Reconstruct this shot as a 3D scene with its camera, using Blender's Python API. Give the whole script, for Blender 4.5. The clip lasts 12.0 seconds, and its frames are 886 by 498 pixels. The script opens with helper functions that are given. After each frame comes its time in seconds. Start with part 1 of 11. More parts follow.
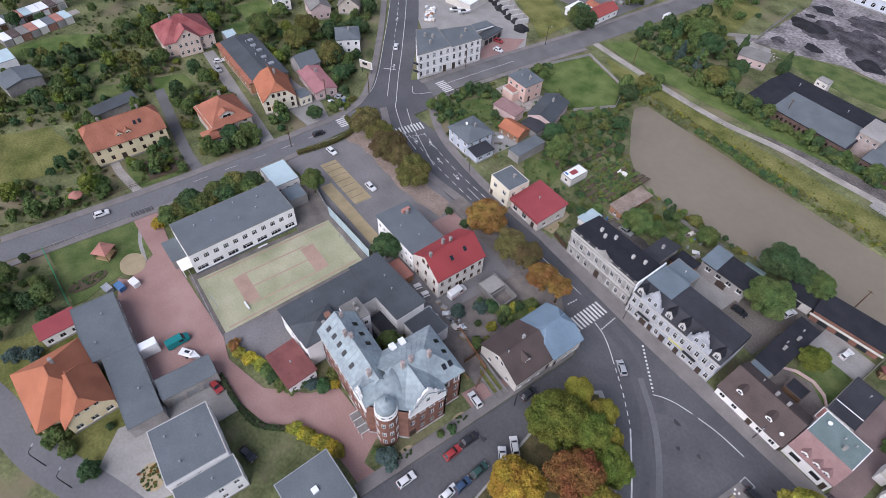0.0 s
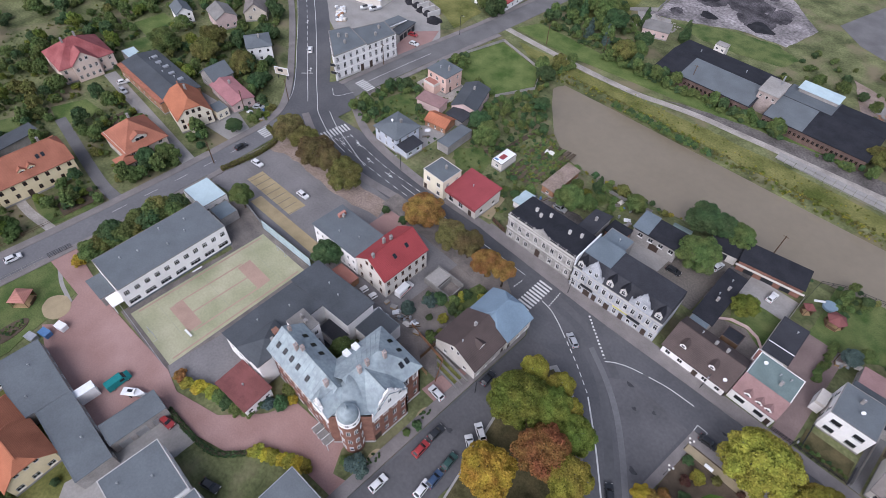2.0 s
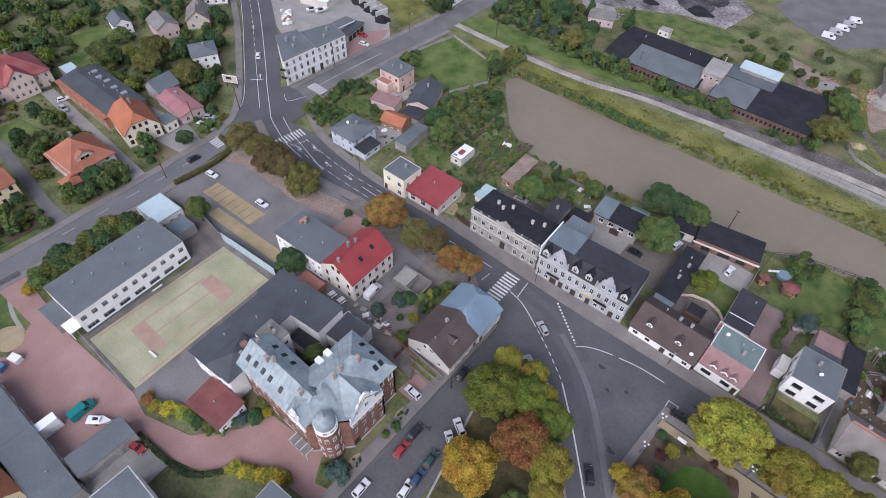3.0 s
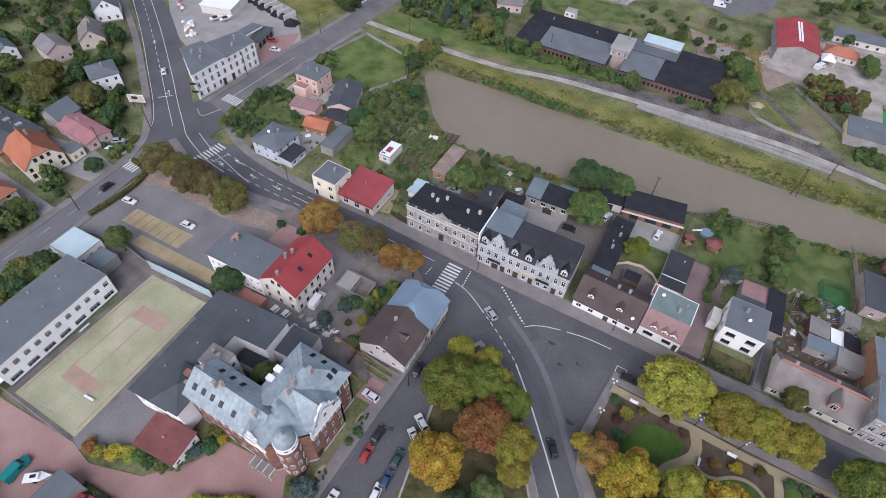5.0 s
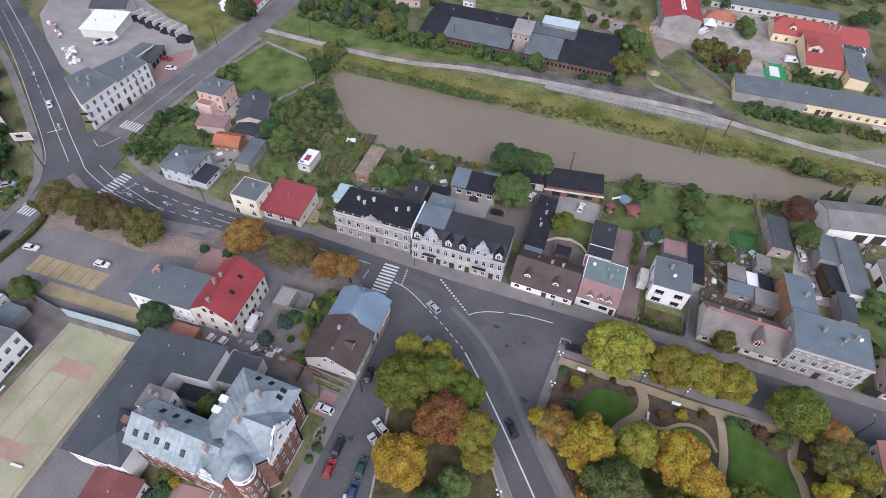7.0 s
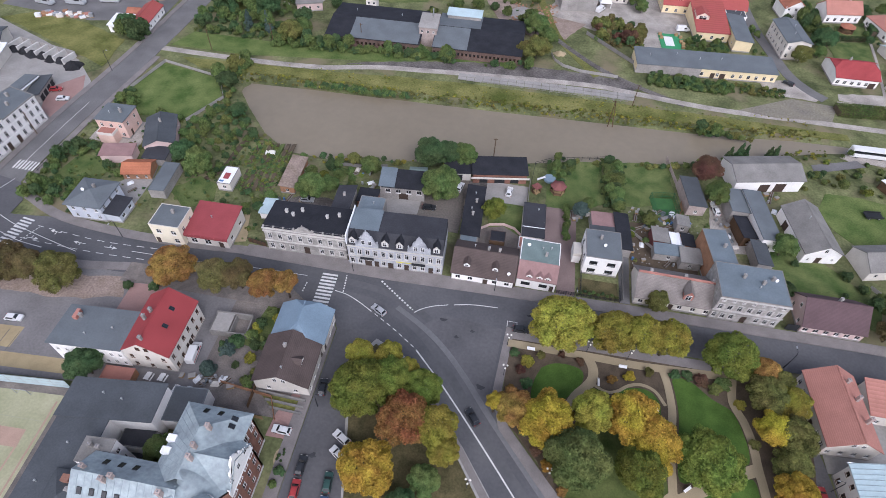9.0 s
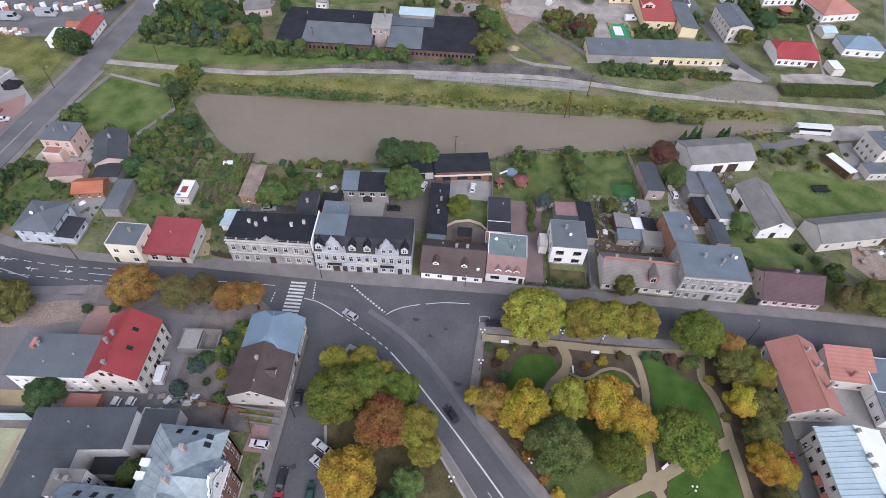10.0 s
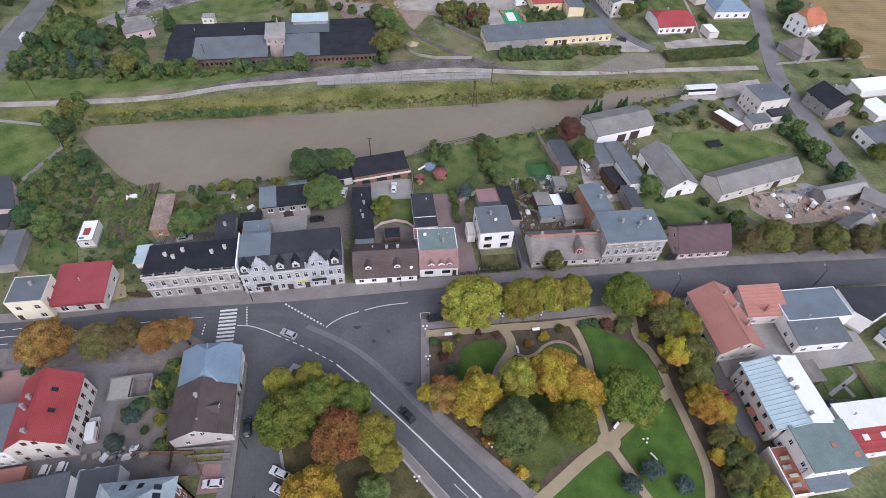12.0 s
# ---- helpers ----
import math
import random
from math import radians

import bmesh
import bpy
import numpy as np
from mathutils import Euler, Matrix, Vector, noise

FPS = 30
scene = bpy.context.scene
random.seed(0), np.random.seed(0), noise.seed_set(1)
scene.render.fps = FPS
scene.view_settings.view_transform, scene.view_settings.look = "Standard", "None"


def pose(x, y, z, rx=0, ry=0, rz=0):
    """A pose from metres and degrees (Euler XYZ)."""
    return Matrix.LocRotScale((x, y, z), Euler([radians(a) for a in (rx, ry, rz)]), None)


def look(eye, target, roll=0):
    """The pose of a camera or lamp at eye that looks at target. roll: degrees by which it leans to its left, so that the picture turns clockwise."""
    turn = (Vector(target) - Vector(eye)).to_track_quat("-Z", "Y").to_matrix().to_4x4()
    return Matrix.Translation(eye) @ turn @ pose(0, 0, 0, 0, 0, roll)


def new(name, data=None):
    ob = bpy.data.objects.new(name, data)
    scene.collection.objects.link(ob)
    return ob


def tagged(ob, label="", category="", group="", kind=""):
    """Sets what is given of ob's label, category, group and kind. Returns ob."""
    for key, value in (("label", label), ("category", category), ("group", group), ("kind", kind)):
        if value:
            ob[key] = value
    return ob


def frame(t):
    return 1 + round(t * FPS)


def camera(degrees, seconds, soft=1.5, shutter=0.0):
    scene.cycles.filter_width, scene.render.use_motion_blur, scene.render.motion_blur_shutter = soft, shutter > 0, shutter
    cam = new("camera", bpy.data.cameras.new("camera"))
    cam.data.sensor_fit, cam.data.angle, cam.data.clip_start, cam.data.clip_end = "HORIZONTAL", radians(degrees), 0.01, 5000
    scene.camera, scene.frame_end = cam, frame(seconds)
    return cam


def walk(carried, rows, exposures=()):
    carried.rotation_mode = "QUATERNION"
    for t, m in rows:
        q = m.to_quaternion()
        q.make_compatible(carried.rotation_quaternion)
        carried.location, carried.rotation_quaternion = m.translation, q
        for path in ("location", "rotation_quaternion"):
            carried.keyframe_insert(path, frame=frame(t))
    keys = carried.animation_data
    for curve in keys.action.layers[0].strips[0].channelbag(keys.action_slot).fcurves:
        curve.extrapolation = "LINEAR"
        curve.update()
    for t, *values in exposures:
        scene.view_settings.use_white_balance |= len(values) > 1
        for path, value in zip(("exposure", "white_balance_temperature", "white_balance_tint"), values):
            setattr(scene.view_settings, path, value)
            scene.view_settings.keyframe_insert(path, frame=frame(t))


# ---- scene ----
cam = camera(77.8, 12.0, soft=0.6)
EYE = (0.0, 0.0, 110.0)
# seconds, yaw, pitch, roll of the slow turn in the air
PATH = [
    (0.0, 53.20, -49.68, 3.13), (0.5, 50.94, -49.70, 3.11), (1.0, 48.80, -49.75, 3.07), (1.5, 46.56, -49.79, 3.00),
    (2.0, 43.84, -49.82, 2.86), (2.5, 41.04, -49.86, 2.82), (3.0, 38.28, -49.87, 2.83), (5.0, 28.58, -50.00, 3.08),
    (5.5, 25.77, -49.99, 3.12), (6.0, 23.01, -49.98, 3.08), (6.5, 20.45, -49.99, 3.06), (7.0, 17.89, -49.97, 3.06),
    (9.0, 7.70, -49.92, 3.00), (9.5, 5.02, -49.88, 3.00), (10.0, 2.50, -49.85, 3.05), (10.5, 0.00, -49.81, 3.04),
    (11.0, -2.73, -49.75, 2.98), (11.5, -5.72, -49.71, 2.93), (12.0, -8.71, -49.66, 2.88),
]


def eye_pose(yaw, pitch, roll):
    a, p = radians(yaw), radians(pitch)
    ahead = Vector((-math.sin(a) * math.cos(p), math.cos(a) * math.cos(p), math.sin(p)))
    return look(EYE, Vector(EYE) + ahead, roll)


walk(cam, [(t, eye_pose(y, p, r)) for t, y, p, r in PATH], ((0.0, 0.4, 5900, 18), (5.0, 0.38, 5900, 18), (7.0, 0.42, 5900, 18), (9.5, 0.47, 5900, 18), (12.0, 0.445, 5900, 18)))

# ---------------- light: overcast day ----------------
world = bpy.data.worlds.new("sky")
scene.world = world
world.use_nodes = True
wn, wl = world.node_tree.nodes, world.node_tree.links
sky = wn.new("ShaderNodeTexSky")
sky.sky_type, sky.sun_disc = "NISHITA", False
sky.sun_elevation, sky.sun_rotation = radians(40), radians(200)
sky.air_density, sky.dust_density, sky.ozone_density = 1.0, 3.0, 2.0
grey = wn.new("ShaderNodeHueSaturation")
grey.inputs["Saturation"].default_value = 0.6
wl.new(sky.outputs[0], grey.inputs["Color"])
wl.new(grey.outputs[0], wn["Background"].inputs["Color"])
wn["Background"].inputs["Strength"].default_value = 0.122
sun_data = bpy.data.lights.new("sun", "SUN")
sun_data.energy, sun_data.angle, sun_data.color = 2.0, radians(40), (1.0, 0.985, 0.97)
sun = new("sun", sun_data)
sun.matrix_world = pose(0, 0, 150, 48, 0, 38)


# ---------------- materials ----------------
def shade(c, k):
    return (min(c[0] * k, 1), min(c[1] * k, 1), min(c[2] * k, 1), 1)


def mat(name, color, rough=0.85, var=0.18, big=0.25, fine=3.0, bump=0.15, metal=0.0, course=0.0, rand=0.0, tint=None, spec=0.14, axis="Z"):
    """A weathered surface: stains at one scale, grain at another; course: period in metres of tile or sheet courses."""
    m = bpy.data.materials.new(name)
    m.use_nodes = True
    n, l = m.node_tree.nodes, m.node_tree.links
    b = n["Principled BSDF"]
    b.inputs["Roughness"].default_value, b.inputs["Metallic"].default_value = rough, metal
    b.inputs["Specular IOR Level"].default_value = spec
    geo = n.new("ShaderNodeNewGeometry")
    n1, n2 = n.new("ShaderNodeTexNoise"), n.new("ShaderNodeTexNoise")
    n1.inputs["Scale"].default_value, n1.inputs["Detail"].default_value = big, 5
    n2.inputs["Scale"].default_value, n2.inputs["Detail"].default_value = fine, 3
    for k in (n1, n2):
        l.new(geo.outputs["Position"], k.inputs["Vector"])
    r1 = n.new("ShaderNodeValToRGB")
    r1.color_ramp.elements[0].position, r1.color_ramp.elements[1].position = 0.3, 0.7
    r1.color_ramp.elements[0].color = shade(color, 1 - var)
    r1.color_ramp.elements[1].color = shade(tint or color, 1 + var)
    l.new(n1.outputs["Fac"], r1.inputs["Fac"])
    mix = n.new("ShaderNodeMix")
    mix.data_type, mix.blend_type = "RGBA", "MULTIPLY"
    mix.inputs["Factor"].default_value = 1.0
    r2 = n.new("ShaderNodeValToRGB")
    r2.color_ramp.elements[0].position, r2.color_ramp.elements[1].position = 0.3, 0.7
    v = 1 - min(var * 1.2, 0.6)
    r2.color_ramp.elements[0].color, r2.color_ramp.elements[1].color = (v, v, v, 1), (1, 1, 1, 1)
    l.new(n2.outputs["Fac"], r2.inputs["Fac"])
    l.new(r1.outputs["Color"], mix.inputs["A"])
    l.new(r2.outputs["Color"], mix.inputs["B"])
    out, height = mix.outputs["Result"], n2.outputs["Fac"]
    if course:
        w = n.new("ShaderNodeTexWave")
        w.bands_direction, w.wave_profile = axis, "SAW"
        w.inputs["Scale"].default_value, w.inputs["Distortion"].default_value = 0.314 / course, 0.6
        l.new(geo.outputs["Position"], w.inputs["Vector"])
        r3 = n.new("ShaderNodeValToRGB")
        r3.color_ramp.elements[0].color, r3.color_ramp.elements[1].color = (0.78, 0.78, 0.78, 1), (1, 1, 1, 1)
        l.new(w.outputs["Fac"], r3.inputs["Fac"])
        m3 = n.new("ShaderNodeMix")
        m3.data_type, m3.blend_type = "RGBA", "MULTIPLY"
        m3.inputs["Factor"].default_value = 1.0
        l.new(out, m3.inputs["A"])
        l.new(r3.outputs["Color"], m3.inputs["B"])
        out, height = m3.outputs["Result"], w.outputs["Fac"]
    if rand:
        info, hs = n.new("ShaderNodeObjectInfo"), n.new("ShaderNodeHueSaturation")
        mr = n.new("ShaderNodeMapRange")
        mr.inputs["To Min"].default_value, mr.inputs["To Max"].default_value = 1 - rand, 1 + rand
        l.new(info.outputs["Random"], mr.inputs["Value"])
        l.new(mr.outputs["Result"], hs.inputs["Value"])
        l.new(out, hs.inputs["Color"])
        out = hs.outputs["Color"]
    l.new(out, b.inputs["Base Color"])
    if bump:
        bp = n.new("ShaderNodeBump")
        bp.inputs["Strength"].default_value, bp.inputs["Distance"].default_value = bump, 0.05
        l.new(height, bp.inputs["Height"])
        l.new(bp.outputs["Normal"], b.inputs["Normal"])
    return m


def leaf_mat(name, dark, light, hue=0.0):
    """Leaves: colour by clump and by plant, a little light coming through."""
    m = bpy.data.materials.new(name)
    m.use_nodes = True
    n, l = m.node_tree.nodes, m.node_tree.links
    b = n["Principled BSDF"]
    b.inputs["Roughness"].default_value, b.inputs["Specular IOR Level"].default_value = 0.7, 0.06
    geo, info = n.new("ShaderNodeNewGeometry"), n.new("ShaderNodeObjectInfo")
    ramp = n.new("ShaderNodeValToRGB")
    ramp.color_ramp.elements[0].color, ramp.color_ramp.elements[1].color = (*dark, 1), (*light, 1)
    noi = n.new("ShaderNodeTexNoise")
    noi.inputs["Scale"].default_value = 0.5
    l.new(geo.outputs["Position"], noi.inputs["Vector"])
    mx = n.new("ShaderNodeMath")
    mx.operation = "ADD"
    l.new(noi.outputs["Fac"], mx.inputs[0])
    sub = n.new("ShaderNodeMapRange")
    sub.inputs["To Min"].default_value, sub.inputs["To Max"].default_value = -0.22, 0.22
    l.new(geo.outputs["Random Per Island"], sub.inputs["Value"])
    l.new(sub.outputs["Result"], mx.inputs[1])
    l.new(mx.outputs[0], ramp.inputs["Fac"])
    hs, mr, mh = n.new("ShaderNodeHueSaturation"), n.new("ShaderNodeMapRange"), n.new("ShaderNodeMapRange")
    mr.inputs["To Min"].default_value, mr.inputs["To Max"].default_value = 0.82, 1.18
    mh.inputs["To Min"].default_value, mh.inputs["To Max"].default_value = 0.485 + hue, 0.515 + hue
    l.new(info.outputs["Random"], mr.inputs["Value"])
    l.new(info.outputs["Random"], mh.inputs["Value"])
    l.new(mr.outputs["Result"], hs.inputs["Value"])
    l.new(mh.outputs["Result"], hs.inputs["Hue"])
    l.new(ramp.outputs["Color"], hs.inputs["Color"])
    far, mf, h2 = n.new("ShaderNodeTexNoise"), n.new("ShaderNodeMapRange"), n.new("ShaderNodeHueSaturation")
    far.inputs["Scale"].default_value = 0.22
    mf.inputs["From Min"].default_value, mf.inputs["From Max"].default_value = 0.35, 0.65
    mf.inputs["To Min"].default_value, mf.inputs["To Max"].default_value = 0.475, 0.52
    l.new(geo.outputs["Position"], far.inputs["Vector"])
    l.new(far.outputs["Fac"], mf.inputs["Value"])
    l.new(mf.outputs["Result"], h2.inputs["Hue"])
    l.new(hs.outputs["Color"], h2.inputs["Color"])
    l.new(h2.outputs["Color"], b.inputs["Base Color"])
    return m


def glass_mat(name, color=(0.05, 0.06, 0.07)):
    m = bpy.data.materials.new(name)
    m.use_nodes = True
    b = m.node_tree.nodes["Principled BSDF"]
    b.inputs["Base Color"].default_value = (*color, 1)
    b.inputs["Roughness"].default_value, b.inputs["IOR"].default_value = 0.06, 1.5
    b.inputs["Transmission Weight"].default_value = 0.35
    return m


def ground_mat():
    """Rough grass with dry and bare patches."""
    m = mat("meadow", (0.11, 0.135, 0.055), 0.95, 0.34, 0.12, 1.3, 0.5, tint=(0.18, 0.19, 0.088))
    n, l = m.node_tree.nodes, m.node_tree.links
    b = n["Principled BSDF"]
    src = b.inputs["Base Color"].links[0].from_socket
    geo, noi, ramp, mix = n.new("ShaderNodeNewGeometry"), n.new("ShaderNodeTexNoise"), n.new("ShaderNodeValToRGB"), n.new("ShaderNodeMix")
    noi.inputs["Scale"].default_value, noi.inputs["Detail"].default_value = 0.075, 9
    l.new(geo.outputs["Position"], noi.inputs["Vector"])
    ramp.color_ramp.elements[0].position, ramp.color_ramp.elements[1].position = 0.52, 0.68
    l.new(noi.outputs["Fac"], ramp.inputs["Fac"])
    mix.data_type = "RGBA"
    l.new(ramp.outputs["Color"], mix.inputs["Factor"])
    l.new(src, mix.inputs["A"])
    mix.inputs["B"].default_value = (0.19, 0.16, 0.1, 1)
    l.new(mix.outputs["Result"], b.inputs["Base Color"])
    return m


M = {
    "meadow": ground_mat(),
    "lawn": mat("lawn", (0.075, 0.14, 0.036), 0.95, 0.3, 0.2, 3, 0.4, tint=(0.135, 0.155, 0.058)),
    "bright_lawn": mat("bright_lawn", (0.085, 0.155, 0.035), 0.95, 0.28, 0.16, 2, 0.4, tint=(0.14, 0.17, 0.058)),
    "park_lawn": mat("park_lawn", (0.058, 0.118, 0.022), 0.95, 0.2, 0.25, 4, 0.4, tint=(0.075, 0.13, 0.026)),
    "thin_lawn": mat("thin_park_lawn", (0.075, 0.11, 0.03), 0.95, 0.25, 0.25, 3, 0.4, tint=(0.1, 0.12, 0.04)),
    "dry": mat("dry_grass", (0.13, 0.16, 0.036), 0.95, 0.32, 0.12, 1.6, 0.5, tint=(0.2, 0.19, 0.068)),
    "soil": mat("soil", (0.11, 0.085, 0.06), 0.95, 0.25, 0.4, 5, 0.5),
    "asphalt": mat("asphalt", (0.0967, 0.0977, 0.1042), 0.85, 0.13, 0.07, 1.6, 0.12, tint=(0.118, 0.117, 0.121)),
    "asphalt_worn": mat("asphalt_worn", (0.165, 0.16, 0.158), 0.88, 0.16, 0.15, 3, 0.15),
    "pavers": mat("grey_pavers", (0.2, 0.19, 0.187), 0.9, 0.16, 0.12, 2, 0.2),
    "asphalt_wear": mat("asphalt_wear", (0.1097, 0.1097, 0.1135), 0.88, 0.12, 0.1, 1.0, 0.1),
    "asphalt_pale": mat("asphalt_pale", (0.165, 0.163, 0.167), 0.88, 0.12, 0.1, 1.5, 0.1),
    "asphalt_patch": mat("asphalt_patch", (0.1163, 0.1144, 0.1181), 0.88, 0.14, 0.12, 1.4, 0.1),
    "asphalt_dark": mat("tar_patch", (0.062, 0.063, 0.068), 0.85, 0.2, 0.5, 3, 0.1),
    "pavement": mat("pavement_slabs", (0.22, 0.2, 0.19), 0.9, 0.14, 0.3, 4, 0.2),
    "kerb": mat("kerb_stone", (0.33, 0.32, 0.3), 0.9, 0.12, 1, 6, 0.2),
    "brick_paving": mat("brick_paving", (0.33, 0.2, 0.175), 0.9, 0.12, 0.12, 3, 0.2, tint=(0.345, 0.225, 0.2)),
    "rosy_paving": mat("rosy_paving", (0.215, 0.16, 0.148), 0.9, 0.16, 0.2, 3, 0.25),
    "yellow_paving": mat("yellow_paving", (0.36, 0.29, 0.17), 0.9, 0.14, 0.3, 5, 0.25),
    "cobble": mat("cobble", (0.185, 0.165, 0.152), 0.9, 0.24, 0.3, 3, 0.4, tint=(0.2, 0.175, 0.155)),
    "concrete": mat("concrete", (0.31, 0.295, 0.275), 0.9, 0.13, 0.2, 1.8, 0.2),
    "gravel": mat("gravel", (0.4, 0.365, 0.325), 0.95, 0.28, 0.2, 2.5, 0.5),
    "sand": mat("sand", (0.36, 0.29, 0.18), 0.95, 0.12, 0.4, 5, 0.3),
    "path": mat("park_path", (0.34, 0.28, 0.18), 0.95, 0.1, 0.3, 5, 0.3),
    "coal": mat("coal", (0.03, 0.03, 0.033), 0.9, 0.3, 0.3, 4, 0.7),
    "coal_spill": mat("coal_spill", (0.07, 0.067, 0.072), 0.95, 0.5, 0.2, 1.5, 0.5, tint=(0.11, 0.1, 0.105)),
    "coal_dust": mat("coal_dust", (0.2, 0.185, 0.185), 0.95, 0.5, 0.08, 0.8, 0.4, tint=(0.34, 0.31, 0.305)),
    "cinder": mat("cinder", (0.16, 0.145, 0.135), 0.95, 0.4, 0.15, 1.5, 0.5),
    "rubble_earth": mat("rubble_earth", (0.37, 0.285, 0.22), 0.95, 0.3, 0.25, 2.0, 0.6, tint=(0.3, 0.235, 0.2)),
    "turf": mat("artificial_turf", (0.31, 0.33, 0.19), 0.95, 0.12, 0.09, 2, 0.15, tint=(0.41, 0.385, 0.265)),
    "turf_red": mat("turf_red", (0.39, 0.27, 0.21), 0.95, 0.1, 0.3, 4, 0.15),
    "turf_line": mat("turf_line", (0.34, 0.34, 0.24), 0.95, 0.1, 0.3, 4, 0.1),
    "paint": mat("road_paint", (0.62, 0.62, 0.6), 0.8, 0.14, 0.8, 5, 0.1),
    "white": mat("white_plaster", (0.82, 0.8, 0.77), 0.85, 0.07, 0.3, 3, 0.1),
    "offwhite": mat("offwhite_plaster", (0.62, 0.58, 0.52), 0.9, 0.08, 0.3, 3, 0.1),
    "greywhite": mat("old_stucco", (0.52, 0.5, 0.475), 0.9, 0.14, 0.35, 3, 0.15),
    "cream": mat("cream_plaster", (0.75, 0.63, 0.4), 0.9, 0.08, 0.3, 3, 0.1),
    "pink": mat("pink_plaster", (0.62, 0.44, 0.37), 0.9, 0.09, 0.3, 3, 0.1),
    "rose": mat("rose_plaster", (0.58, 0.44, 0.41), 0.9, 0.1, 0.3, 3, 0.1),
    "blue_wall": mat("pale_blue_plaster", (0.52, 0.55, 0.6), 0.9, 0.08, 0.3, 3, 0.1),
    "beige": mat("beige_plaster", (0.55, 0.48, 0.4), 0.9, 0.12, 0.3, 3, 0.1),
    "grey_wall": mat("grey_render", (0.33, 0.31, 0.29), 0.9, 0.2, 0.3, 3, 0.15),
    "brick": mat("red_brick", (0.36, 0.19, 0.14), 0.9, 0.18, 0.5, 7, 0.25, course=0.085),
    "brick_hall": mat("dark_red_brick", (0.3, 0.155, 0.115), 0.9, 0.2, 0.5, 5, 0.25, course=0.085),
    "yard_earth": mat("trodden_earth", (0.235, 0.205, 0.178), 0.95, 0.28, 0.2, 2, 0.5, tint=(0.15, 0.135, 0.115)),
    "dust": mat("pale_dusty_earth", (0.3, 0.268, 0.23), 0.95, 0.28, 0.15, 1.6, 0.5, tint=(0.22, 0.205, 0.15)),
    "brick_old": mat("sooty_brick", (0.17, 0.115, 0.095), 0.9, 0.25, 0.4, 4, 0.25, course=0.085),
    "white_old": mat("aged_white_stucco", (0.74, 0.72, 0.69), 0.9, 0.1, 0.35, 3, 0.12),
    "zinc_seam": mat("zinc_seam", (0.3, 0.352, 0.37), 0.5, 0.1, 1, 6, 0),
    "brick_orange": mat("orange_brick", (0.4, 0.22, 0.13), 0.9, 0.18, 0.5, 6, 0.25, course=0.085),
    "tile_orange": mat("orange_tiles", (0.47, 0.18, 0.1), 0.85, 0.15, 0.25, 4, 0.5, course=0.2),
    "tile_rust": mat("weathered_orange_tiles", (0.41, 0.165, 0.105), 0.85, 0.16, 0.3, 4, 0.5, course=0.2),
    "tile_red": mat("red_tiles", (0.36, 0.068, 0.07), 0.75, 0.13, 0.2, 4, 0.4, course=0.2),
    "tile_villa": mat("dark_red_tiles", (0.32, 0.088, 0.088), 0.8, 0.16, 0.25, 3, 0.4, course=0.2, tint=(0.37, 0.13, 0.125)),
    "rosy_cream": mat("rosy_cream_plaster", (0.66, 0.53, 0.45), 0.9, 0.08, 0.3, 3, 0.1),
    "rosy_grey": mat("rosy_grey_render", (0.4, 0.33, 0.3), 0.9, 0.2, 0.4, 3, 0.15),
    # dark olive colour in place of tree shade on grass; also a planted garden
    "dim_grass": mat("dark_olive_grass", (0.075, 0.075, 0.032), 0.95, 0.3, 0.3, 3, 0.5, tint=(0.12, 0.1, 0.05)),
    "ivory": mat("ivory_plaster", (0.76, 0.69, 0.54), 0.9, 0.07, 0.3, 3, 0.1),
    "tile_maroon": mat("maroon_tiles", (0.13, 0.085, 0.09), 0.8, 0.12, 0.3, 4, 0.4, course=0.2),
    "tile_brown": mat("brown_tiles", (0.115, 0.088, 0.08), 0.8, 0.15, 0.3, 4, 0.4, course=0.2),
    "tile_old": mat("lichen_tiles", (0.265, 0.235, 0.215), 0.9, 0.2, 0.3, 4, 0.4, course=0.2),
    "tile_pink": mat("salmon_tiles", (0.46, 0.215, 0.17), 0.8, 0.1, 0.3, 4, 0.4, course=0.2),
    "bitumen": mat("bitumen_felt", (0.05, 0.051, 0.058), 0.8, 0.18, 0.25, 3, 0.1),
    "bitumen_light": mat("grey_bitumen", (0.138, 0.154, 0.164), 0.75, 0.12, 0.2, 3, 0.1),
    "bitumen_mid": mat("dark_grey_bitumen", (0.082, 0.09, 0.098), 0.75, 0.15, 0.2, 3, 0.1),
    "felt_red": mat("dark_red_felt", (0.19, 0.075, 0.07), 0.85, 0.16, 0.4, 4, 0.1),
    "sheet_rose": mat("rose_sheet", (0.38, 0.18, 0.185), 0.7, 0.12, 0.3, 2, 0.1),
    "felt_rose": mat("faded_rose_sheet", (0.28, 0.175, 0.165), 0.8, 0.12, 0.4, 4, 0.1),
    "sheet_red": mat("red_sheet", (0.29, 0.065, 0.07), 0.6, 0.1, 0.25, 4, 0.1),
    "terrace": mat("grey_old_stucco", (0.38, 0.362, 0.335), 0.9, 0.26, 0.45, 2, 0.2),
    "terrace_trim": mat("pale_stucco_trim", (0.52, 0.5, 0.465), 0.9, 0.12, 0.5, 4, 0.15),
    "terrace_blue": mat("pale_blue_grey_stucco", (0.44, 0.452, 0.475), 0.9, 0.2, 0.4, 3, 0.15),
    "slate": mat("dark_roofing", (0.03, 0.031, 0.037), 0.75, 0.22, 0.3, 3, 0.15),
    "blue_sheet": mat("pale_blue_painted_sheet", (0.19, 0.26, 0.32), 0.6, 0.1, 0.25, 3, 0.1),
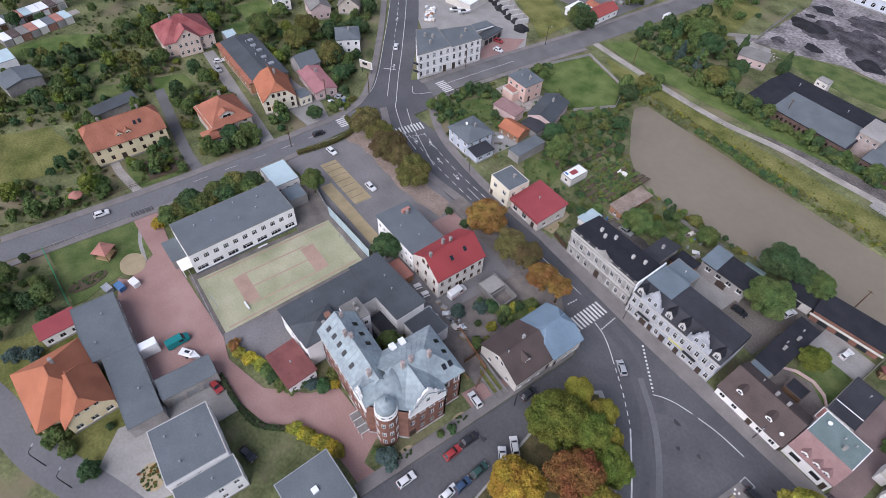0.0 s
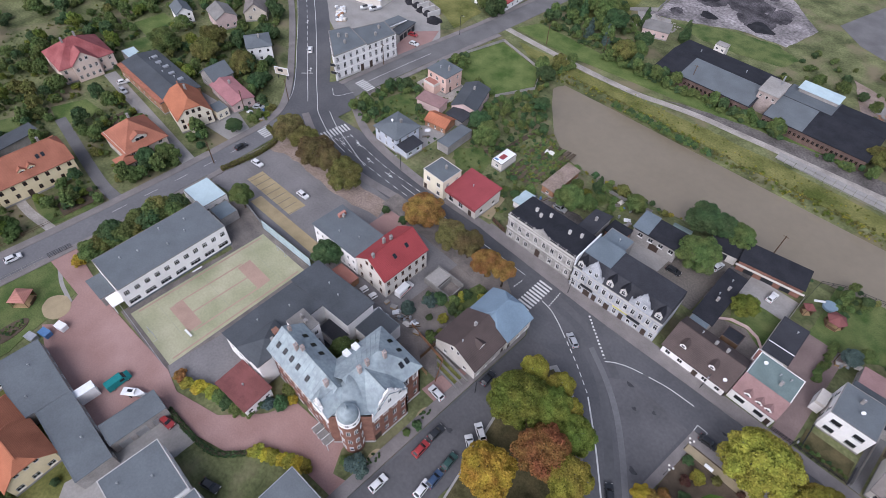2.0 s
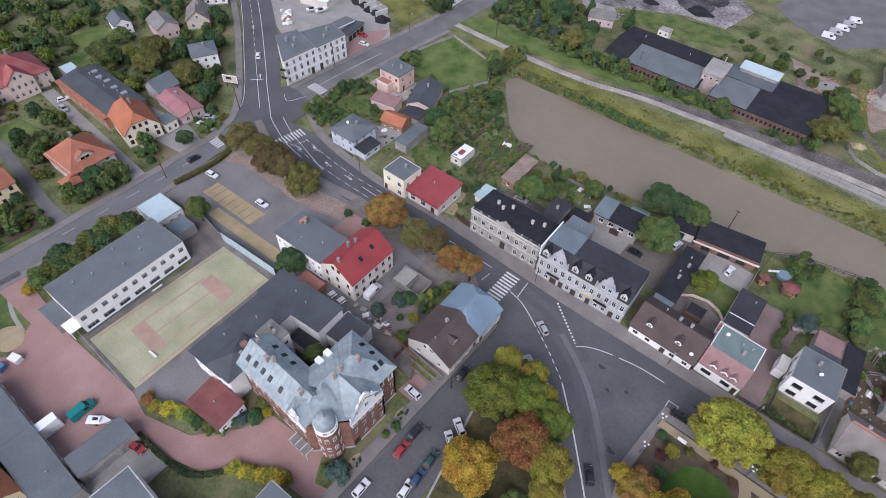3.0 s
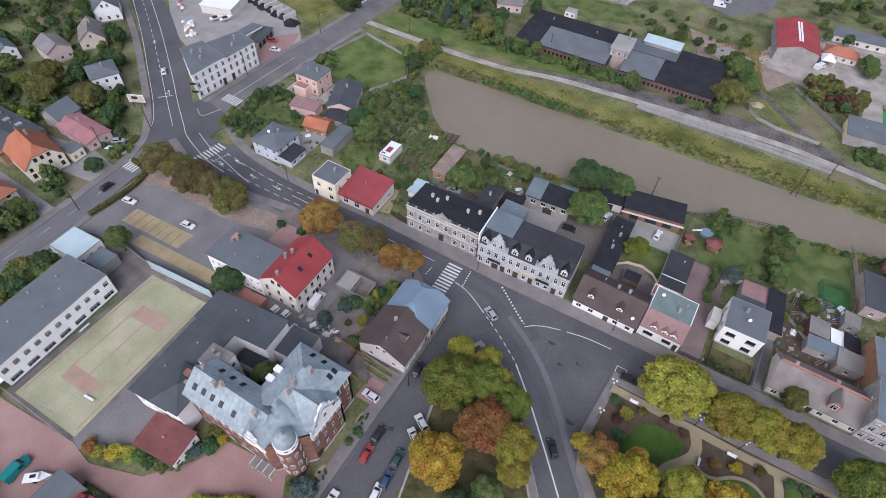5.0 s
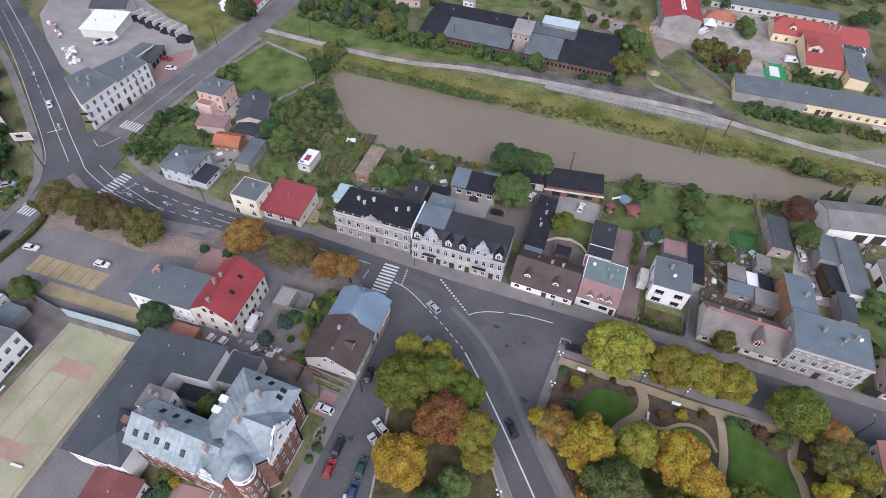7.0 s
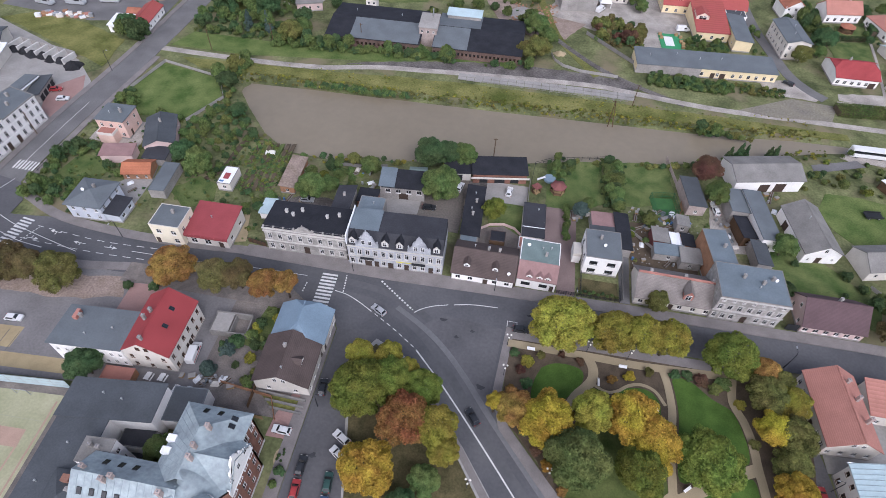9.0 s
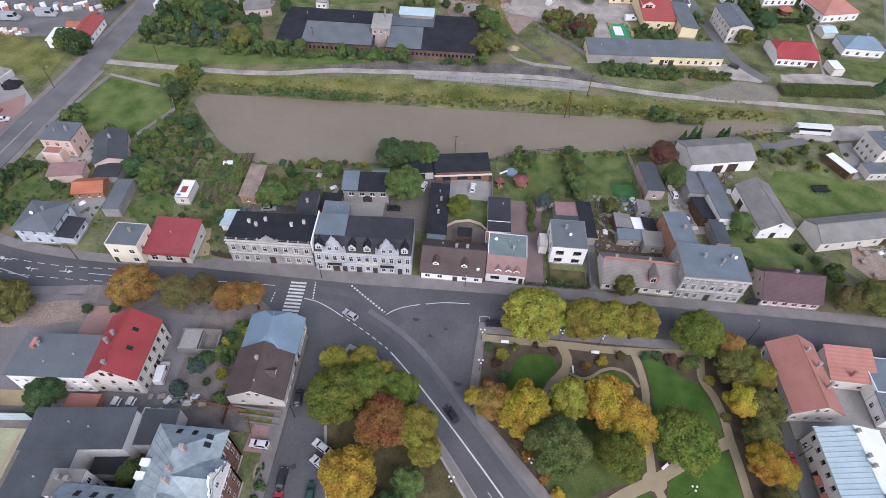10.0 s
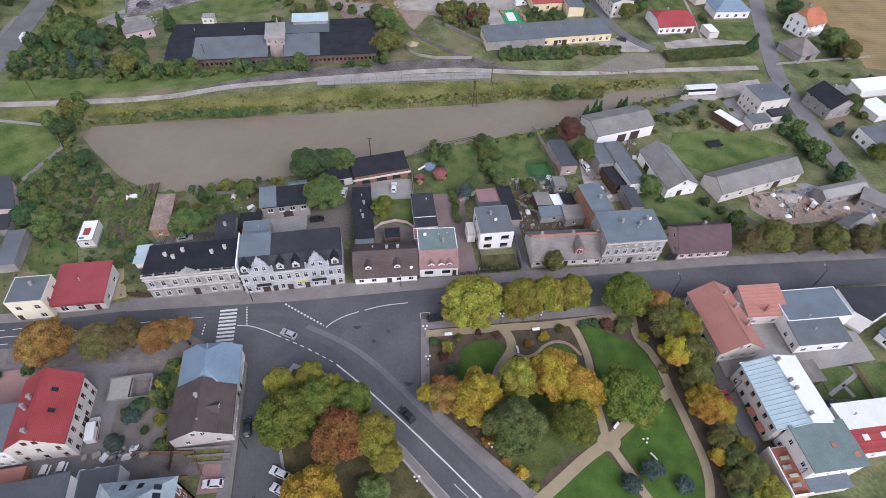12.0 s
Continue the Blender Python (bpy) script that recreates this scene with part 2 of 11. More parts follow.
    "blue_roof": mat("blue_grey_sheet", (0.155, 0.188, 0.21), 0.6, 0.12, 0.25, 3, 0.1),
    "zinc": mat("zinc_sheet", (0.29, 0.34, 0.36), 0.55, 0.16, 0.3, 1.2, 0.05, spec=0.3, tint=(0.335, 0.39, 0.4)),
    "metal_blue": mat("pale_blue_sheet", (0.45, 0.56, 0.58), 0.45, 0.07, 0.3, 2, 0.05, spec=0.4),
    "metal_white": mat("white_sheet", (0.78, 0.79, 0.8), 0.5, 0.05, 0.3, 2, 0.05),
    "green_roof": mat("green_grey_felt", (0.17, 0.22, 0.21), 0.8, 0.12, 0.3, 3, 0.1),
    "asbestos": mat("fibre_cement", (0.225, 0.215, 0.2), 0.9, 0.16, 0.3, 3, 0.3),
    "wood": mat("dark_wood", (0.12, 0.075, 0.045), 0.8, 0.25, 0.5, 6, 0.3),
    "wood_light": mat("light_wood", (0.36, 0.25, 0.13), 0.8, 0.2, 0.5, 6, 0.3),
    "bark": mat("bark", (0.09, 0.07, 0.055), 0.95, 0.3, 1, 8, 0.6),
    "dark_metal": mat("dark_metal", (0.03, 0.032, 0.035), 0.5, 0.1, 1, 8, 0.05),
    "steel": mat("galvanised", (0.42, 0.43, 0.44), 0.45, 0.1, 1, 8, 0.05, metal=0.6),
    "tyre": mat("rubber", (0.02, 0.02, 0.02), 0.9, 0.1, 1, 8, 0.1),
    "frame": mat("white_frame", (0.75, 0.74, 0.72), 0.6, 0.04, 1, 8, 0),
    "frame_brown": mat("brown_frame", (0.14, 0.075, 0.045), 0.6, 0.08, 1, 8, 0),
    "door": mat("dark_door", (0.07, 0.05, 0.04), 0.6, 0.1, 1, 8, 0.1),
    "glass": glass_mat("window_glass", (0.03, 0.034, 0.04)),
    "lamp_glass": mat("lamp_globe", (0.75, 0.73, 0.66), 0.3, 0.03, 1, 8, 0),
    "red_paint": mat("red_paint", (0.4, 0.05, 0.05), 0.5, 0.08, 1, 8, 0),
    "yellow_paint": mat("yellow_paint", (0.65, 0.6, 0.06), 0.6, 0.08, 1, 8, 0),
    "teal_paint": mat("teal_paint", (0.02, 0.2, 0.2), 0.45, 0.08, 1, 8, 0),
    "green_paint": mat("green_paint", (0.05, 0.27, 0.12), 0.6, 0.08, 1, 8, 0),
    "court_turf": mat("court_turf", (0.05, 0.13, 0.045), 0.95, 0.15, 0.5, 4, 0.2),
    "court_frame": mat("green_court_frame", (0.035, 0.11, 0.05), 0.6, 0.1, 1, 6, 0),
    "tile_bright": mat("bright_red_tiles", (0.43, 0.115, 0.095), 0.75, 0.14, 0.2, 4, 0.4, course=0.2, tint=(0.36, 0.085, 0.08)),
    "blue_paint": mat("blue_tarp", (0.1, 0.2, 0.38), 0.6, 0.12, 1, 6, 0.1),
    "white_paint": mat("white_paint", (0.75, 0.75, 0.74), 0.4, 0.05, 1, 8, 0),
    "flowers": mat("red_flowers", (0.28, 0.05, 0.05), 0.9, 0.3, 1, 6, 0.4, tint=(0.2, 0.1, 0.06)),
}
water = mat("river_water", (0.215, 0.18, 0.128), 0.3, 0.06, 0.03, 0.5, 0.03, spec=0.35, tint=(0.225, 0.19, 0.138))
# Each first colour is set low, putting the shade of crown gaps into colour.
LEAF = {
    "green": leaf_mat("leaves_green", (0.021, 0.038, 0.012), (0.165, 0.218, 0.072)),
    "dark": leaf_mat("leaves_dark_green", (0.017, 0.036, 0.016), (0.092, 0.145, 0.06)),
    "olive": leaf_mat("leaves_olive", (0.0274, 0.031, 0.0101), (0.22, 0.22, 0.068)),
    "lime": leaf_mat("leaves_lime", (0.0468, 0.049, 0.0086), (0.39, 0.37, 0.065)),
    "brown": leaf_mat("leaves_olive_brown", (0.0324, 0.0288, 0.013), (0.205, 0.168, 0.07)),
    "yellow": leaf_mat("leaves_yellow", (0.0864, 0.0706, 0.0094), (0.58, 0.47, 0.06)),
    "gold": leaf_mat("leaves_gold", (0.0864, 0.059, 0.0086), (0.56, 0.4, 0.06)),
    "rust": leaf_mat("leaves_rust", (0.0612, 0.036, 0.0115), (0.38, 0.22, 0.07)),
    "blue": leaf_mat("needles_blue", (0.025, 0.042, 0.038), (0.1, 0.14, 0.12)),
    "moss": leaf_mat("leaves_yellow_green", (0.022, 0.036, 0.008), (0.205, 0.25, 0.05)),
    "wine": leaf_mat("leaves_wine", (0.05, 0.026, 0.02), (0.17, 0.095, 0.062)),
}


# ---------------- building helpers ----------------
def part(name, bm, material, parent=None, label="", at=None):
    me = bpy.data.meshes.new(name)
    bm.normal_update()
    bm.to_mesh(me)
    bm.free()
    me.materials.append(material)
    return put(name, me, parent, label, at)


def put(name, me, parent=None, label="", at=None):
    ob = new(name, me)
    if parent is not None:
        ob.parent = parent
    if at is not None:
        ob.matrix_basis = at
    if label:
        tagged(ob, label)
    return ob


def thing(name, label, category, x, y, z=0.0, ang=0.0, group=""):
    e = new(name)
    e.matrix_basis = pose(x, y, z, 0, 0, ang)
    e.empty_display_size = 0.3
    return tagged(e, label, category, group)


def box(bm, x0, y0, z0, x1, y1, z1):
    v = [bm.verts.new(p) for p in ((x0, y0, z0), (x1, y0, z0), (x1, y1, z0), (x0, y1, z0), (x0, y0, z1), (x1, y0, z1), (x1, y1, z1), (x0, y1, z1))]
    for f in ((3, 2, 1, 0), (4, 5, 6, 7), (0, 1, 5, 4), (1, 2, 6, 5), (2, 3, 7, 6), (3, 0, 4, 7)):
        bm.faces.new([v[i] for i in f])
    return v


def bmbox(*a):
    bm = bmesh.new()
    box(bm, *a)
    return bm


def tube(bm, pts, radii, n=8, cap=True):
    """A tapered tube along points."""
    rings = []
    for i, p in enumerate(pts):
        p = Vector(p)
        d = Vector(pts[min(i + 1, len(pts) - 1)]) - Vector(pts[max(i - 1, 0)])
        q = d.to_track_quat("Z", "Y")
        rings.append([bm.verts.new(p + q @ Vector((radii[i] * math.cos(a), radii[i] * math.sin(a), 0))) for a in [2 * math.pi * k / n for k in range(n)]])
    for a, b in zip(rings, rings[1:]):
        for k in range(n):
            bm.faces.new((a[k], a[(k + 1) % n], b[(k + 1) % n], b[k]))
    if cap:
        bm.faces.new(rings[-1])
        bm.faces.new(rings[0][::-1])


def ears(pts):
    """Triangles of a simple outline that runs anticlockwise."""
    left, out = list(range(len(pts))), []
    turn = lambda a, b, c: (b[0] - a[0]) * (c[1] - a[1]) - (b[1] - a[1]) * (c[0] - a[0])
    while len(left) > 3:
        for k in range(len(left)):
            i, j, m = left[k - 1], left[k], left[(k + 1) % len(left)]
            a, b, c = pts[i], pts[j], pts[m]
            if turn(a, b, c) <= 1e-9:
                continue
            if any(turn(a, b, pts[q]) >= -1e-9 and turn(b, c, pts[q]) >= -1e-9 and turn(c, a, pts[q]) >= -1e-9 for q in left if q not in (i, j, m)):
                continue
            out.append((i, j, m))
            left.pop(k)
            break
        else:
            left.pop(0)
    return out + [tuple(left)]


SOFT = ("lawn", "meadow", "dry_grass", "soil", "gravel", "sand", "coal_dust", "cinder", "rubble_earth", "stubble")


def frayed(pts):
    """An uneven edge, as grass and gravel have."""
    out = []
    for a, b in zip(pts, pts[1:] + pts[:1]):
        d = math.hypot(b[0] - a[0], b[1] - a[1])
        k = max(1, min(12, int(d / 2.2)))
        for i in range(k):
            x, y = a[0] + (b[0] - a[0]) * i / k, a[1] + (b[1] - a[1]) * i / k
            out.append((x + 0.75 * noise.noise((x * 0.35, y * 0.35, 1.3)), y + 0.75 * noise.noise((x * 0.35, y * 0.35, 7.7))))
    return out


def slab(name, pts, top, material, label="", category="", kind="structure", depth=0.3, parent=None):
    """A flat sheet of ground of any outline, with sides."""
    area = sum(a[0] * b[1] - b[0] * a[1] for a, b in zip(pts, pts[1:] + pts[:1]))
    if area < 0:
        pts = pts[::-1]
    if material.name in SOFT and abs(area) > 60 and name not in ("water", "garden_bed"):
        pts = frayed(pts)
    bm = bmesh.new()
    up = [bm.verts.new((x, y, top)) for x, y in pts]
    lo = [bm.verts.new((x, y, top - depth)) for x, y in pts]
    for a, b, c in ears(pts):
        bm.faces.new((up[a], up[b], up[c]))
    for i in range(len(pts)):
        j = (i + 1) % len(pts)
        bm.faces.new((lo[i], lo[j], up[j], up[i]))
    ob = part(name, bm, material, parent)
    if parent is None:
        tagged(ob, label, category, kind=kind)
    return ob


def smooth_line(pts, n=6):
    """Catmull-Rom through points."""
    out = []
    q = [2 * Vector(pts[0]) - Vector(pts[1])] + [Vector(p) for p in pts] + [2 * Vector(pts[-1]) - Vector(pts[-2])]
    for a, b, c, d in zip(q, q[1:], q[2:], q[3:]):
        for i in range(n):
            t = i / n
            out.append(0.5 * (2 * b + (c - a) * t + (2 * a - 5 * b + 4 * c - d) * t * t + (3 * b - a - 3 * c + d) * t ** 3))
    return out + [Vector(pts[-1])]


def band(line, width, offset=0.0):
    """The outline of a strip of a width along a line, set off to its left."""
    left, right = [], []
    for i, p in enumerate(line):
        d = (line[min(i + 1, len(line) - 1)] - line[max(i - 1, 0)]).normalized()
        nrm = Vector((-d.y, d.x))
        left.append(tuple(p + nrm * (offset + width / 2)))
        right.append(tuple(p + nrm * (offset - width / 2)))
    return left + right[::-1]


def strip(name, pts, width, top, material, label="", category="", kind="structure", offset=0.0, depth=0.3, parent=None, n=6):
    line = smooth_line([Vector(p) for p in pts], n) if len(pts) > 2 else [Vector(p) for p in pts]
    o = band(line, width, offset)
    k = len(o) // 2
    bm = bmesh.new()
    up = [bm.verts.new((x, y, top)) for x, y in o]
    lo = [bm.verts.new((x, y, top - depth)) for x, y in o]
    for i in range(k - 1):
        bm.faces.new((up[2 * k - 1 - i], up[2 * k - 2 - i], up[i + 1], up[i]))
    for i in range(2 * k):
        j = (i + 1) % (2 * k)
        bm.faces.new((up[i], up[j], lo[j], lo[i]))
    bmesh.ops.recalc_face_normals(bm, faces=bm.faces)
    ob = part(name, bm, material, parent)
    if parent is None:
        tagged(ob, label, category, kind=kind)
    return ob


MESH = {}


def shared(key, make, material):
    if key not in MESH:
        bm = make()
        bm.normal_update()
        me = bpy.data.meshes.new(key[0] if isinstance(key, tuple) else key)
        bm.to_mesh(me)
        bm.free()
        me.materials.append(material)
        MESH[key] = me
    return MESH[key]


# ---------------- ground, river, roads ----------------
RIVER = [(-92, 153), (-70, 154), (-49, 154.5), (-6, 155.5), (34, 157), (64, 158), (92, 161), (112, 161.5), (112, 158.5), (100, 156.5),
         (69, 146.4), (48, 139.7), (22, 135.1), (4, 131), (-29, 124.8), (-52, 120.5), (-66, 121.5), (-76, 128.5), (-86, 140), (-92, 148)]


def outline_distance(x, y, poly):
    """Distance to an outline, below zero inside."""
    inside, best = False, 1e9
    for (ax, ay), (bx, by) in zip(poly, poly[1:] + poly[:1]):
        if (ay > y) != (by > y) and x < (bx - ax) * (y - ay) / (by - ay) + ax:
            inside = not inside
        t = max(0, min(1, ((x - ax) * (bx - ax) + (y - ay) * (by - ay)) / ((bx - ax) ** 2 + (by - ay) ** 2)))
        best = min(best, math.hypot(ax + t * (bx - ax) - x, ay + t * (by - ay) - y))
    return -best if inside else best


def ground_height(x, y):
    z = -0.1 + 0.05 * noise.noise((x * 0.1, y * 0.1, 0))
    if -115 < x < 130 and 110 < y < 175:
        d = outline_distance(x, y, RIVER)
        if d < 3.0:
            s = max(0, min(1, (3.0 - d) / 6.0))
            z -= 2.0 * s * s * (3 - 2 * s)
    return z


def build_ground():
    xs = [-2500, -900, -360] + [-300 + 3 * i for i in range(187)] + [320, 900, 2500]
    ys = [-2500, -700, -200] + [-60 + 3 * i for i in range(127)] + [380, 900, 2500]
    verts = [(x, y, ground_height(x, y)) for y in ys for x in xs]
    w = len(xs)
    faces = [(j * w + i, j * w + i + 1, (j + 1) * w + i + 1, (j + 1) * w + i) for j in range(len(ys) - 1) for i in range(w - 1)]
    me = bpy.data.meshes.new("ground")
    me.from_pydata(verts, [], faces)
    me.materials.append(M["meadow"])
    tagged(new("ground", me), "rough green grass ground with dry bare patches", "ground", kind="structure")


build_ground()
slab("water", RIVER, -1.0, water, "still muddy grey-brown river water", "river", depth=0.8)

# grass, gardens and yards
slab("lawn", [(-130, 138.5), (-124.5, 157), (-102, 152), (-96, 141), (-102, 128), (-118, 128)], 0.0, M["bright_lawn"], "mown green meadow behind a low wall", "lawn")
slab("lawn", [(-128, 168.8), (-100, 168.4), (-60, 174), (0, 181), (0, 186), (-60, 181), (-92, 179), (-124, 179.4)], 0.0, M["bright_lawn"], "green verge beside the gravel track", "lawn")
slab("verge", [(-120, 162), (-94, 163.5), (-64, 165), (-42, 167), (-21, 168), (23, 168), (60, 168), (110, 167), (110, 164), (64, 162), (34, 161), (-6, 159.5), (-49, 158.5), (-92, 158), (-112, 157)], 0.0, M["dry"], "yellowing grass verge along the river", "verge")
slab("yard", [(-206, 182), (-166, 178), (-150, 182), (-141, 190), (-142, 215), (-205, 215)], 0.0, M["asphalt_worn"], "dark paved goods yard", "yard")
slab("lawn", [(-200, 173), (-182, 166), (-157, 155.6), (-144, 150), (-146, 168), (-166, 176), (-190, 179)], 0.0, M["dry"], "yellow green grass strip behind the coal bays", "lawn")
slab("lawn", [(13.5, 110), (31, 118), (29, 136), (13, 132)], 0.0, M["lawn"], "fenced back garden lawn by the river", "lawn")
slab("yard", [(-40, 275), (-28, 264), (-8, 256), (6, 270), (10, 320), (-30, 320)], 0.0, M["asphalt_worn"], "dark paved yard beyond the factory", "yard")
slab("lawn", [(32, 117), (50.5, 121), (49.5, 139), (30, 136)], 0.0, M["lawn"], "fenced garden lawn with thin grass", "lawn")
slab("lawn", [(-127, 93), (-113, 94.5), (-112, 106), (-124, 107)], 0.0, M["lawn"], "green lawn of the corner garden", "lawn")
slab("lawn", [(90.4, 127), (93.2, 120.3), (97.5, 115.4), (126, 121.8), (130.1, 125.7), (120.7, 132.2), (104.6, 135.7), (94.8, 135.6)], 0.0, M["bright_lawn"], "bright green grass lot between barns", "lawn")
slab("lawn", [(-1.5, 100), (7.5, 100), (7, 112), (-3.5, 112)], 0.0, M["lawn"], "small back lawn with wheel tracks", "lawn")
slab("lawn", [(-128.5, -29), (-128.2, -8), (-121, -7.4), (-113.5, -7.5), (-109.5, -19), (-107, -27)], 0.0, M["lawn"], "kindergarten lawn beside the brick yard", "lawn")
slab("lawn", [(-64, -7.5), (-58, -4), (-51.5, 3.0), (-46.5, 2.8), (-44.4, -4.6), (-47.6, -9.5)], 0.0, M["meadow"], "worn lawn behind a hedge", "lawn")
slab("lawn", [(-152, -4), (-140, -4), (-139, 8), (-151, 9)], 0.0, M["lawn"], "front garden of the yellow house", "lawn")
slab("yard", [(-54, 104), (-43, 103), (-43, 94), (-62, 94), (-62, 98)], 0.01, M["cinder"], "gravel back yard of the terrace", "yard")
slab("yard", [(-34.5, 98), (-9.5, 98), (-9, 119), (-24, 118), (-24, 111), (-34.5, 110)], 0.01, M["yard_earth"], "earth and gravel yard behind the terrace", "yard")
slab("yard", [(-33.5, 108.4), (-21.5, 108.8), (-21.6, 102.5), (-32.5, 101.5)], 0.03, M["concrete"], "pale concrete loading yard", "yard")
slab("yard", [(-9, 98), (-4, 98), (-4, 119), (-9.5, 119)], 0.02, M["cinder"], "narrow gravel passage beside a shed", "yard")
slab("yard", [(-4, 112), (8, 112), (8, 120), (-4, 120)], 0.02, M["concrete"], "concrete yard before the garages", "yard")
slab("yard", [(17.5, 83), (22, 83), (22, 113), (13, 113), (13, 97), (17.5, 96)], 0.02, M["rosy_paving"], "reddish paved drive between houses", "yard")
slab("yard", [(33, 83.5), (35.5, 83.5), (36, 108), (32, 112), (33, 100)], 0.02, M["asphalt_worn"], "narrow drive beside a white house", "yard")
slab("yard", [(-6.5, 92), (7, 92), (7.3, 100), (2.3, 103), (-4, 101)], 0.026, M["cobble"], "paved patio behind the brown roofed house", "yard")
slab("yard", [(36, 95), (53, 95), (53, 112), (36, 112)], 0.0, M["soil"], "cluttered bare earth yard of sheds", "yard")
slab("yard", [(58, 106), (78, 106), (76, 130), (60, 126)], 0.0, M["gravel"], "trodden farm yard between barns", "yard")
slab("yard", [(72, 96), (80, 94), (96, 86), (97.4, 95.8), (86.8, 107), (81, 106), (78, 112), (74, 112)], 0.012, M["lawn"], "rough drive beside the maroon roofed house", "yard")
slab("yard", [(104.3, 99.7), (106, 105.5), (125.5, 108), (133, 105), (141, 98), (139, 92), (122, 93.4), (109.2, 92.7)], 0.01, M["rubble_earth"], "reddish demolition ground with rubble", "yard")
slab("yard", [(-72, 94), (-66, 94), (-63, 84), (-66, 83), (-71, 90)], 0.01, M["sand"], "sandy yard beside the red roofed shop", "yard")
slab("yard", [(-112, 92), (-98, 91), (-98, 101), (-104, 101)], 0.01, M["concrete"], "concrete yard behind the grey roofed house", "yard")
slab("yard", [(-154, 134), (-146.4, 144), (-141.4, 134.4), (-140.6, 118), (-149, 124)], 0.012, M["brick_paving"], "rose paved yard beside the corner block", "yard")
slab("yard", [(-126, 113), (-110, 112), (-110, 124), (-126, 126)], 0.01, M["gravel"], "yard around the pink house", "yard")
slab("yard", [(-215, 141), (-187, 119), (-160, 108), (-143, 108), (-141.2, 134), (-142.5, 141), (-154, 152), (-176, 162), (-200, 172), (-225, 160)], 0.0, M["concrete"], "pale paved car lot behind the corner block", "car lot")
slab("yard", [(-105, 219), (-98, 226), (-103, 272), (-110, 290), (-76, 296), (-44, 262), (-48, 240), (-66, 238), (-88, 226)], 0.0, M["coal_dust"], "coal yard strewn with black dust", "yard")
slab("yard", [(-84, 210), (-96, 210), (-104, 220), (-90, 224)], 0.01, M["concrete"], "rubble strewn concrete apron", "yard")
slab("yard", [(8, 226), (60, 200), (62, 240), (40, 252), (12, 246)], 0.0, M["gravel"], "pale gravel yard among workshops", "yard")
slab("yard", [(-10, 214), (4, 205), (16, 207), (24, 221), (10, 224), (-6, 232), (-20, 236)], 0.012, M["rubble_earth"], "bare dirt and rubble by the workshops", "yard")
slab("yard", [(27, 222), (44, 219), (52, 226), (66, 230), (64, 258), (28, 262), (24, 236)], 0.014, M["gravel"], "pale gravel forecourt of the workshops", "yard")
strip("track", [(6, 214), (18, 200), (30, 188), (44, 179), (58, 172)], 2.2, 0.016, M["cinder"], "dirt track down to the river", "track")
slab("yard", [(76, 173.4), (88, 171.6), (107, 173.6), (111, 183), (96, 184.6)], 0.026, M["dust"], "bare earth and gravel ground by the river road", "yard")
slab("yard", [(73, 56), (73, 49.6), (86, 49.6), (95, 49.4), (110, 50.4), (110, 58), (92, 62), (82, 70)], 0.01, M["concrete"], "paved court between the pink and blue roofed houses", "yard")
slab("lawn", [(94, 42.8), (95.2, 49.2), (103.4, 49.4), (112, 50), (112, 40.6), (103.6, 41.2)], 0.03, M["lawn"], "small green court garden with paths", "lawn")
slab("yard", [(-71, -26), (-69.5, -14.4), (-66, -18), (-52, -19), (-53, -24), (-60, -33), (-64, -32)], 0.006, M["concrete"], "pale concrete yard between flat roofed blocks", "yard")
for pts in ([(94.1, 43.1), (97.2, 44.6), (100.2, 45.9), (103.0, 47.4), (102.8, 49.4)], [(98.6, 45.2), (99.4, 42.2)]):
    strip("garden_path", pts, 0.9, 0.06, M["concrete"], "narrow paved path across the court garden", "path")
slab("yard", [(-71.7, -5.0), (-66, -4.6), (-61.6, -4.4), (-61.4, -8.6), (-62, -12), (-66, -18), (-72, -18)], 0.02, M["concrete"], "pale concrete drive between the blocks", "yard")
slab("yard", [(-110, -16.5), (-88, -22), (-74.6, -20), (-74.6, -12), (-72, -6), (-86, -8), (-104, -9)], 0.03, M["brick_paving"], "red block paved yard beside the long block", "yard")
slab("yard", [(-106, -48), (-92, -46), (-64, -34), (-65, -21), (-80, -24), (-90, -26), (-104, -28)], -0.02, M["dry"], "garden of the orange villa", "lawn")
slab("yard", [(-54, 40), (-34, 40), (-34, 66), (-84, 68), (-84, 40)], 0.0, M["cobble"], "cobbled and earth yard round the red roofed house", "yard")
slab("garden_bed", [(-52, 55), (-44, 54), (-41, 66), (-50, 66)], 0.03, M["lawn"], "small garden among shrubs", "garden")

# school grounds
slab("brick_yard", [(-128.6, -2), (-128.4, -8.3), (-113, -7.3), (-107, -16), (-86, -14), (-72, -6.5), (-64, -4.2), (-56, -1.2), (-48, 6.6), (-42, 8), (-33.4, 9), (-33.4, 12), (-39, 14),
                    (-41, 17), (-46, 16), (-54.5, 15), (-57, 9), (-63.4, 1.6), (-74, -2), (-80, -1), (-104, -3)], 0.04, M["brick_paving"], "red block paved school drive and yard", "yard")
slab("school_yard", [(-81, -0.5), (-78, -1.3), (-66, 6), (-64, 13.5), (-80, 13.5), (-80.5, 6)], 0.02, M["pavers"], "grey paved strip beside the sports court", "yard")
slab("court_margin", [(-101.5, -2), (-78.6, -1.5), (-80, 38.5), (-119, 38.5), (-119, 27), (-101, 27)], 0.0, M["cobble"], "grey paving round the sports court", "yard")
court = slab("sports_court", [(-99.3, -0.6), (-80.8, -0.2), (-82.9, 36.4), (-100.2, 35.4)], 0.03, M["turf"], "faded green artificial turf sports court", "sports court", kind="")
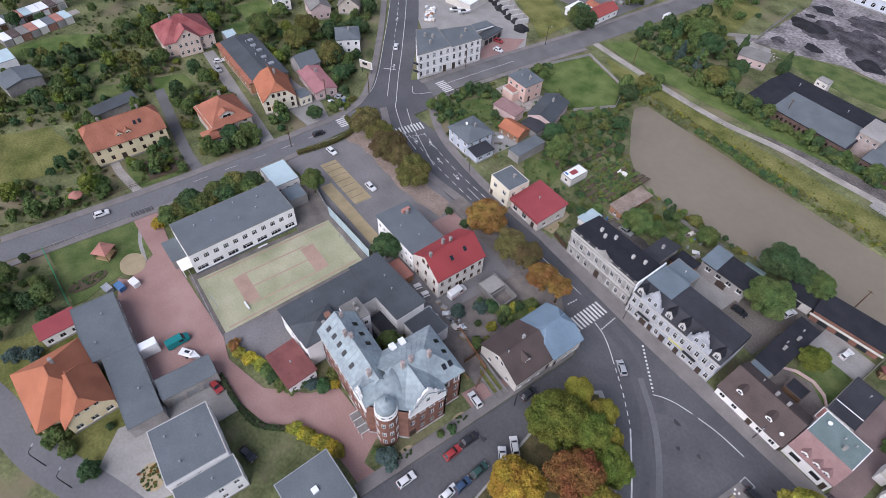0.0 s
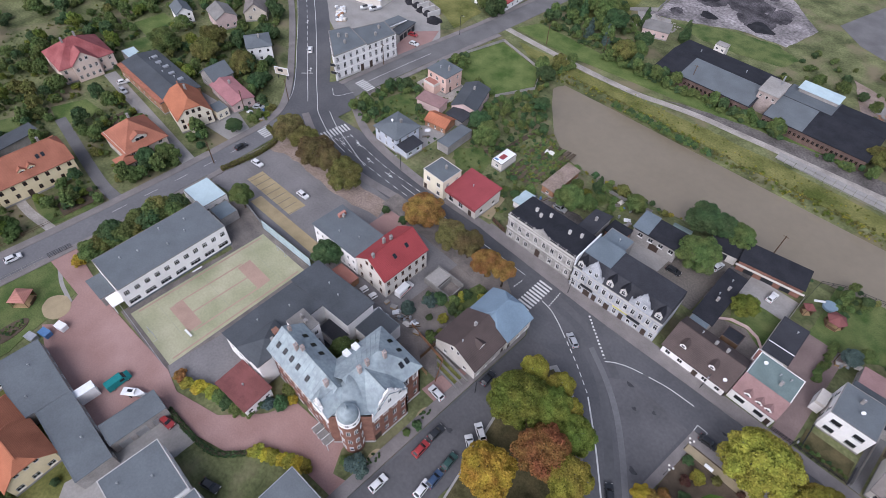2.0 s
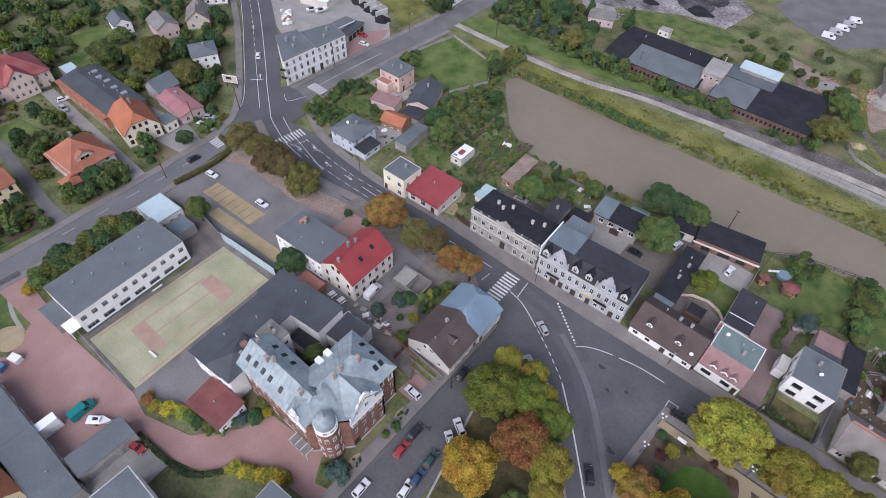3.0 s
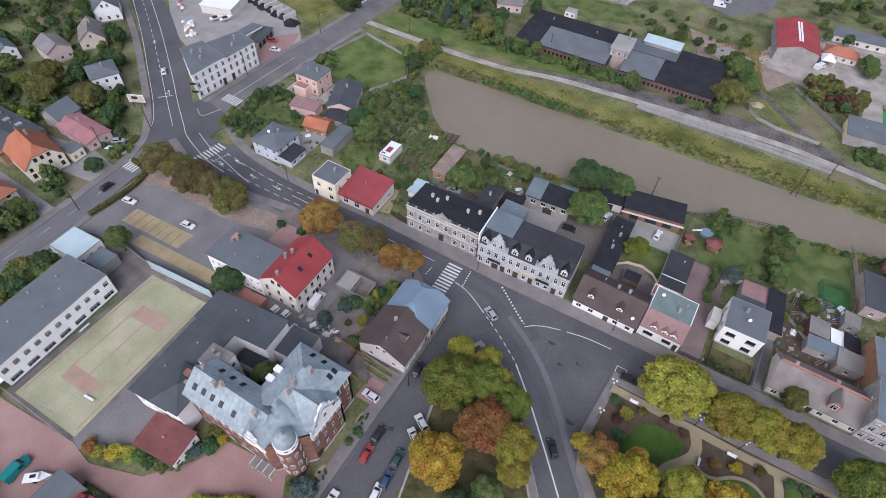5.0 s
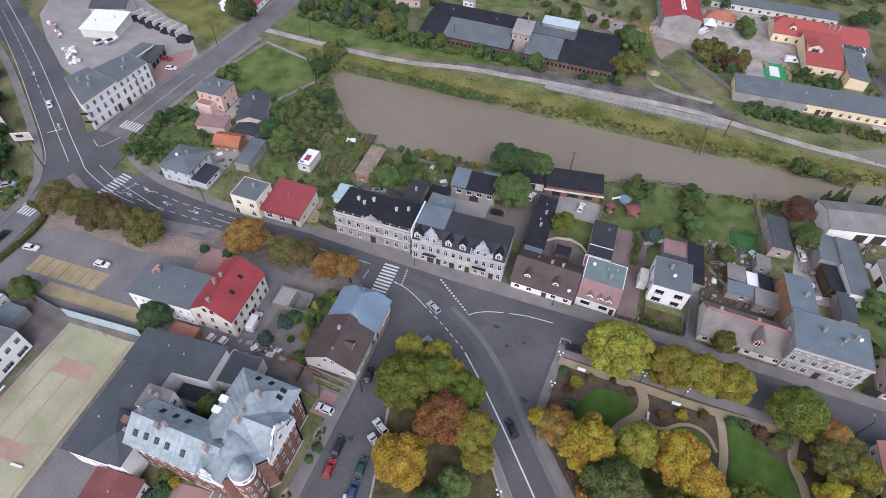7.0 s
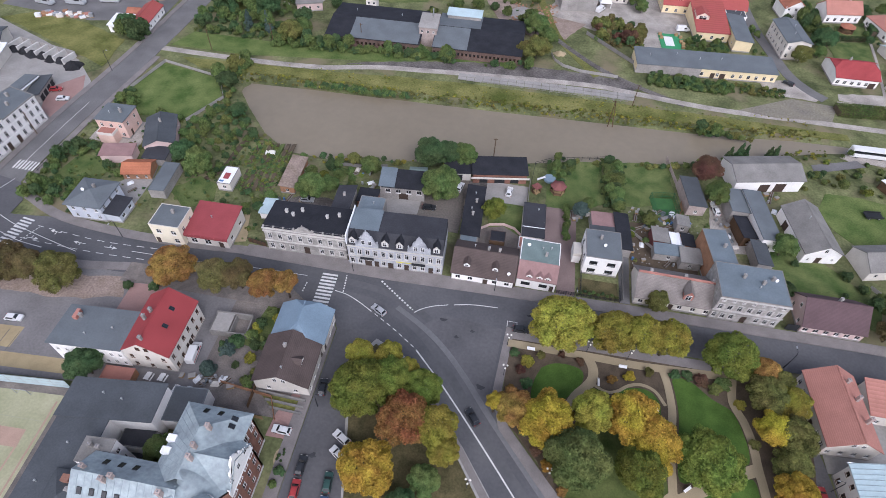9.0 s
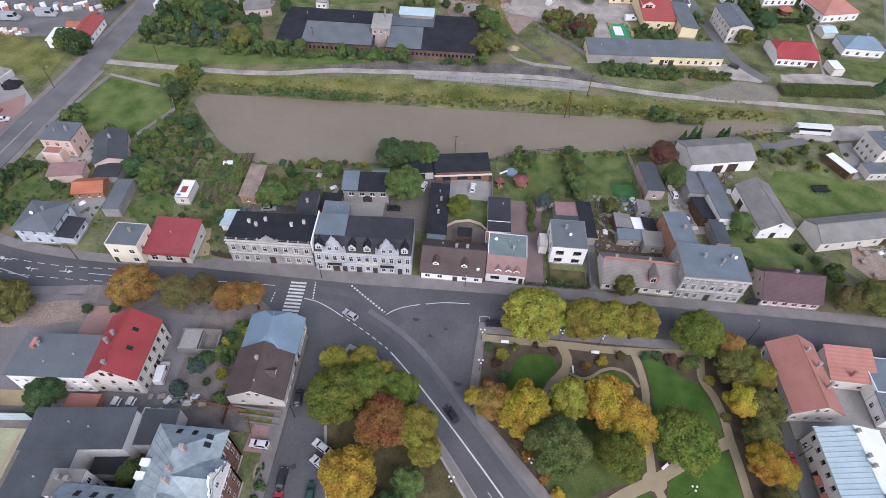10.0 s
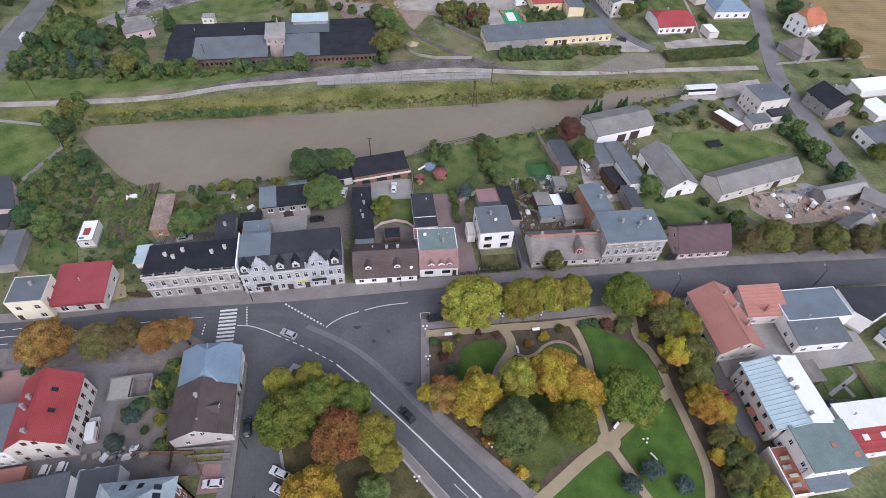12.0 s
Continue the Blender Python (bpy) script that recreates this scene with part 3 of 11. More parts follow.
for y0, y1 in ((6.6, 10.0), (24.6, 28.2)):
    slab("goal_area", [(-94.6, y0), (-85.6, y0 + 0.3), (-85.9, y1 + 0.3), (-94.9, y1)], 0.036, M["turf_red"], parent=court, depth=0.01)
for a, b in (((-94.8, 8), (-95.1, 26)), ((-85.2, 8), (-85.8, 26)), ((-98.6, 1), (-99.4, 34.4)), ((-81.8, 1), (-83.6, 35)), ((-90, 8), (-90.4, 27))):
    strip("court_line", [a, b], 0.4, 0.039, M["turf_red"], parent=court, depth=0.01)
for a, b in (((-99.1, 17), (-82.2, 17.3)), ((-98.8, 5.2), (-81.7, 5.5)), ((-99.3, 30.2), (-82.9, 30.6))):
    strip("court_line", [a, b], 0.12, 0.038, M["turf_line"], parent=court, depth=0.01)
slab("paved_ground", [(-131, 36), (-131, 68), (-84, 70), (-58, 69), (-58, 40), (-84, 39.8)], 0.006, M["pavers"], "grey paved ground round the car park", "pavement")
slab("parking_lot", [(-128, 35.5), (-129.2, 55), (-122, 59), (-100, 59.5), (-92, 58), (-88, 62), (-84, 62), (-84, 40.2), (-104, 38.8), (-116, 38)], 0.015, M["pavers"], "grey paved public car park", "car park")
slab("verge", [(-131.5, 59.5), (-128, 66.5), (-96, 66), (-88, 67), (-84, 61.5), (-100, 58.6), (-122, 58.4), (-129, 55.5)], 0.022, M["rubble_earth"], "brown earth strip under the street trees", "verge")
slab("parking_bays", [(-121.5, 43.5), (-101.5, 44.5), (-101.5, 49.8), (-121.5, 48.6)], 0.035, M["yellow_paving"], "yellow block paved parking bays", "parking bays")
slab("parking_bays", [(-113, 39.4), (-84.4, 41), (-84.4, 44.4), (-113, 42.8)], 0.035, M["yellow_paving"], "yellow block paved parking bays along a fence", "parking bays")
for k in range(8):
    strip("bay_line", [(-120 + 2.6 * k, 43.7), (-120.0 + 2.6 * k, 48.6)], 0.14, 0.045, M["asphalt"], "grey line between parking bays", "bay line", depth=0.02)
slab("square", [(-88, 66), (-78.5, 66.5), (-77, 72), (-88, 71.5)], 0.05, M["cobble"], "pale and red paved forecourt by the street", "forecourt")
slab("square", [(-84.2, 58), (-76, 58), (-77, 66.6), (-84.4, 66)], 0.045, M["brick_paving"], "rose paved forecourt before the flat roofed block", "forecourt")
slab("flower_bed", [(-87, 67.6), (-79.5, 68.6), (-79.8, 70.2), (-87, 69.8)], 0.14, M["flowers"], "red flower bed on the forecourt", "flower bed", kind="")

# roads, each a hair above the last
A = M["asphalt"]
strip("road", [(-360, 230), (-250, 152), (-198, 120.3), (-171, 102), (-150, 86), (-139, 76), (-128, 74.5), (-112, 75.8), (-97, 74.7), (-80, 74.8), (-56, 75.9), (-40, 75)], 12.4, 0.030, A, "grey asphalt main road", "road")
strip("road", [(-137, -120), (-134, -40), (-132.8, -10), (-133.6, 20), (-135, 48), (-136.5, 62), (-137, 74)], 7.2, 0.034, M["asphalt_pale"], "grey asphalt side road past the school", "road")
strip("road", [(-140, 70), (-138, 88), (-137, 122), (-134.5, 160), (-133, 225), (-132, 360)], 9.2, 0.038, M["asphalt_worn"], "grey asphalt road towards the north", "road")
slab("road", [(-150, 82), (-142, 66), (-128, 70), (-128, 86), (-133, 92), (-144, 94)], 0.042, A, "asphalt road junction", "road")
slab("road", [(-58, 72.3), (-46, 71.8), (-41.5, 69), (-39.4, 66.6), (-34, 66), (-32.3, 63), (-32.3, -30), (-22, -30), (-20.5, 28), (8, 26), (40, -4), (56, -4), (22.8, 29), (16.3, 36.4),
               (7.4, 46.6), (5.2, 54.5), (6.5, 71.3), (48.7, 71.4), (80, 71.8), (200, 70), (200, 78), (132, 78.9), (90, 80.2), (60, 80.2), (29, 80), (3.7, 79.6), (-23, 79), (-58, 79.6)], 0.046, A, "wide asphalt street and junction by the terrace", "road")
for off in (-1.9, 1.9):
    strip("worn_lane", [(-44, 75.6), (-24, 73.4), (-12, 67.2), (-2, 56), (8, 43), (21, 28), (40, 6)], 1.9, 0.0495, M["asphalt_wear"], "dusty wheel band worn into the asphalt", "road", offset=off)
slab("worn_asphalt", [(-9, 71.5), (5.6, 70.4), (4.6, 54.5), (5.6, 47.6), (-1, 56.4), (-7, 63), (-13, 67.8)], 0.052, M["asphalt_patch"], "darker worn asphalt patch of the junction", "road")
slab("worn_asphalt", [(-31.8, 63), (-23, 64.6), (-27, 58), (-24, 43), (-20.6, 26), (-22, -20), (-31.8, -20)], 0.05, M["asphalt_patch"], "darker worn asphalt of the side street", "road")
strip("track", [(-131, 166), (-112, 165.5), (-87, 165.6), (-69.5, 166.8), (-60.7, 168.9), (-48, 171.6), (-34, 172.9), (-20, 174.2), (23, 177), (39, 175.7), (68, 172.2), (100, 172), (143, 171.5)], 2.7, 0.02, M["gravel"], "pale gravel track along the river", "track")
slab("track_apron", [(-62, 171.5), (-40, 173), (-22, 175), (20, 177), (40, 176), (44, 181), (26, 184), (2, 184.5), (-24, 181), (-44, 176.5)], 0.012, M["cinder"], "dark cinder ground beside the track", "track")
slab("lawn", [(-87, 222.6), (-75, 219), (-58, 220), (-42, 224), (-40, 234), (-50, 238), (-66, 236), (-80, 229)], 0.0, M["lawn"], "green grass strip beside the coal yard", "lawn")
slab("lawn", [(-126, 207), (-112, 196), (-100, 206), (-106, 219), (-112, 250), (-126, 250)], 0.0, M["dry"], "patchy grass field behind the trees", "lawn")
slab("yard", [(104, 154.4), (112, 160), (139, 164), (138, 157), (117, 152.6), (107, 152.4)], 0.0, M["gravel"], "pale dirt where the coach stands", "yard")
slab("yard", [(94, 148.4), (109, 153.6), (111, 151), (94, 144.6)], 0.01, M["asphalt_worn"], "grey concrete pad in the grass", "yard")
slab("yard", [(119.6, 151.6), (124.6, 153), (123, 136.6), (118, 134.5)], 0.01, M["concrete"], "pale paved drive beside the villa", "yard")
slab("yard", [(86.6, 194.6), (99.7, 196.5), (107, 187), (104, 185), (88, 186)], 0.01, M["gravel"], "pale yard in front of the yellow office", "yard")
slab("yard", [(113, 187.5), (114, 191.5), (128, 194), (150, 190), (148, 184.5)], 0.012, M["gravel"], "pale gravel forecourt of the red roofed house", "yard")
slab("lawn", [(119.2, 229.5), (136, 232.6), (134, 214), (119.6, 214)], 0.0, M["lawn"], "mown lawn behind the red roofed house", "lawn")
slab("lawn", [(124.8, 234.6), (138.2, 237), (141, 246), (127, 245)], 0.0, M["lawn"], "mown lawn round a garden shelter", "lawn")
strip("path", [(142, 258), (138.2, 237), (135.2, 218), (131, 197), (129.8, 190.6)], 1.0, 0.02, M["gravel"], "narrow pale path between two gardens", "path")
slab("lawn", [(141, 192), (156, 192), (164, 206), (140, 206)], 0.0, M["lawn"], "mown lawn round the bungalow", "lawn")
# concrete road panels, laid in two rows with gaps
lane = thing("panel_road", "pale precast concrete panels laid along the track", "concrete panels", -21, 172.3)
for row, (y0, dy) in enumerate(((0.9, 0.0), (-1.1, 0.0))):
    for k in range(21):
        me = shared(("panel", row), lambda: bmbox(-1.42, -0.85, -0.1, 1.42, 0.85, 0.09), M["concrete"])
        put("panel", me, lane, at=pose(1.5 + 2.95 * k, y0 + 0.06 * k - (0.012 * max(0, k - 12) ** 2) + 0.07 * math.sin(k * 2.3 + row), 0, 0, 0, 1.2 + 0.8 * math.sin(k * 1.7)))
strip("track", [(112, 185.5), (150, 185.8)], 2.2, 0.02, M["gravel"], "pale gravel lane to the houses", "track")
strip("track", [(28, 183), (14, 206), (8, 226), (4, 240)], 3.0, 0.015, M["dry"], "rutted track to the workshops", "track")
strip("track", [(108, 186.6), (103.4, 191.4), (98.4, 200.8), (95.2, 217), (92.4, 234), (91, 266)], 4.4, 0.024, M["asphalt_worn"], "lane between the far houses", "track")
strip("road", [(200, 300), (165.4, 214.6), (156.6, 191.4), (149.4, 171), (147.2, 161.7), (145.0, 144.5), (143.6, 130.5), (142.8, 116.5), (143.4, 102.4), (146.4, 85), (151, 60)], 6.4, 0.036, M["pavers"], "grey lane past the far houses", "road")
strip("road", [(-140, -70), (-104, -52), (-90, -45.5), (-74, -40), (-58, -31), (-40, -22)], 7.0, 0.03, M["asphalt_pale"], "grey lane past the orange villa", "road")
strip("drive", [(-170, -6), (-152, -6.5), (-138, -4)], 2.4, 0.01, M["gravel"], "narrow garden path to the road", "path")
strip("drive", [(-185, 15), (-150, 12.5), (-138, 13)], 3.2, 0.01, M["asphalt_worn"], "narrow drive beside the yellow house", "path")
strip("drive", [(-200, 37), (-170, 36), (-140, 35)], 4.0, 0.012, M["concrete"], "concrete drive between the villas", "path")
slab("yard", [(-152, 47), (-139, 49), (-139, 56), (-150, 58), (-170, 55), (-170, 52)], 0.012, M["concrete"], "pale paved forecourt of the gabled house", "yard")

# pavements with kerbs
PV = M["pavement"]
slab("pavement", [(-62, 79.6), (-23, 79), (3.7, 79.6), (29, 80), (60, 80.3), (90, 80.3), (132, 79), (200, 78), (200, 82), (132, 83), (-62, 83.2)], 0.17, PV, "grey slab pavement along the terrace", "pavement")
strip("pavement", [(-128, 88), (-114.7, 82.6), (-97.3, 80.4), (-78.7, 80.2), (-60, 81.2)], 2.6, 0.165, PV, "grey slab pavement along the main road", "pavement")
slab("pavement", [(-88, 71.8), (-58, 72.2), (-46, 71.7), (-41.7, 68.8), (-39.6, 66.4), (-38, 65.5), (-54, 66), (-78, 66.2), (-88, 67)], 0.16, M["cobble"], "cobbled verge planted with street trees", "pavement")
slab("pavement", [(-39.7, 66.4), (-34.2, 65.9), (-32.5, 62.9), (-32.4, 8), (-35, 8), (-35.2, 35), (-34.5, 62), (-37.5, 64.6)], 0.17, PV, "grey slab pavement round the corner house", "pavement")
strip("pavement", [(-136.5, 74), (-124.3, 69.8), (-102.7, 68.6), (-88, 70.4)], 2.4, 0.16, PV, "grey pavement beside the car park", "pavement")
strip("pavement", [(-128.6, -38), (-128.4, -3), (-129.2, 30), (-130.3, 58)], 1.8, 0.16, PV, "narrow pavement by the school", "pavement")
strip("pavement", [(-138.6, -38), (-137.6, -10), (-138, 20), (-139.5, 48), (-141.5, 64), (-149.4, 75.6), (-172.2, 92.9), (-202.3, 113.0), (-253, 142.8), (-363, 219)], 2.4, 0.16, PV, "pavement past the villas", "pavement")
strip("pavement", [(-131.4, 92), (-131, 122), (-128.6, 160)], 2.0, 0.16, PV, "pavement along the northern road", "pavement")
strip("pavement", [(-142.8, 93), (-142.2, 122), (-139.8, 160), (-138.3, 225)], 2.0, 0.16, PV, "pavement before the corner block", "pavement")
slab("pavement", [(6.4, 71.1), (200, 69.8), (200, 68.3), (58, 68.4), (8, 68.2), (6.9, 54), (9, 47.4), (18, 37.4), (26, 29), (50, 6), (48, 4), (22.8, 28.6), (16.1, 36.1), (7.1, 46.4), (5, 54.5)], 0.165, PV, "grey pavement round the park", "pavement")

# grass island with trees
slab("traffic_island", [(-22.6, 62.2), (-15, 58.8), (-7.2, 50.4), (0.6, 41.0), (9, 30), (16, 20), (-19, 20), (-21.2, 30), (-24.3, 43), (-26.4, 56)], 0.18, M["kerb"], "stone kerb of the planted island", "kerb")
# the shade of the island trees is put into this grass colour
slab("island_grass", [(-22.4, 60.8), (-15.4, 57.8), (-8, 49.6), (-1.8, 41.0), (5.6, 30.6), (13, 20.4), (-18.6, 20.4), (-20.8, 30.2), (-23.7, 43), (-25.6, 55.8)], 0.20, M["dim_grass"], "thin grass of the planted island, darkened for tree shade", "lawn")
strip("island_path", [(-14.6, 58.2), (-7, 49.6), (-0.6, 41.2), (7.4, 30.4), (15, 20.2)], 1.5, 0.205, PV, "slab path along the island", "pavement")

# park
slab("park_ground", [(8, 68.2), (70, 68.3), (71, 52), (66, 30), (58, 12), (44, 12), (26, 29.4), (18.2, 37.6), (9.2, 47.6), (7, 54.2)], 0.14, M["soil"], "planted earth beds of the park", "garden bed")


def oval(cx, cy, rx, ry, ang=0.0, n=28):
    c, s = math.cos(radians(ang)), math.sin(radians(ang))
    return [(cx + rx * math.cos(a) * c - ry * math.sin(a) * s, cy + rx * math.cos(a) * s + ry * math.sin(a) * c) for a in [2 * math.pi * k / n for k in range(n)]]


PARK_LAWNS = (
    ("round mown park lawn", "park_lawn", [(15.1, 62.0), (17.5, 63.5), (20.9, 63.9), (24.0, 63.0), (24.2, 60.3), (22.0, 57.2), (19.6, 54.4), (17.4, 52.0), (14.6, 51.6), (13.2, 55.1), (13.9, 59.2)]),
    ("large mown park lawn", "park_lawn", [(43.8, 64.2), (44.8, 65.4), (48.2, 64.6), (52.0, 61.5), (55.6, 59.6), (57.0, 56.7), (57.9, 52.0), (57.6, 48.6), (55.6, 47.6), (48.4, 44.0), (43.4, 42.4), (43.8, 49.5), (44.5, 56.3), (44.3, 60.7)]),
    ("mown park lawn at the corner", "park_lawn", [(57.8, 45.4), (58.4, 43.7), (58.7, 37.1), (59.0, 32.5), (58.2, 28.8), (56.6, 24.0), (48.0, 24.0), (46.6, 29.4), (45.6, 32.4), (44.2, 36.4), (46.6, 39.6), (52.6, 43.0), (55.5, 45.2)]),
    ("mown park lawn between two paths", "park_lawn", [(40.4, 35.9), (41.8, 34.3), (43.0, 30.4), (44.4, 26.9), (47, 18), (34, 16), (24.6, 26.6), (33.7, 32.2)]),
    ("shaded lawn under the park trees", "thin_lawn", [(23.9, 30.6), (22.0, 33.5), (19.4, 37.6), (17.0, 41.6), (19.6, 46.0), (27.3, 50.6), (34.8, 53.0), (40.8, 52.7), (40.6, 44.0), (40.2, 38.9), (32.0, 35.3)]),
    ("round mown park lawn by the path", "park_lawn", [(33.3, 60.6), (37.0, 61.1), (39.4, 60.3), (40.8, 57.7), (39.6, 54.6), (32.6, 55.4), (31.3, 58.2)]),
)
for words, kind, pts in PARK_LAWNS:
    slab("park_lawn", [tuple(p) for p in smooth_line([Vector(p) for p in pts + pts[:1]], 4)[:-1]], 0.19, M[kind], words, "lawn", depth=0.15)
PT = M["path"]
PARK_PATHS = (
    ("sandy park path along the street", 1.9, [(7.0, 66.9), (17.4, 66.9), (26.8, 66.9), (35.0, 66.7), (41.9, 66.9), (49.8, 67.3), (57.0, 67.7)]),
    ("curved sandy park path", 2.2, [(25.4, 66.6), (26.5, 63.9), (26.3, 61.2), (24.8, 58.9), (22.7, 56.4), (20.1, 51.2), (18.6, 48.0)]),
    ("narrow sandy path round a lawn", 0.7, [(26.2, 60.4), (29.1, 58.9), (31.6, 59.4), (34.3, 61.3), (37.1, 62.0), (39.9, 61.0), (41.9, 58.0)]),
    ("straight sandy park path", 1.7, [(41.9, 66.7), (42.8, 62.6), (43.2, 57.1), (42.6, 52.2), (42.0, 46.9), (41.9, 42.5), (41.7, 37.8)]),
    ("sandy park path crossing the lawns", 2.3, [(58.8, 47.5), (53.7, 45.0), (46.8, 41.0), (41.9, 38.0), (36.4, 35.2), (30.3, 31.4), (22.4, 26.4), (17, 22)]),
    ("winding sandy park path", 1.8, [(57.2, 67.3), (56.4, 61.6), (58.1, 57.2), (59.0, 52.7), (59.2, 47.9), (59.6, 43.3), (59.9, 37.7), (60.1, 33.0), (59.5, 28.6), (57.6, 23.4), (55, 14)]),
    ("narrow sandy park path", 1.7, [(42.2, 37.3), (44.3, 31.8), (45.4, 28.6), (47.2, 24), (50, 14)]),
)
for k, (words, width, pts) in enumerate(PARK_PATHS):
    strip("park_path", pts, width, 0.2 + 0.004 * k, PT, words, "path", depth=0.15)
slab("park_square", oval(42.1, 38.0, 2.4, 2.0), 0.236, PT, "sandy meeting of the park paths", "path", depth=0.15)
slab("flower_bed", oval(27.2, 57.4, 2.2, 1.7), 0.26, M["park_lawn"], "low round planted bed", "flower bed", kind="", depth=0.2)
strip("street_by_park", [(68.4, 68.5), (69.2, 60), (71.2, 50), (72.0, 38), (71.6, 26), (70, 8)], 3.4, 0.05, M["asphalt_worn"], "narrow lane beside the park", "road")


# ---------------- road markings ----------------
def zebra(x, y, n, length, step, ang, label):
    t = thing("zebra_crossing", label, "zebra crossing", x, y, 0.0, ang)
    for k in range(n):
        me = shared(("stripe", length), lambda: bmbox(-length / 2, -0.27, 0.04, length / 2, 0.27, 0.058), M["paint"])
        put("stripe", me, t, at=pose(0, (k - (n - 1) / 2) * step, 0))


def dashes(name, pts, width, dash, gap, label, z=0.058):
    line = smooth_line([Vector(p) for p in pts], 8) if len(pts) > 2 else [Vector(p) for p in pts]
    t = new(name)
    tagged(t, label, "road marking")
    t.matrix_basis = pose(line[0].x, line[0].y, 0)
    seg, left, on = [], dash, True
    for a, b in zip(line, line[1:]):
        d = (b - a).length
        pos = 0.0
        while pos < d - 1e-6:
            s = min(left, d - pos)
            if on:
                if not seg:
                    seg = [a + (b - a) * pos / d]
                seg.append(a + (b - a) * (pos + s) / d)
            pos += s
            left -= s
            if left < 1e-6:
                if on and len(seg) > 1:
                    o = [Vector(q) - line[0] for q in seg]
                    strip("dash", o, width, z, M["paint"], parent=t, depth=0.012, n=1)
                    seg = []
                on, left = not on, gap if on else dash
    if on and len(seg) > 1:
        strip("dash", [Vector(q) - line[0] for q in seg], width, z, M["paint"], parent=t, depth=0.012, n=1)


zebra(-38.4, 73.2, 10, 3.9, 1.02, 1, "worn white zebra crossing on grey asphalt")
zebra(-122.4, 75.6, 9, 3.6, 1.05, -8, "white zebra crossing on the main road")
zebra(-137, 59.3, 6, 3.8, 0.95, 90, "white zebra crossing on the school road")
zebra(-135.6, 98.6, 8, 3.6, 1.0, 90, "white zebra crossing on the northern road")
dashes("stop_line", [(-33.9, 73.4), (-34.4, 78.4)], 0.3, 0.45, 0.35, "broken white stop line by the crossing")
dashes("stop_line", [(-43.6, 71.6), (-43.4, 74.6)], 0.3, 0.45, 0.35, "broken white stop line by the crossing")
dashes("centre_line", [(-36.0, 73.4), (-32.8, 72.8), (-29.4, 71.3), (-25.7, 69.2)], 0.2, 30, 1, "curved white centre line")
dashes("centre_line", [(-24.8, 68.7), (-19.6, 65.6), (-13.9, 61.7)], 0.2, 1.1, 0.9, "broken white centre line of the curve")
dashes("centre_line", [(-13.2, 61.1), (-6.6, 54.4), (-0.9, 48.1), (5.5, 40.7), (12.6, 32.2), (24, 18)], 0.32, 90, 1, "solid white centre line of the curve")
dashes("give_way_line", [(-25.5, 78.4), (-20.7, 74.8), (-16.2, 71.5)], 0.45, 0.5, 0.45, "row of white give way teeth")
dashes("edge_line", [(-15.7, 70.9), (-14.0, 72.3), (-11.4, 73.6), (-8.1, 74.6)], 0.2, 30, 1, "white curved edge line")
dashes("edge_line", [(-6.7, 74.9), (-2, 75.8), (3.8, 76.1)], 0.2, 60, 1, "white curved edge line")
dashes("lane_line", [(9.6, 33.0), (12.0, 30.2)], 0.12, 9, 1, "short white line in the lane")
strip("dusty_band", [(-20, 71.6), (-13, 67.4), (-7.0, 62.6), (-1.2, 56.3), (4.3, 49.4), (11.4, 41.0), (20, 31)], 1.3, 0.0545, M["asphalt_pale"], "pale dust gathered between the traffic lanes", "road")
for k, (px, py, r) in enumerate(((-8.5, 70.2, 0.8), (2.2, 54.8, 0.9), (-1.4, 68.4, 0.5), (-4.8, 66.2, 0.5), (-28.4, 34.2, 0.7), (14, 75.6, 0.7), (11.4, 75.2, 0.5), (-11, 56, 0.5))):
    slab("tar_patch", [(px + r * (1 + 0.4 * math.sin(3 * a + k)) * math.cos(a), py + 0.7 * r * (1 + 0.3 * math.cos(2 * a + k)) * math.sin(a)) for a in [0.524 * n for n in range(12)]], 0.056, M["asphalt_dark"], "dark tar patch in the asphalt", "road patch", depth=0.02)
dashes("centre_line", [(-44, 76.4), (-56, 76.2), (-74, 75.2), (-90, 75.0)], 0.16, 60, 1, "white centre line of the main road")
dashes("lane_line", [(-82, 73.2), (-100, 72.8), (-120, 73.6)], 0.16, 2, 1.6, "broken white lane line")
dashes("lane_line", [(-84, 77.0), (-100, 76.6), (-118, 78.2)], 0.16, 2, 1.6, "broken white lane line")
dashes("centre_line", [(-112.6, 71.7), (-119.7, 72.6), (-125.7, 74.3), (-134.4, 77.6), (-138.4, 80.3), (-150.2, 88.3), (-165.4, 99.2), (-198, 121.4), (-250, 154)], 0.2, 200, 1, "solid white centre line")
dashes("centre_line", [(-103.5, 72.2), (-114.2, 74.8), (-124.3, 77.5), (-132, 80.5)], 0.18, 60, 1, "solid white lane line by the junction")
dashes("centre_line", [(-141.4, 78.5), (-154, 87.2), (-167.8, 96.9)], 0.18, 80, 1, "solid white turning lane line")
dashes("edge_line", [(-143.8, 68.9), (-147.6, 76), (-155.7, 83.2), (-170.8, 94.1), (-200, 114.6), (-250, 147)], 0.15, 300, 1, "white edge line of the main road")
dashes("stop_line", [(-157, 86.3), (-154, 89.6)], 0.3, 9, 1, "white stop line across the turning lane")
dashes("edge_line", [(-142, 89), (-137.9, 87.3), (-135.5, 92.9)], 0.15, 30, 1, "thin white line at the side road mouth")
dashes("stop_line", [(-119.3, 72.6), (-117.4, 77.9)], 0.3, 0.5, 0.4, "broken white stop line by the crossing")
dashes("lane_line", [(-170, 98.4), (-198, 117.6), (-230, 138)], 0.16, 2.4, 2, "broken white lane line")
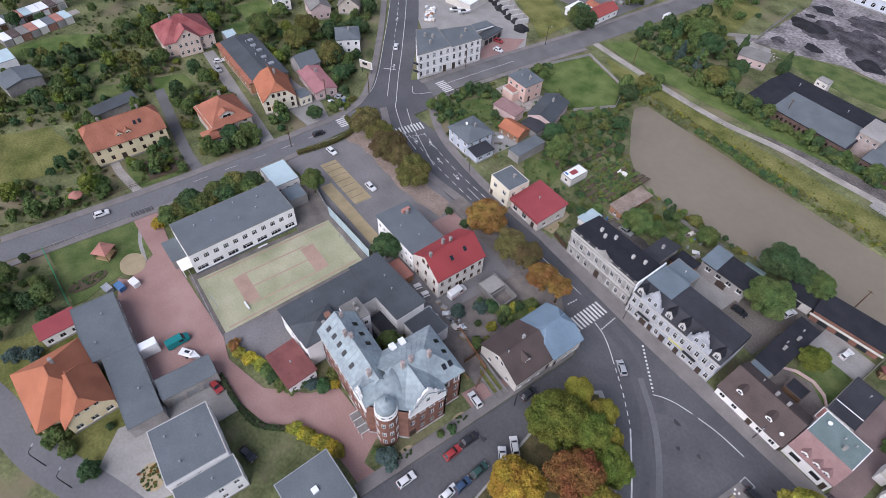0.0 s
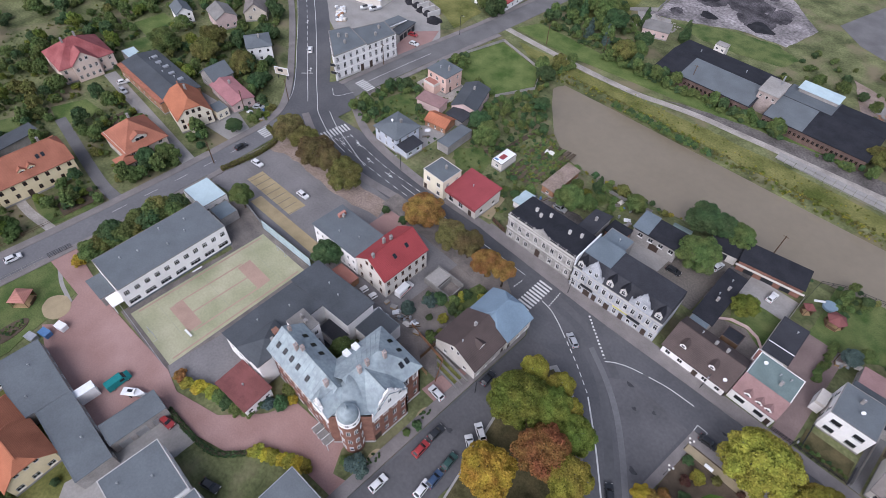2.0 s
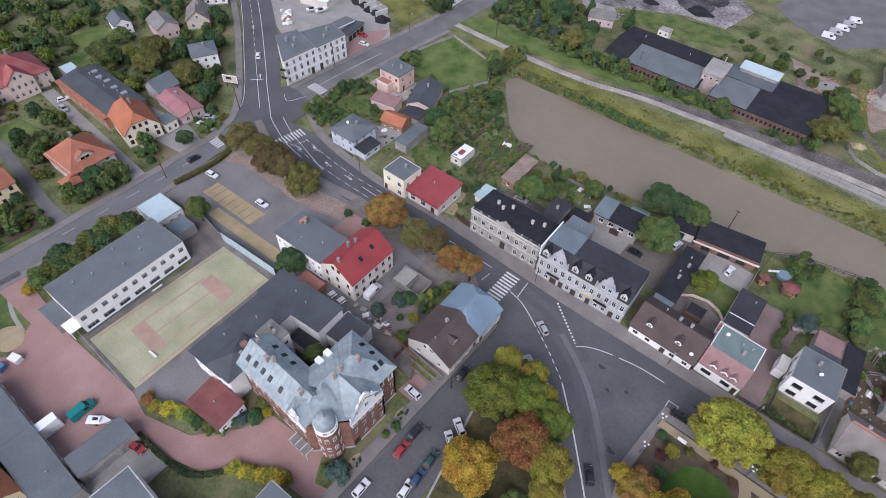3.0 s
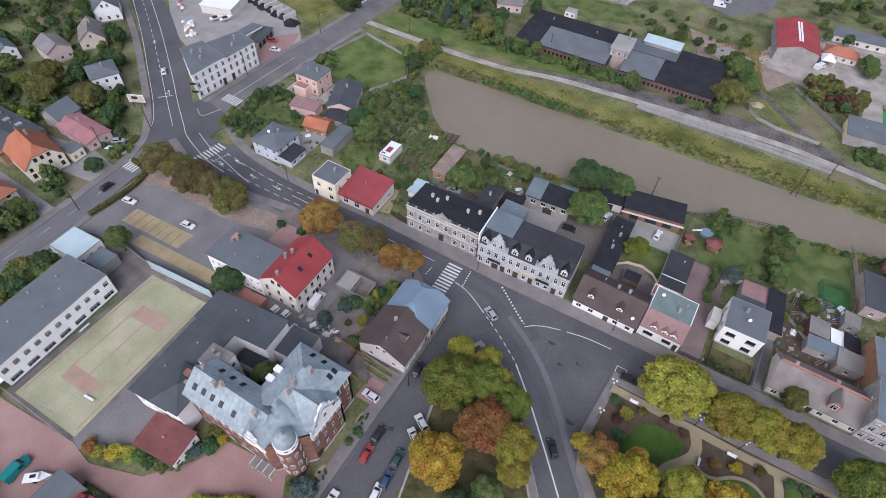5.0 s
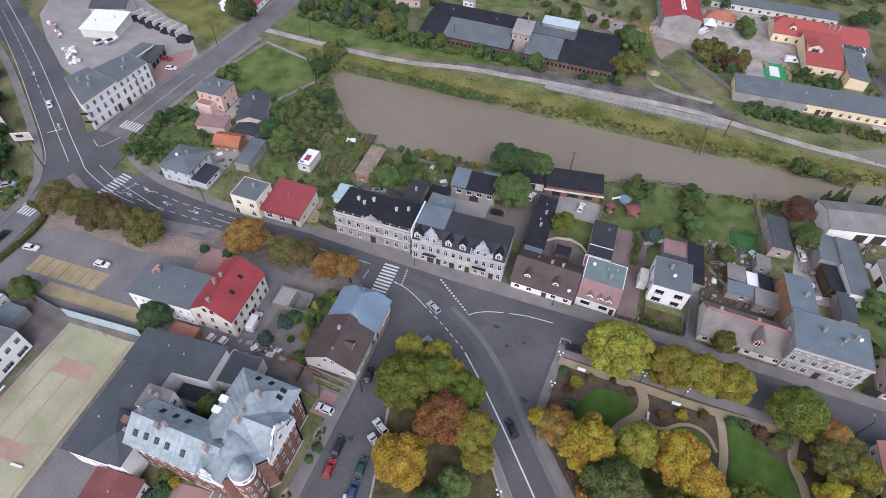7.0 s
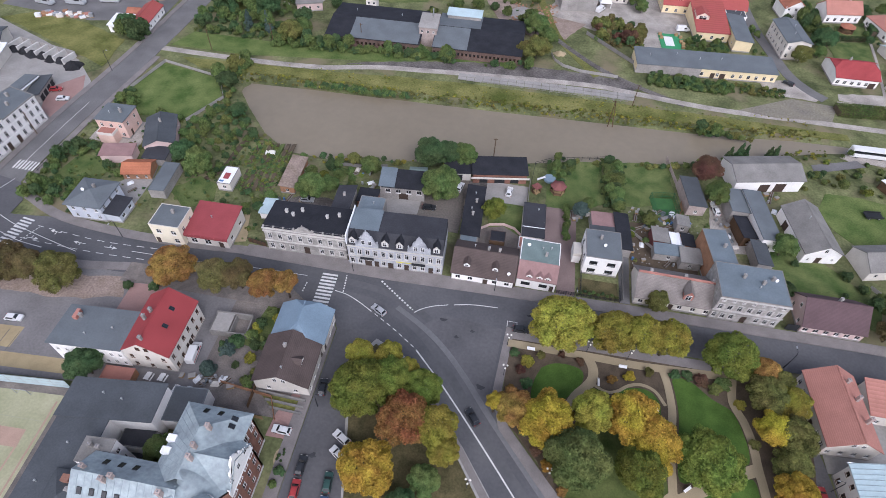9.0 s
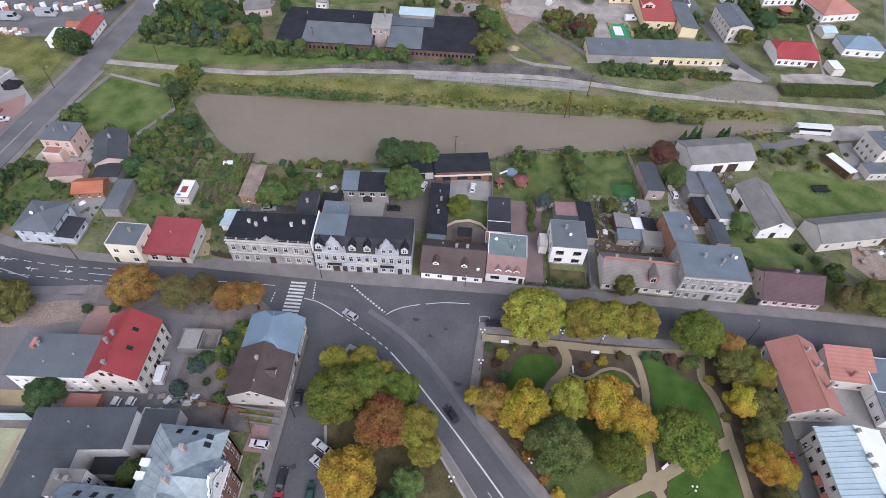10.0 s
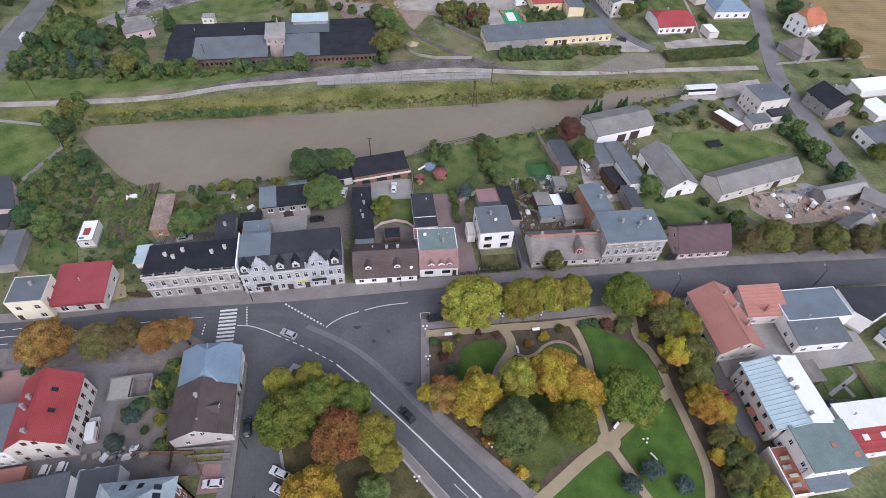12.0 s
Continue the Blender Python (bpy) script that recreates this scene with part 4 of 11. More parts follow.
dashes("centre_line", [(-137.4, 100), (-136.9, 116), (-136.2, 130)], 0.14, 40, 1, "thin white centre line")
dashes("centre_line", [(-134.2, 10), (-135, 48), (-136, 55)], 0.09, 4, 5, "broken white centre line")
dashes("edge_line", [(20, 26), (27, 17)], 0.15, 1, 1, "short white line of a parking bay")


def arrow(x, y, ang):
    t = thing("road_arrow", "white turn arrow painted on asphalt", "road arrow", x, y, 0, ang, "road arrows")
    bm = bmbox(-1.4, -0.09, 0.045, 0.9, 0.09, 0.058)
    v = [bm.verts.new(p) for p in ((0.8, -0.5, 0.058), (2.0, 0, 0.058), (0.8, 0.5, 0.058))]
    bm.faces.new(v)
    box(bm, -0.1, 0.0, 0.045, 0.1, 0.9, 0.057)
    part("arrow_sign", bm, M["paint"], t)


for ax, ay, aa in ((-104, 75.0, 178), (-112, 77.2, 175), (-96, 75.0, 2), (-168, 97.5, 145), (-156, 90, 145), (-185, 109, 145), (-117, 74.0, 0)):
    arrow(ax, ay, aa)
# ---------------- houses ----------------
def wall_mesh(length, height, thick, holes):
    """An upright wall from x=0 to length, its outer face at y=0, with real openings (x0, x1, z0, z1)."""
    bm = bmesh.new()
    xs = sorted({0.0, length, *[v for h in holes for v in h[:2]]})
    zs = sorted({0.0, height, *[v for h in holes for v in h[2:]]})

    def solid(i, j):
        if not (0 <= i < len(xs) - 1 and 0 <= j < len(zs) - 1):
            return False
        cx, cz = (xs[i] + xs[i + 1]) / 2, (zs[j] + zs[j + 1]) / 2
        return not any(h[0] < cx < h[1] and h[2] < cz < h[3] for h in holes)

    def quad(*p):
        bm.faces.new([bm.verts.new(q) for q in p])

    for i in range(len(xs) - 1):
        for j in range(len(zs) - 1):
            if not solid(i, j):
                continue
            a, b, c, d = xs[i], xs[i + 1], zs[j], zs[j + 1]
            quad((a, 0, c), (b, 0, c), (b, 0, d), (a, 0, d))
            quad((b, thick, c), (a, thick, c), (a, thick, d), (b, thick, d))
            if not solid(i - 1, j):
                quad((a, thick, c), (a, 0, c), (a, 0, d), (a, thick, d))
            if not solid(i + 1, j):
                quad((b, 0, c), (b, thick, c), (b, thick, d), (b, 0, d))
            if not solid(i, j + 1):
                quad((a, 0, d), (b, 0, d), (b, thick, d), (a, thick, d))
            if not solid(i, j - 1):
                quad((a, thick, c), (b, thick, c), (b, 0, c), (a, 0, c))
    return bm


def frame_mesh(w, h, bars=1):
    """A window frame with its glazing bars, in one piece."""
    f, g, n = 0.07, 0.03, bars + 1
    rows = [(f, h * 0.66 - g), (h * 0.66 + g, h - f)] if h > 1.2 else [(f, h - f)]
    cols = []
    for k in range(n):
        cols.append((w * k / n + (f if k == 0 else g), w * (k + 1) / n - (f if k == n - 1 else g)))
    bm = wall_mesh(w, h, 0.08, [(a, b, c, d) for a, b in cols for c, d in rows])
    bmesh.ops.remove_doubles(bm, verts=bm.verts[:], dist=0.001)
    for v in bm.verts:
        v.co.x -= w / 2
        v.co.y += 0.08
    return bm


def surround_mesh(w, h):
    bm = bmesh.new()
    box(bm, -w / 2 - 0.16, -0.06, -0.02, -w / 2 - 0.002, 0.02, h + 0.16)
    box(bm, w / 2 + 0.002, -0.06, -0.02, w / 2 + 0.16, 0.02, h + 0.16)
    box(bm, -w / 2 - 0.26, -0.12, h + 0.16, w / 2 + 0.26, 0.02, h + 0.34)
    box(bm, -w / 2 - 0.2, -0.14, -0.16, w / 2 + 0.2, 0.02, -0.02)
    return bm


FOOT = []
SIDES = {"S": 0, "E": 90, "N": 180, "W": 270}


def add_window(t, side, sx, sy, u, z, w, h, frame_mat="frame", surround=None, bars=1):
    """A window in an opening of a wall: u runs from the wall's left end, seen from outside."""
    out = sy / 2 if side in "SN" else sx / 2
    half = sx / 2 if side in "SN" else sy / 2
    at = pose(0, 0, 0, 0, 0, SIDES[side]) @ pose(-half + u, -out, z)
    fr = put("window", shared(("window_frame", round(w, 2), round(h, 2), bars, frame_mat), lambda: frame_mesh(w, h, bars), M[frame_mat]), t, at=at)
    put("pane", shared(("pane", round(w, 2), round(h, 2)), lambda: bmbox(-w / 2 + 0.07, 0.11, 0.07, w / 2 - 0.07, 0.13, h - 0.07), M["glass"]), fr)
    if t.matrix_basis.translation.length < 150:
        put("sill", shared(("sill", round(w, 2), surround or frame_mat), lambda: bmbox(-w / 2 - 0.08, -0.1, -0.09, w / 2 + 0.08, 0.1, -0.005), M[surround or frame_mat]), fr)
    if surround:
        put("surround", shared(("surround", round(w, 2), round(h, 2), surround), lambda: surround_mesh(w, h), M[surround]), t, at=at)


def roof_shape(bm, sx, sy, h, kind, rh, over, cut=0.0):
    """Sloping roof with thickness; ridge along x, hips or gables at its ends."""
    hx, hy = sx / 2 + over, sy / 2 + over
    drop = over * rh / (sy / 2)
    z0, z1 = h - drop, h + rh
    ins = {"gable": 0.0, "hip": min(hy, hx - 0.05), "half": 0.0}[kind]
    rx = hx - ins

    def face(*p):
        top.append([Vector(q) for q in p])

    top = []
    if kind == "half":
        k = 0.45
        zc = z1 - rh * k
        yc, rx = hy * k, hx - hy * k * 0.9
        for s in (1, -1):
            q = [(-hx * s, -hy * s, z0), (hx * s, -hy * s, z0), (hx * s, -yc * s, zc), (rx * s, 0, z1), (-rx * s, 0, z1), (-hx * s, -yc * s, zc)]
            face(*q)
            face((hx * s, -yc * s, zc), (hx * s, yc * s, zc), (rx * s, 0, z1))
    else:
        for s in (1, -1):
            face((-hx * s, -hy * s, z0), (hx * s, -hy * s, z0), (rx * s, 0, z1), (-rx * s, 0, z1))
            if kind == "hip":
                face((hx * s, -hy * s, z0), (hx * s, hy * s, z0), (rx * s, 0, z1))
    cache, th = {}, 0.2

    def vert(p, dz):
        key = (round(p.x, 3), round(p.y, 3), round(p.z, 3), dz)
        if key not in cache:
            cache[key] = bm.verts.new((p.x, p.y, p.z - dz))
        return cache[key]

    edges = {}
    for f in top:
        bm.faces.new([vert(p, 0) for p in f])
        bm.faces.new([vert(p, th) for p in f[::-1]])
        for a, b in zip(f, f[1:] + f[:1]):
            ka, kb = tuple(round(c, 3) for c in a), tuple(round(c, 3) for c in b)
            edges[(ka, kb)] = (a, b)
    for (ka, kb), (a, b) in edges.items():
        if (kb, ka) not in edges:
            bm.faces.new([vert(b, 0), vert(a, 0), vert(a, th), vert(b, th)])


def chimney(t, x, y, z0, z1, s=0.6, material="grey_wall"):
    bm = bmbox(x - s / 2, y - s / 2, z0, x + s / 2, y + s / 2, z1)
    box(bm, x - s / 2 - 0.07, y - s / 2 - 0.07, z1, x + s / 2 + 0.07, y + s / 2 + 0.07, z1 + 0.12)
    c = part("chimney", bm, M[material], t)
    bm = bmesh.new()
    tube(bm, [(x, y, z1 + 0.12), (x, y, z1 + 0.45)], [0.11, 0.09], 8)
    part("chimney_pot", bm, M["steel"], c)


def vent(t, x, y, z):
    bm = bmesh.new()
    tube(bm, [(x, y, z - 0.1), (x, y, z + 0.7)], [0.12, 0.12], 8)
    tube(bm, [(x, y, z + 0.72), (x, y, z + 0.95)], [0.24, 0.06], 8)
    part("roof_vent", bm, M["steel"], t)


def dish(t, x, y, z, ang):
    """A satellite dish on a short mast."""
    bm = bmesh.new()
    rings = [[bm.verts.new((0.45 * r * math.cos(a), -0.14 * (1 - r * r), 0.45 * r * math.sin(a))) for a in [2 * math.pi * i / 14 for i in range(14)]] for r in (0.25, 0.65, 1.0)]
    for p, q in zip(rings, rings[1:]):
        for i in range(14):
            bm.faces.new((p[i], p[(i + 1) % 14], q[(i + 1) % 14], q[i]))
    bm.faces.new(rings[0])
    d = part("satellite_dish", bm, M["white_paint"], t, at=pose(x, y, z + 0.9, -25, 0, ang))
    bm = bmesh.new()
    tube(bm, [(x, y, z - 0.1), (x, y, z + 0.9)], [0.04, 0.04], 6)
    part("dish_mast", bm, M["steel"], t)


def dormer(t, x, y, z, w, h, d, ang, wall, roof, pane=True):
    """A dormer with a small gable roof, looking along -y of its own frame, at z on a slope."""
    f = pose(x, y, z, 0, 0, ang)
    bm = bmesh.new()
    pts = [(-w / 2, 0), (w / 2, 0), (w / 2, h * 0.62), (0, h), (-w / 2, h * 0.62)]
    a = [bm.verts.new((px, 0, pz)) for px, pz in pts]
    b = [bm.verts.new((px, d, pz)) for px, pz in pts]
    bm.faces.new(a)
    bm.faces.new(b[::-1])
    for i in range(5):
        j = (i + 1) % 5
        bm.faces.new((a[j], a[i], b[i], b[j]))
    o = part("dormer", bm, M[wall], t, at=f)
    bm = bmesh.new()
    for s in (1, -1):
        q = [(s * (w / 2 + 0.15), -0.15, h * 0.56), (0, -0.15, h + 0.06), (0, d, h + 0.06), (s * (w / 2 + 0.15), d, h * 0.56)]
        v = [bm.verts.new(p) for p in (q if s > 0 else q[::-1])]
        u = [bm.verts.new((p[0], p[1], p[2] + 0.1)) for p in (q if s > 0 else q[::-1])]
        bm.faces.new(u[::-1])
        bm.faces.new(v)
        for i in range(4):
            bm.faces.new((v[i], u[i], u[(i + 1) % 4], v[(i + 1) % 4]))
    bmesh.ops.recalc_face_normals(bm, faces=bm.faces)
    part("dormer_roof", bm, M[roof], o)
    if pane:
        ww, hh = w * 0.6, h * 0.5
        fr = put("window", shared(("window_frame", round(ww, 2), round(hh, 2), 1, "frame"), lambda: frame_mesh(ww, hh, 1), M["frame"]), o, at=pose(0, -0.14, h * 0.08))
        put("pane", shared(("pane", round(ww, 2), round(hh, 2)), lambda: bmbox(-ww / 2 + 0.09, 0.11, 0.09, ww / 2 - 0.09, 0.13, hh - 0.09), M["glass"]), o, at=pose(0, -0.14, h * 0.08))


def skylight(t, x, y, z, slope, ang):
    f = pose(x, y, z, 0, 0, ang) @ pose(0, 0, 0, slope, 0, 0)
    o = put("skylight", shared("skylight_frame", lambda: bmbox(-0.42, -0.6, -0.05, 0.42, 0.6, 0.1), M["dark_metal"]), t, at=f)
    put("pane", shared("skylight_pane", lambda: bmbox(-0.34, -0.52, 0.1, 0.34, 0.52, 0.115), M["glass"]), o)


def house(label, x, y, sx, sy, h, roof="flat", rh=0.0, wall="white", cover="bitumen", ang=0.0, win=None, doors=None, over=0.35, name="house", category="house",
          frame_mat="frame", surround=None, ridge="x", chimneys=(), vents=(), skylights=(), dishes=(), plinth="grey_wall", bars=1, group="", parapet="asbestos", gable_win=0, doormat="door", floor=0.0, stack="grey_wall"):
    """A house standing on the ground: four walls with openings, roof, chimneys. win: per side a list of rows (sill, count, width, height)."""
    t = thing(name, label, category, x, y, floor, ang, group)
    FOOT.append((x, y, sx, sy, ang))
    win, doors = win or {}, doors or {}
    th = 0.3
    for side, deg in SIDES.items():
        length = sx if side in "SN" else sy
        holes = []
        spans = []
        for z, n, w, hh in win.get(side, ()):
            for k in range(n):
                u = length * (k + 0.5) / n if n > 1 else length * 0.5
                spans.append((u, z, w, hh))
        dl = [(length * f, w, hh) for f, w, hh in doors.get(side, ())]
        spans = [s for s in spans if not any(abs(s[0] - d[0]) < (s[2] + d[1]) / 2 + 0.1 and s[1] < d[2] for d in dl)]
        for u, z, w, hh in spans:
            holes.append((u - w / 2, u + w / 2, z, z + hh))
        for u, w, hh in dl:
            holes.append((u - w / 2, u + w / 2, 0.0, hh))
        out = sy / 2 if side in "SN" else sx / 2
        trim = 0.0 if side in "SN" else th
        hl = [(a - trim, b - trim, c, d) for a, b, c, d in holes]
        at = pose(0, 0, 0, 0, 0, deg) @ pose(-length / 2 + trim, -out, 0)
        part("wall", wall_mesh(length - 2 * trim, h, th, hl), M[wall], t, at=at)
        for u, z, w, hh in spans:
            add_window(t, side, sx, sy, u, z, w, hh, frame_mat, surround, bars)
        for u, w, hh in dl:
            half = length / 2
            dm = pose(0, 0, 0, 0, 0, deg) @ pose(-half + u, -out, 0)
            d = part("door", bmbox(-w / 2, 0.1, 0.02, w / 2, 0.17, hh), M[doormat], t, at=dm)
            part("door_handle", bmbox(w / 2 - 0.18, 0.06, 1.0, w / 2 - 0.1, 0.1, 1.12), M["steel"], d)
        if plinth:
            cuts = [0.0]
            for u, w, hh in sorted(dl):
                cuts += [u - w / 2 + 0.03, u + w / 2 + 0.03]
            cuts.append(length + 0.06)
            for u0, u1 in zip(cuts[::2], cuts[1::2]):
                if u1 - u0 > 0.02:
                    part("plinth", bmbox(u0, 0, 0, u1, 0.03, 0.5), M[plinth], t, at=pose(0, 0, 0, 0, 0, deg) @ pose(-length / 2 - 0.03, -out - 0.032, 0))
    if roof == "flat":
        part("roof", bmbox(-sx / 2 + 0.13, -sy / 2 + 0.13, h + 0.004, sx / 2 - 0.13, sy / 2 - 0.13, h + 0.07), M[cover], t)
        bm = bmesh.new()
        e, g = 0.06, 0.12
        box(bm, -sx / 2 - e, -sy / 2 - e, h, sx / 2 + e, -sy / 2 + g, h + 0.12)
        box(bm, -sx / 2 - e, sy / 2 - g, h, sx / 2 + e, sy / 2 + e, h + 0.12)
        box(bm, -sx / 2 - e, -sy / 2 + g, h, -sx / 2 + g, sy / 2 - g, h + 0.12)
        box(bm, sx / 2 - g, -sy / 2 + g, h, sx / 2 + e, sy / 2 - g, h + 0.12)
        part("parapet", bm, M[parapet], t)
        rz = lambda px, py: h
    elif roof in ("monoS", "monoN", "monoE", "monoW"):
        bm = bmesh.new()
        o = over
        hx, hy = sx / 2 + o, sy / 2 + o
        lo, hi = h + 0.02, h + rh
        zz = {"monoS": (lo, lo, hi, hi), "monoN": (hi, hi, lo, lo), "monoE": (hi, lo, lo, hi), "monoW": (lo, hi, hi, lo)}[roof]
        v = box(bm, -hx, -hy, 0, hx, hy, 0)
        for i, q in enumerate(zz):
            v[i].co.z, v[i + 4].co.z = q, q + 0.18
        part("roof", bm, M[cover], t)
        bm = bmesh.new()
        v = box(bm, -sx / 2 + 0.02, -sy / 2 + 0.02, h, sx / 2 - 0.02, sy / 2 - 0.02, h)
        for i, q in enumerate(zz):
            v[i + 4].co.z = max(q - 0.02, h + 0.002)
        part("upper_wall", bm, M[wall], t)
        rz = lambda px, py: h + rh * {"monoS": py / sy + 0.5, "monoN": 0.5 - py / sy, "monoE": 0.5 - px / sx, "monoW": px / sx + 0.5}[roof] + 0.15
    else:
        turn = 0 if ridge == "x" else 90
        rl, rw = (sx, sy) if ridge == "x" else (sy, sx)
        bm = bmesh.new()
        roof_shape(bm, rl, rw, h, roof, rh, over)
        part("roof", bm, M[cover], t, at=pose(0, 0, 0.18, 0, 0, turn))
        part("ridge", bmbox(-(rl / 2 - (rw / 2 if roof == "hip" else 0.6 if roof == "half" else 0)), -0.12, h + rh + 0.12, rl / 2 - (rw / 2 if roof == "hip" else 0.6 if roof == "half" else 0), 0.12, h + rh + 0.24), M[cover], t, at=pose(0, 0, 0, 0, 0, turn)) if rl > rw + 0.5 or roof != "hip" else None
        if roof in ("gable", "half"):
            k = 0.45 if roof == "half" else 0.0
            for s in (1, -1):
                bm = bmesh.new()
                ys = [(-rw / 2, h), (rw / 2, h), (rw / 2 * k, h + rh * (1 - k)), (-rw / 2 * k, h + rh * (1 - k))] if k else [(-rw / 2, h), (rw / 2, h), (0, h + rh)]
                a = [bm.verts.new((s * rl / 2, q, z)) for q, z in ys]
                b = [bm.verts.new((s * (rl / 2 - th), q, z)) for q, z in ys]
                bm.faces.new(a)
                bm.faces.new(b[::-1])
                for i in range(len(ys)):
                    j = (i + 1) % len(ys)
                    bm.faces.new((a[i], b[i], b[j], a[j]))
                bmesh.ops.recalc_face_normals(bm, faces=bm.faces)
                g = part("gable", bm, M[wall], t, at=pose(0, 0, 0, 0, 0, turn))
                for c in range(gable_win):
                    at = pose(s * (rl / 2 + 0.16) if s > 0 else -(rl / 2 + 0.16), (c - (gable_win - 1) / 2) * 1.8, h + rh * 0.18, 0, 0, 90 if s > 0 else 270)
                    fr = put("window", shared(("window_frame", 0.9, 1.2, 1, frame_mat), lambda: frame_mesh(0.9, 1.2, 1), M[frame_mat]), g, at=at)
                    put("pane", shared(("pane", 0.9, 1.2), lambda: bmbox(-0.36, 0.11, 0.09, 0.36, 0.13, 1.11), M["glass"]), g, at=at)
        if ridge == "x":
            rz = lambda px, py: h + rh * (1 - abs(py) / (sy / 2)) + 0.18
        else:
            rz = lambda px, py: h + rh * (1 - abs(px) / (sx / 2)) + 0.18
    for cx, cy in chimneys:
        chimney(t, cx, cy, rz(cx, cy) - 0.5, max(rz(cx, cy) + 1.0, h + rh + 0.5) if roof != "flat" else h + 1.1, material=stack)
    for cx, cy in vents:
        vent(t, cx, cy, rz(cx, cy))
    for cx, cy, a in dishes:
        dish(t, cx, cy, rz(cx, cy), a)
    for cx, cy in skylights:
        if ridge == "x":
            sl = math.degrees(math.atan2(rh, sy / 2))
            skylight(t, cx, cy, rz(cx, cy), sl, 0 if cy < 0 else 180)
        else:
            sl = math.degrees(math.atan2(rh, sx / 2))
            skylight(t, cx, cy, rz(cx, cy), sl, 270 if cx < 0 else 90)
    return t


def bands(t, sx, sy, zs, material, sides="SENW", proud=0.1, tall=0.25):
    """String courses and cornices round a house."""
    for z in zs:
        for s in sides:
            length, out = (sx, sy / 2) if s in "SN" else (sy, sx / 2)
            part("cornice", bmbox(-length / 2 - (proud if s in "SN" else 0), -proud, 0, length / 2 + (proud if s in "SN" else 0), 0.02, tall), M[material], t,
                 at=pose(0, 0, z, 0, 0, SIDES[s]) @ pose(0, -out, 0))


def scroll_gable(t, at, w, h, material, windows=2, z_win=0.6):
    """A stepped and curled gable front, standing over the eaves."""
    bm = bmesh.new()
    prof = []
    n = 40
    for k in range(n + 1):
        u = k / n
        s = abs(2 * u - 1)
        if s > 0.84:
            z = 0.22 + 0.1 * math.sin((1 - s) / 0.16 * math.pi)
        elif s > 0.52:
            z = 0.3 + 0.32 * (1 - math.sqrt(max(0, 1 - ((0.84 - s) / 0.32) ** 2)))
        elif s > 0.3:
            z = 0.72 - 0.06 * (s > 0.45)
        else:
            z = 0.76 + 0.24 * math.sqrt(max(0, 1 - (s / 0.3) ** 2))
        prof.append(((u - 0.5) * w, z * h))
    pts = [(-w / 2, 0)] + prof + [(w / 2, 0)]
    a = [bm.verts.new((x, 0, z)) for x, z in pts]
    b = [bm.verts.new((x, 0.4, z)) for x, z in pts]
    bm.faces.new(a)
    bm.faces.new(b[::-1])
    for i in range(len(pts)):
        j = (i + 1) % len(pts)
        bm.faces.new((a[j], a[i], b[i], b[j]))
    bmesh.ops.triangulate(bm, faces=[f for f in bm.faces if len(f.verts) > 4])
    g = part("scroll_gable", bm, M[material], t, at=at)
    for k in range(windows):
        f = pose((k - (windows - 1) / 2) * w * 0.3, -0.14, z_win)
        put("window", shared(("window_frame", 0.9, 1.4, 1, "frame"), lambda: frame_mesh(0.9, 1.4, 1), M["frame"]), g, at=f)
        put("pane", shared(("pane", 0.9, 1.4), lambda: bmbox(-0.36, 0.11, 0.09, 0.36, 0.13, 1.31), M["glass"]), g, at=f)
    bm = bmesh.new()
    for x, z in ((-w * 0.46, h * 0.3), (w * 0.46, h * 0.3), (0, h)):
        tube(bm, [(x, 0.2, z), (x, 0.2, z + 0.35), (x, 0.2, z + 0.75)], [0.16, 0.2, 0.02], 8)
    part("finial", bm, M[material], g)
    bm = bmbox(-w / 2 - 0.05, -0.08, -0.02, w / 2 + 0.05, 0.0, 0.16)
    box(bm, -w * 0.3, -0.07, h * 0.6, w * 0.3, 0.0, h * 0.64)
    part("moulding", bm, M[material], g)
    return g


W2 = lambda n, z=1.0, w=1.0, h=1.5, step=3.0: [(z, n, w, h), (z + step, n, w, h)]

# --- west: villas along the school road
t = house("cream plastered house with a hipped orange tile roof", -160.0, -0.4, 11.2, 20.6, 6.0, "half", 4.6, "cream", "tile_rust", 2, {"E": W2(7, 1.2, 0.95, 1.4, 2.7), "S": W2(2), "N": W2(2)},
          {"E": [(0.36, 1.3, 2.4)]}, ridge="y", chimneys=((-1.5, 6), (-1.2, -5)), skylights=((2.6, 3.4), (2.6, 4.8)), frame_mat="frame_brown")
for yy in (-1.8, 0.6):
    dormer(t, 4.3, yy, 6.7, 1.9, 1.7, 2.6, 90, "cream", "tile_rust")
house("low dark grey felt roofed shed behind the cream house", -179.4, 0.4, 4.2, 13.6, 2.8, "monoE", 0.6, "grey_wall", "bitumen_mid", 13, name="shed", category="shed")
t = house("cream villa with a steep red tile roof and a front gable", -209.6, 32.4, 15.4, 17.4, 5.6, "hip", 5.4, "rosy_cream", "tile_villa", 0, {"E": W2(6, 0.9, 0.9, 1.3, 2.6), "S": W2(3)}, ridge="y", chimneys=((0, 1.5), (0.5, -3)))
g = house("red tiled front gable wing of the cream villa", -203.0, 31.6, 5.0, 8, 6.2, "gable", 3.6, "rosy_cream", "tile_villa", 0, {"E": W2(4, 0.9, 0.9, 1.3, 2.7)}, over=0.3, gable_win=2, plinth=None)
house("small pale roofed garage beside the villa", -203, 47, 6, 4.5, 2.8, "flat", 0, "grey_wall", "metal_blue", 0, name="garage", category="garage")
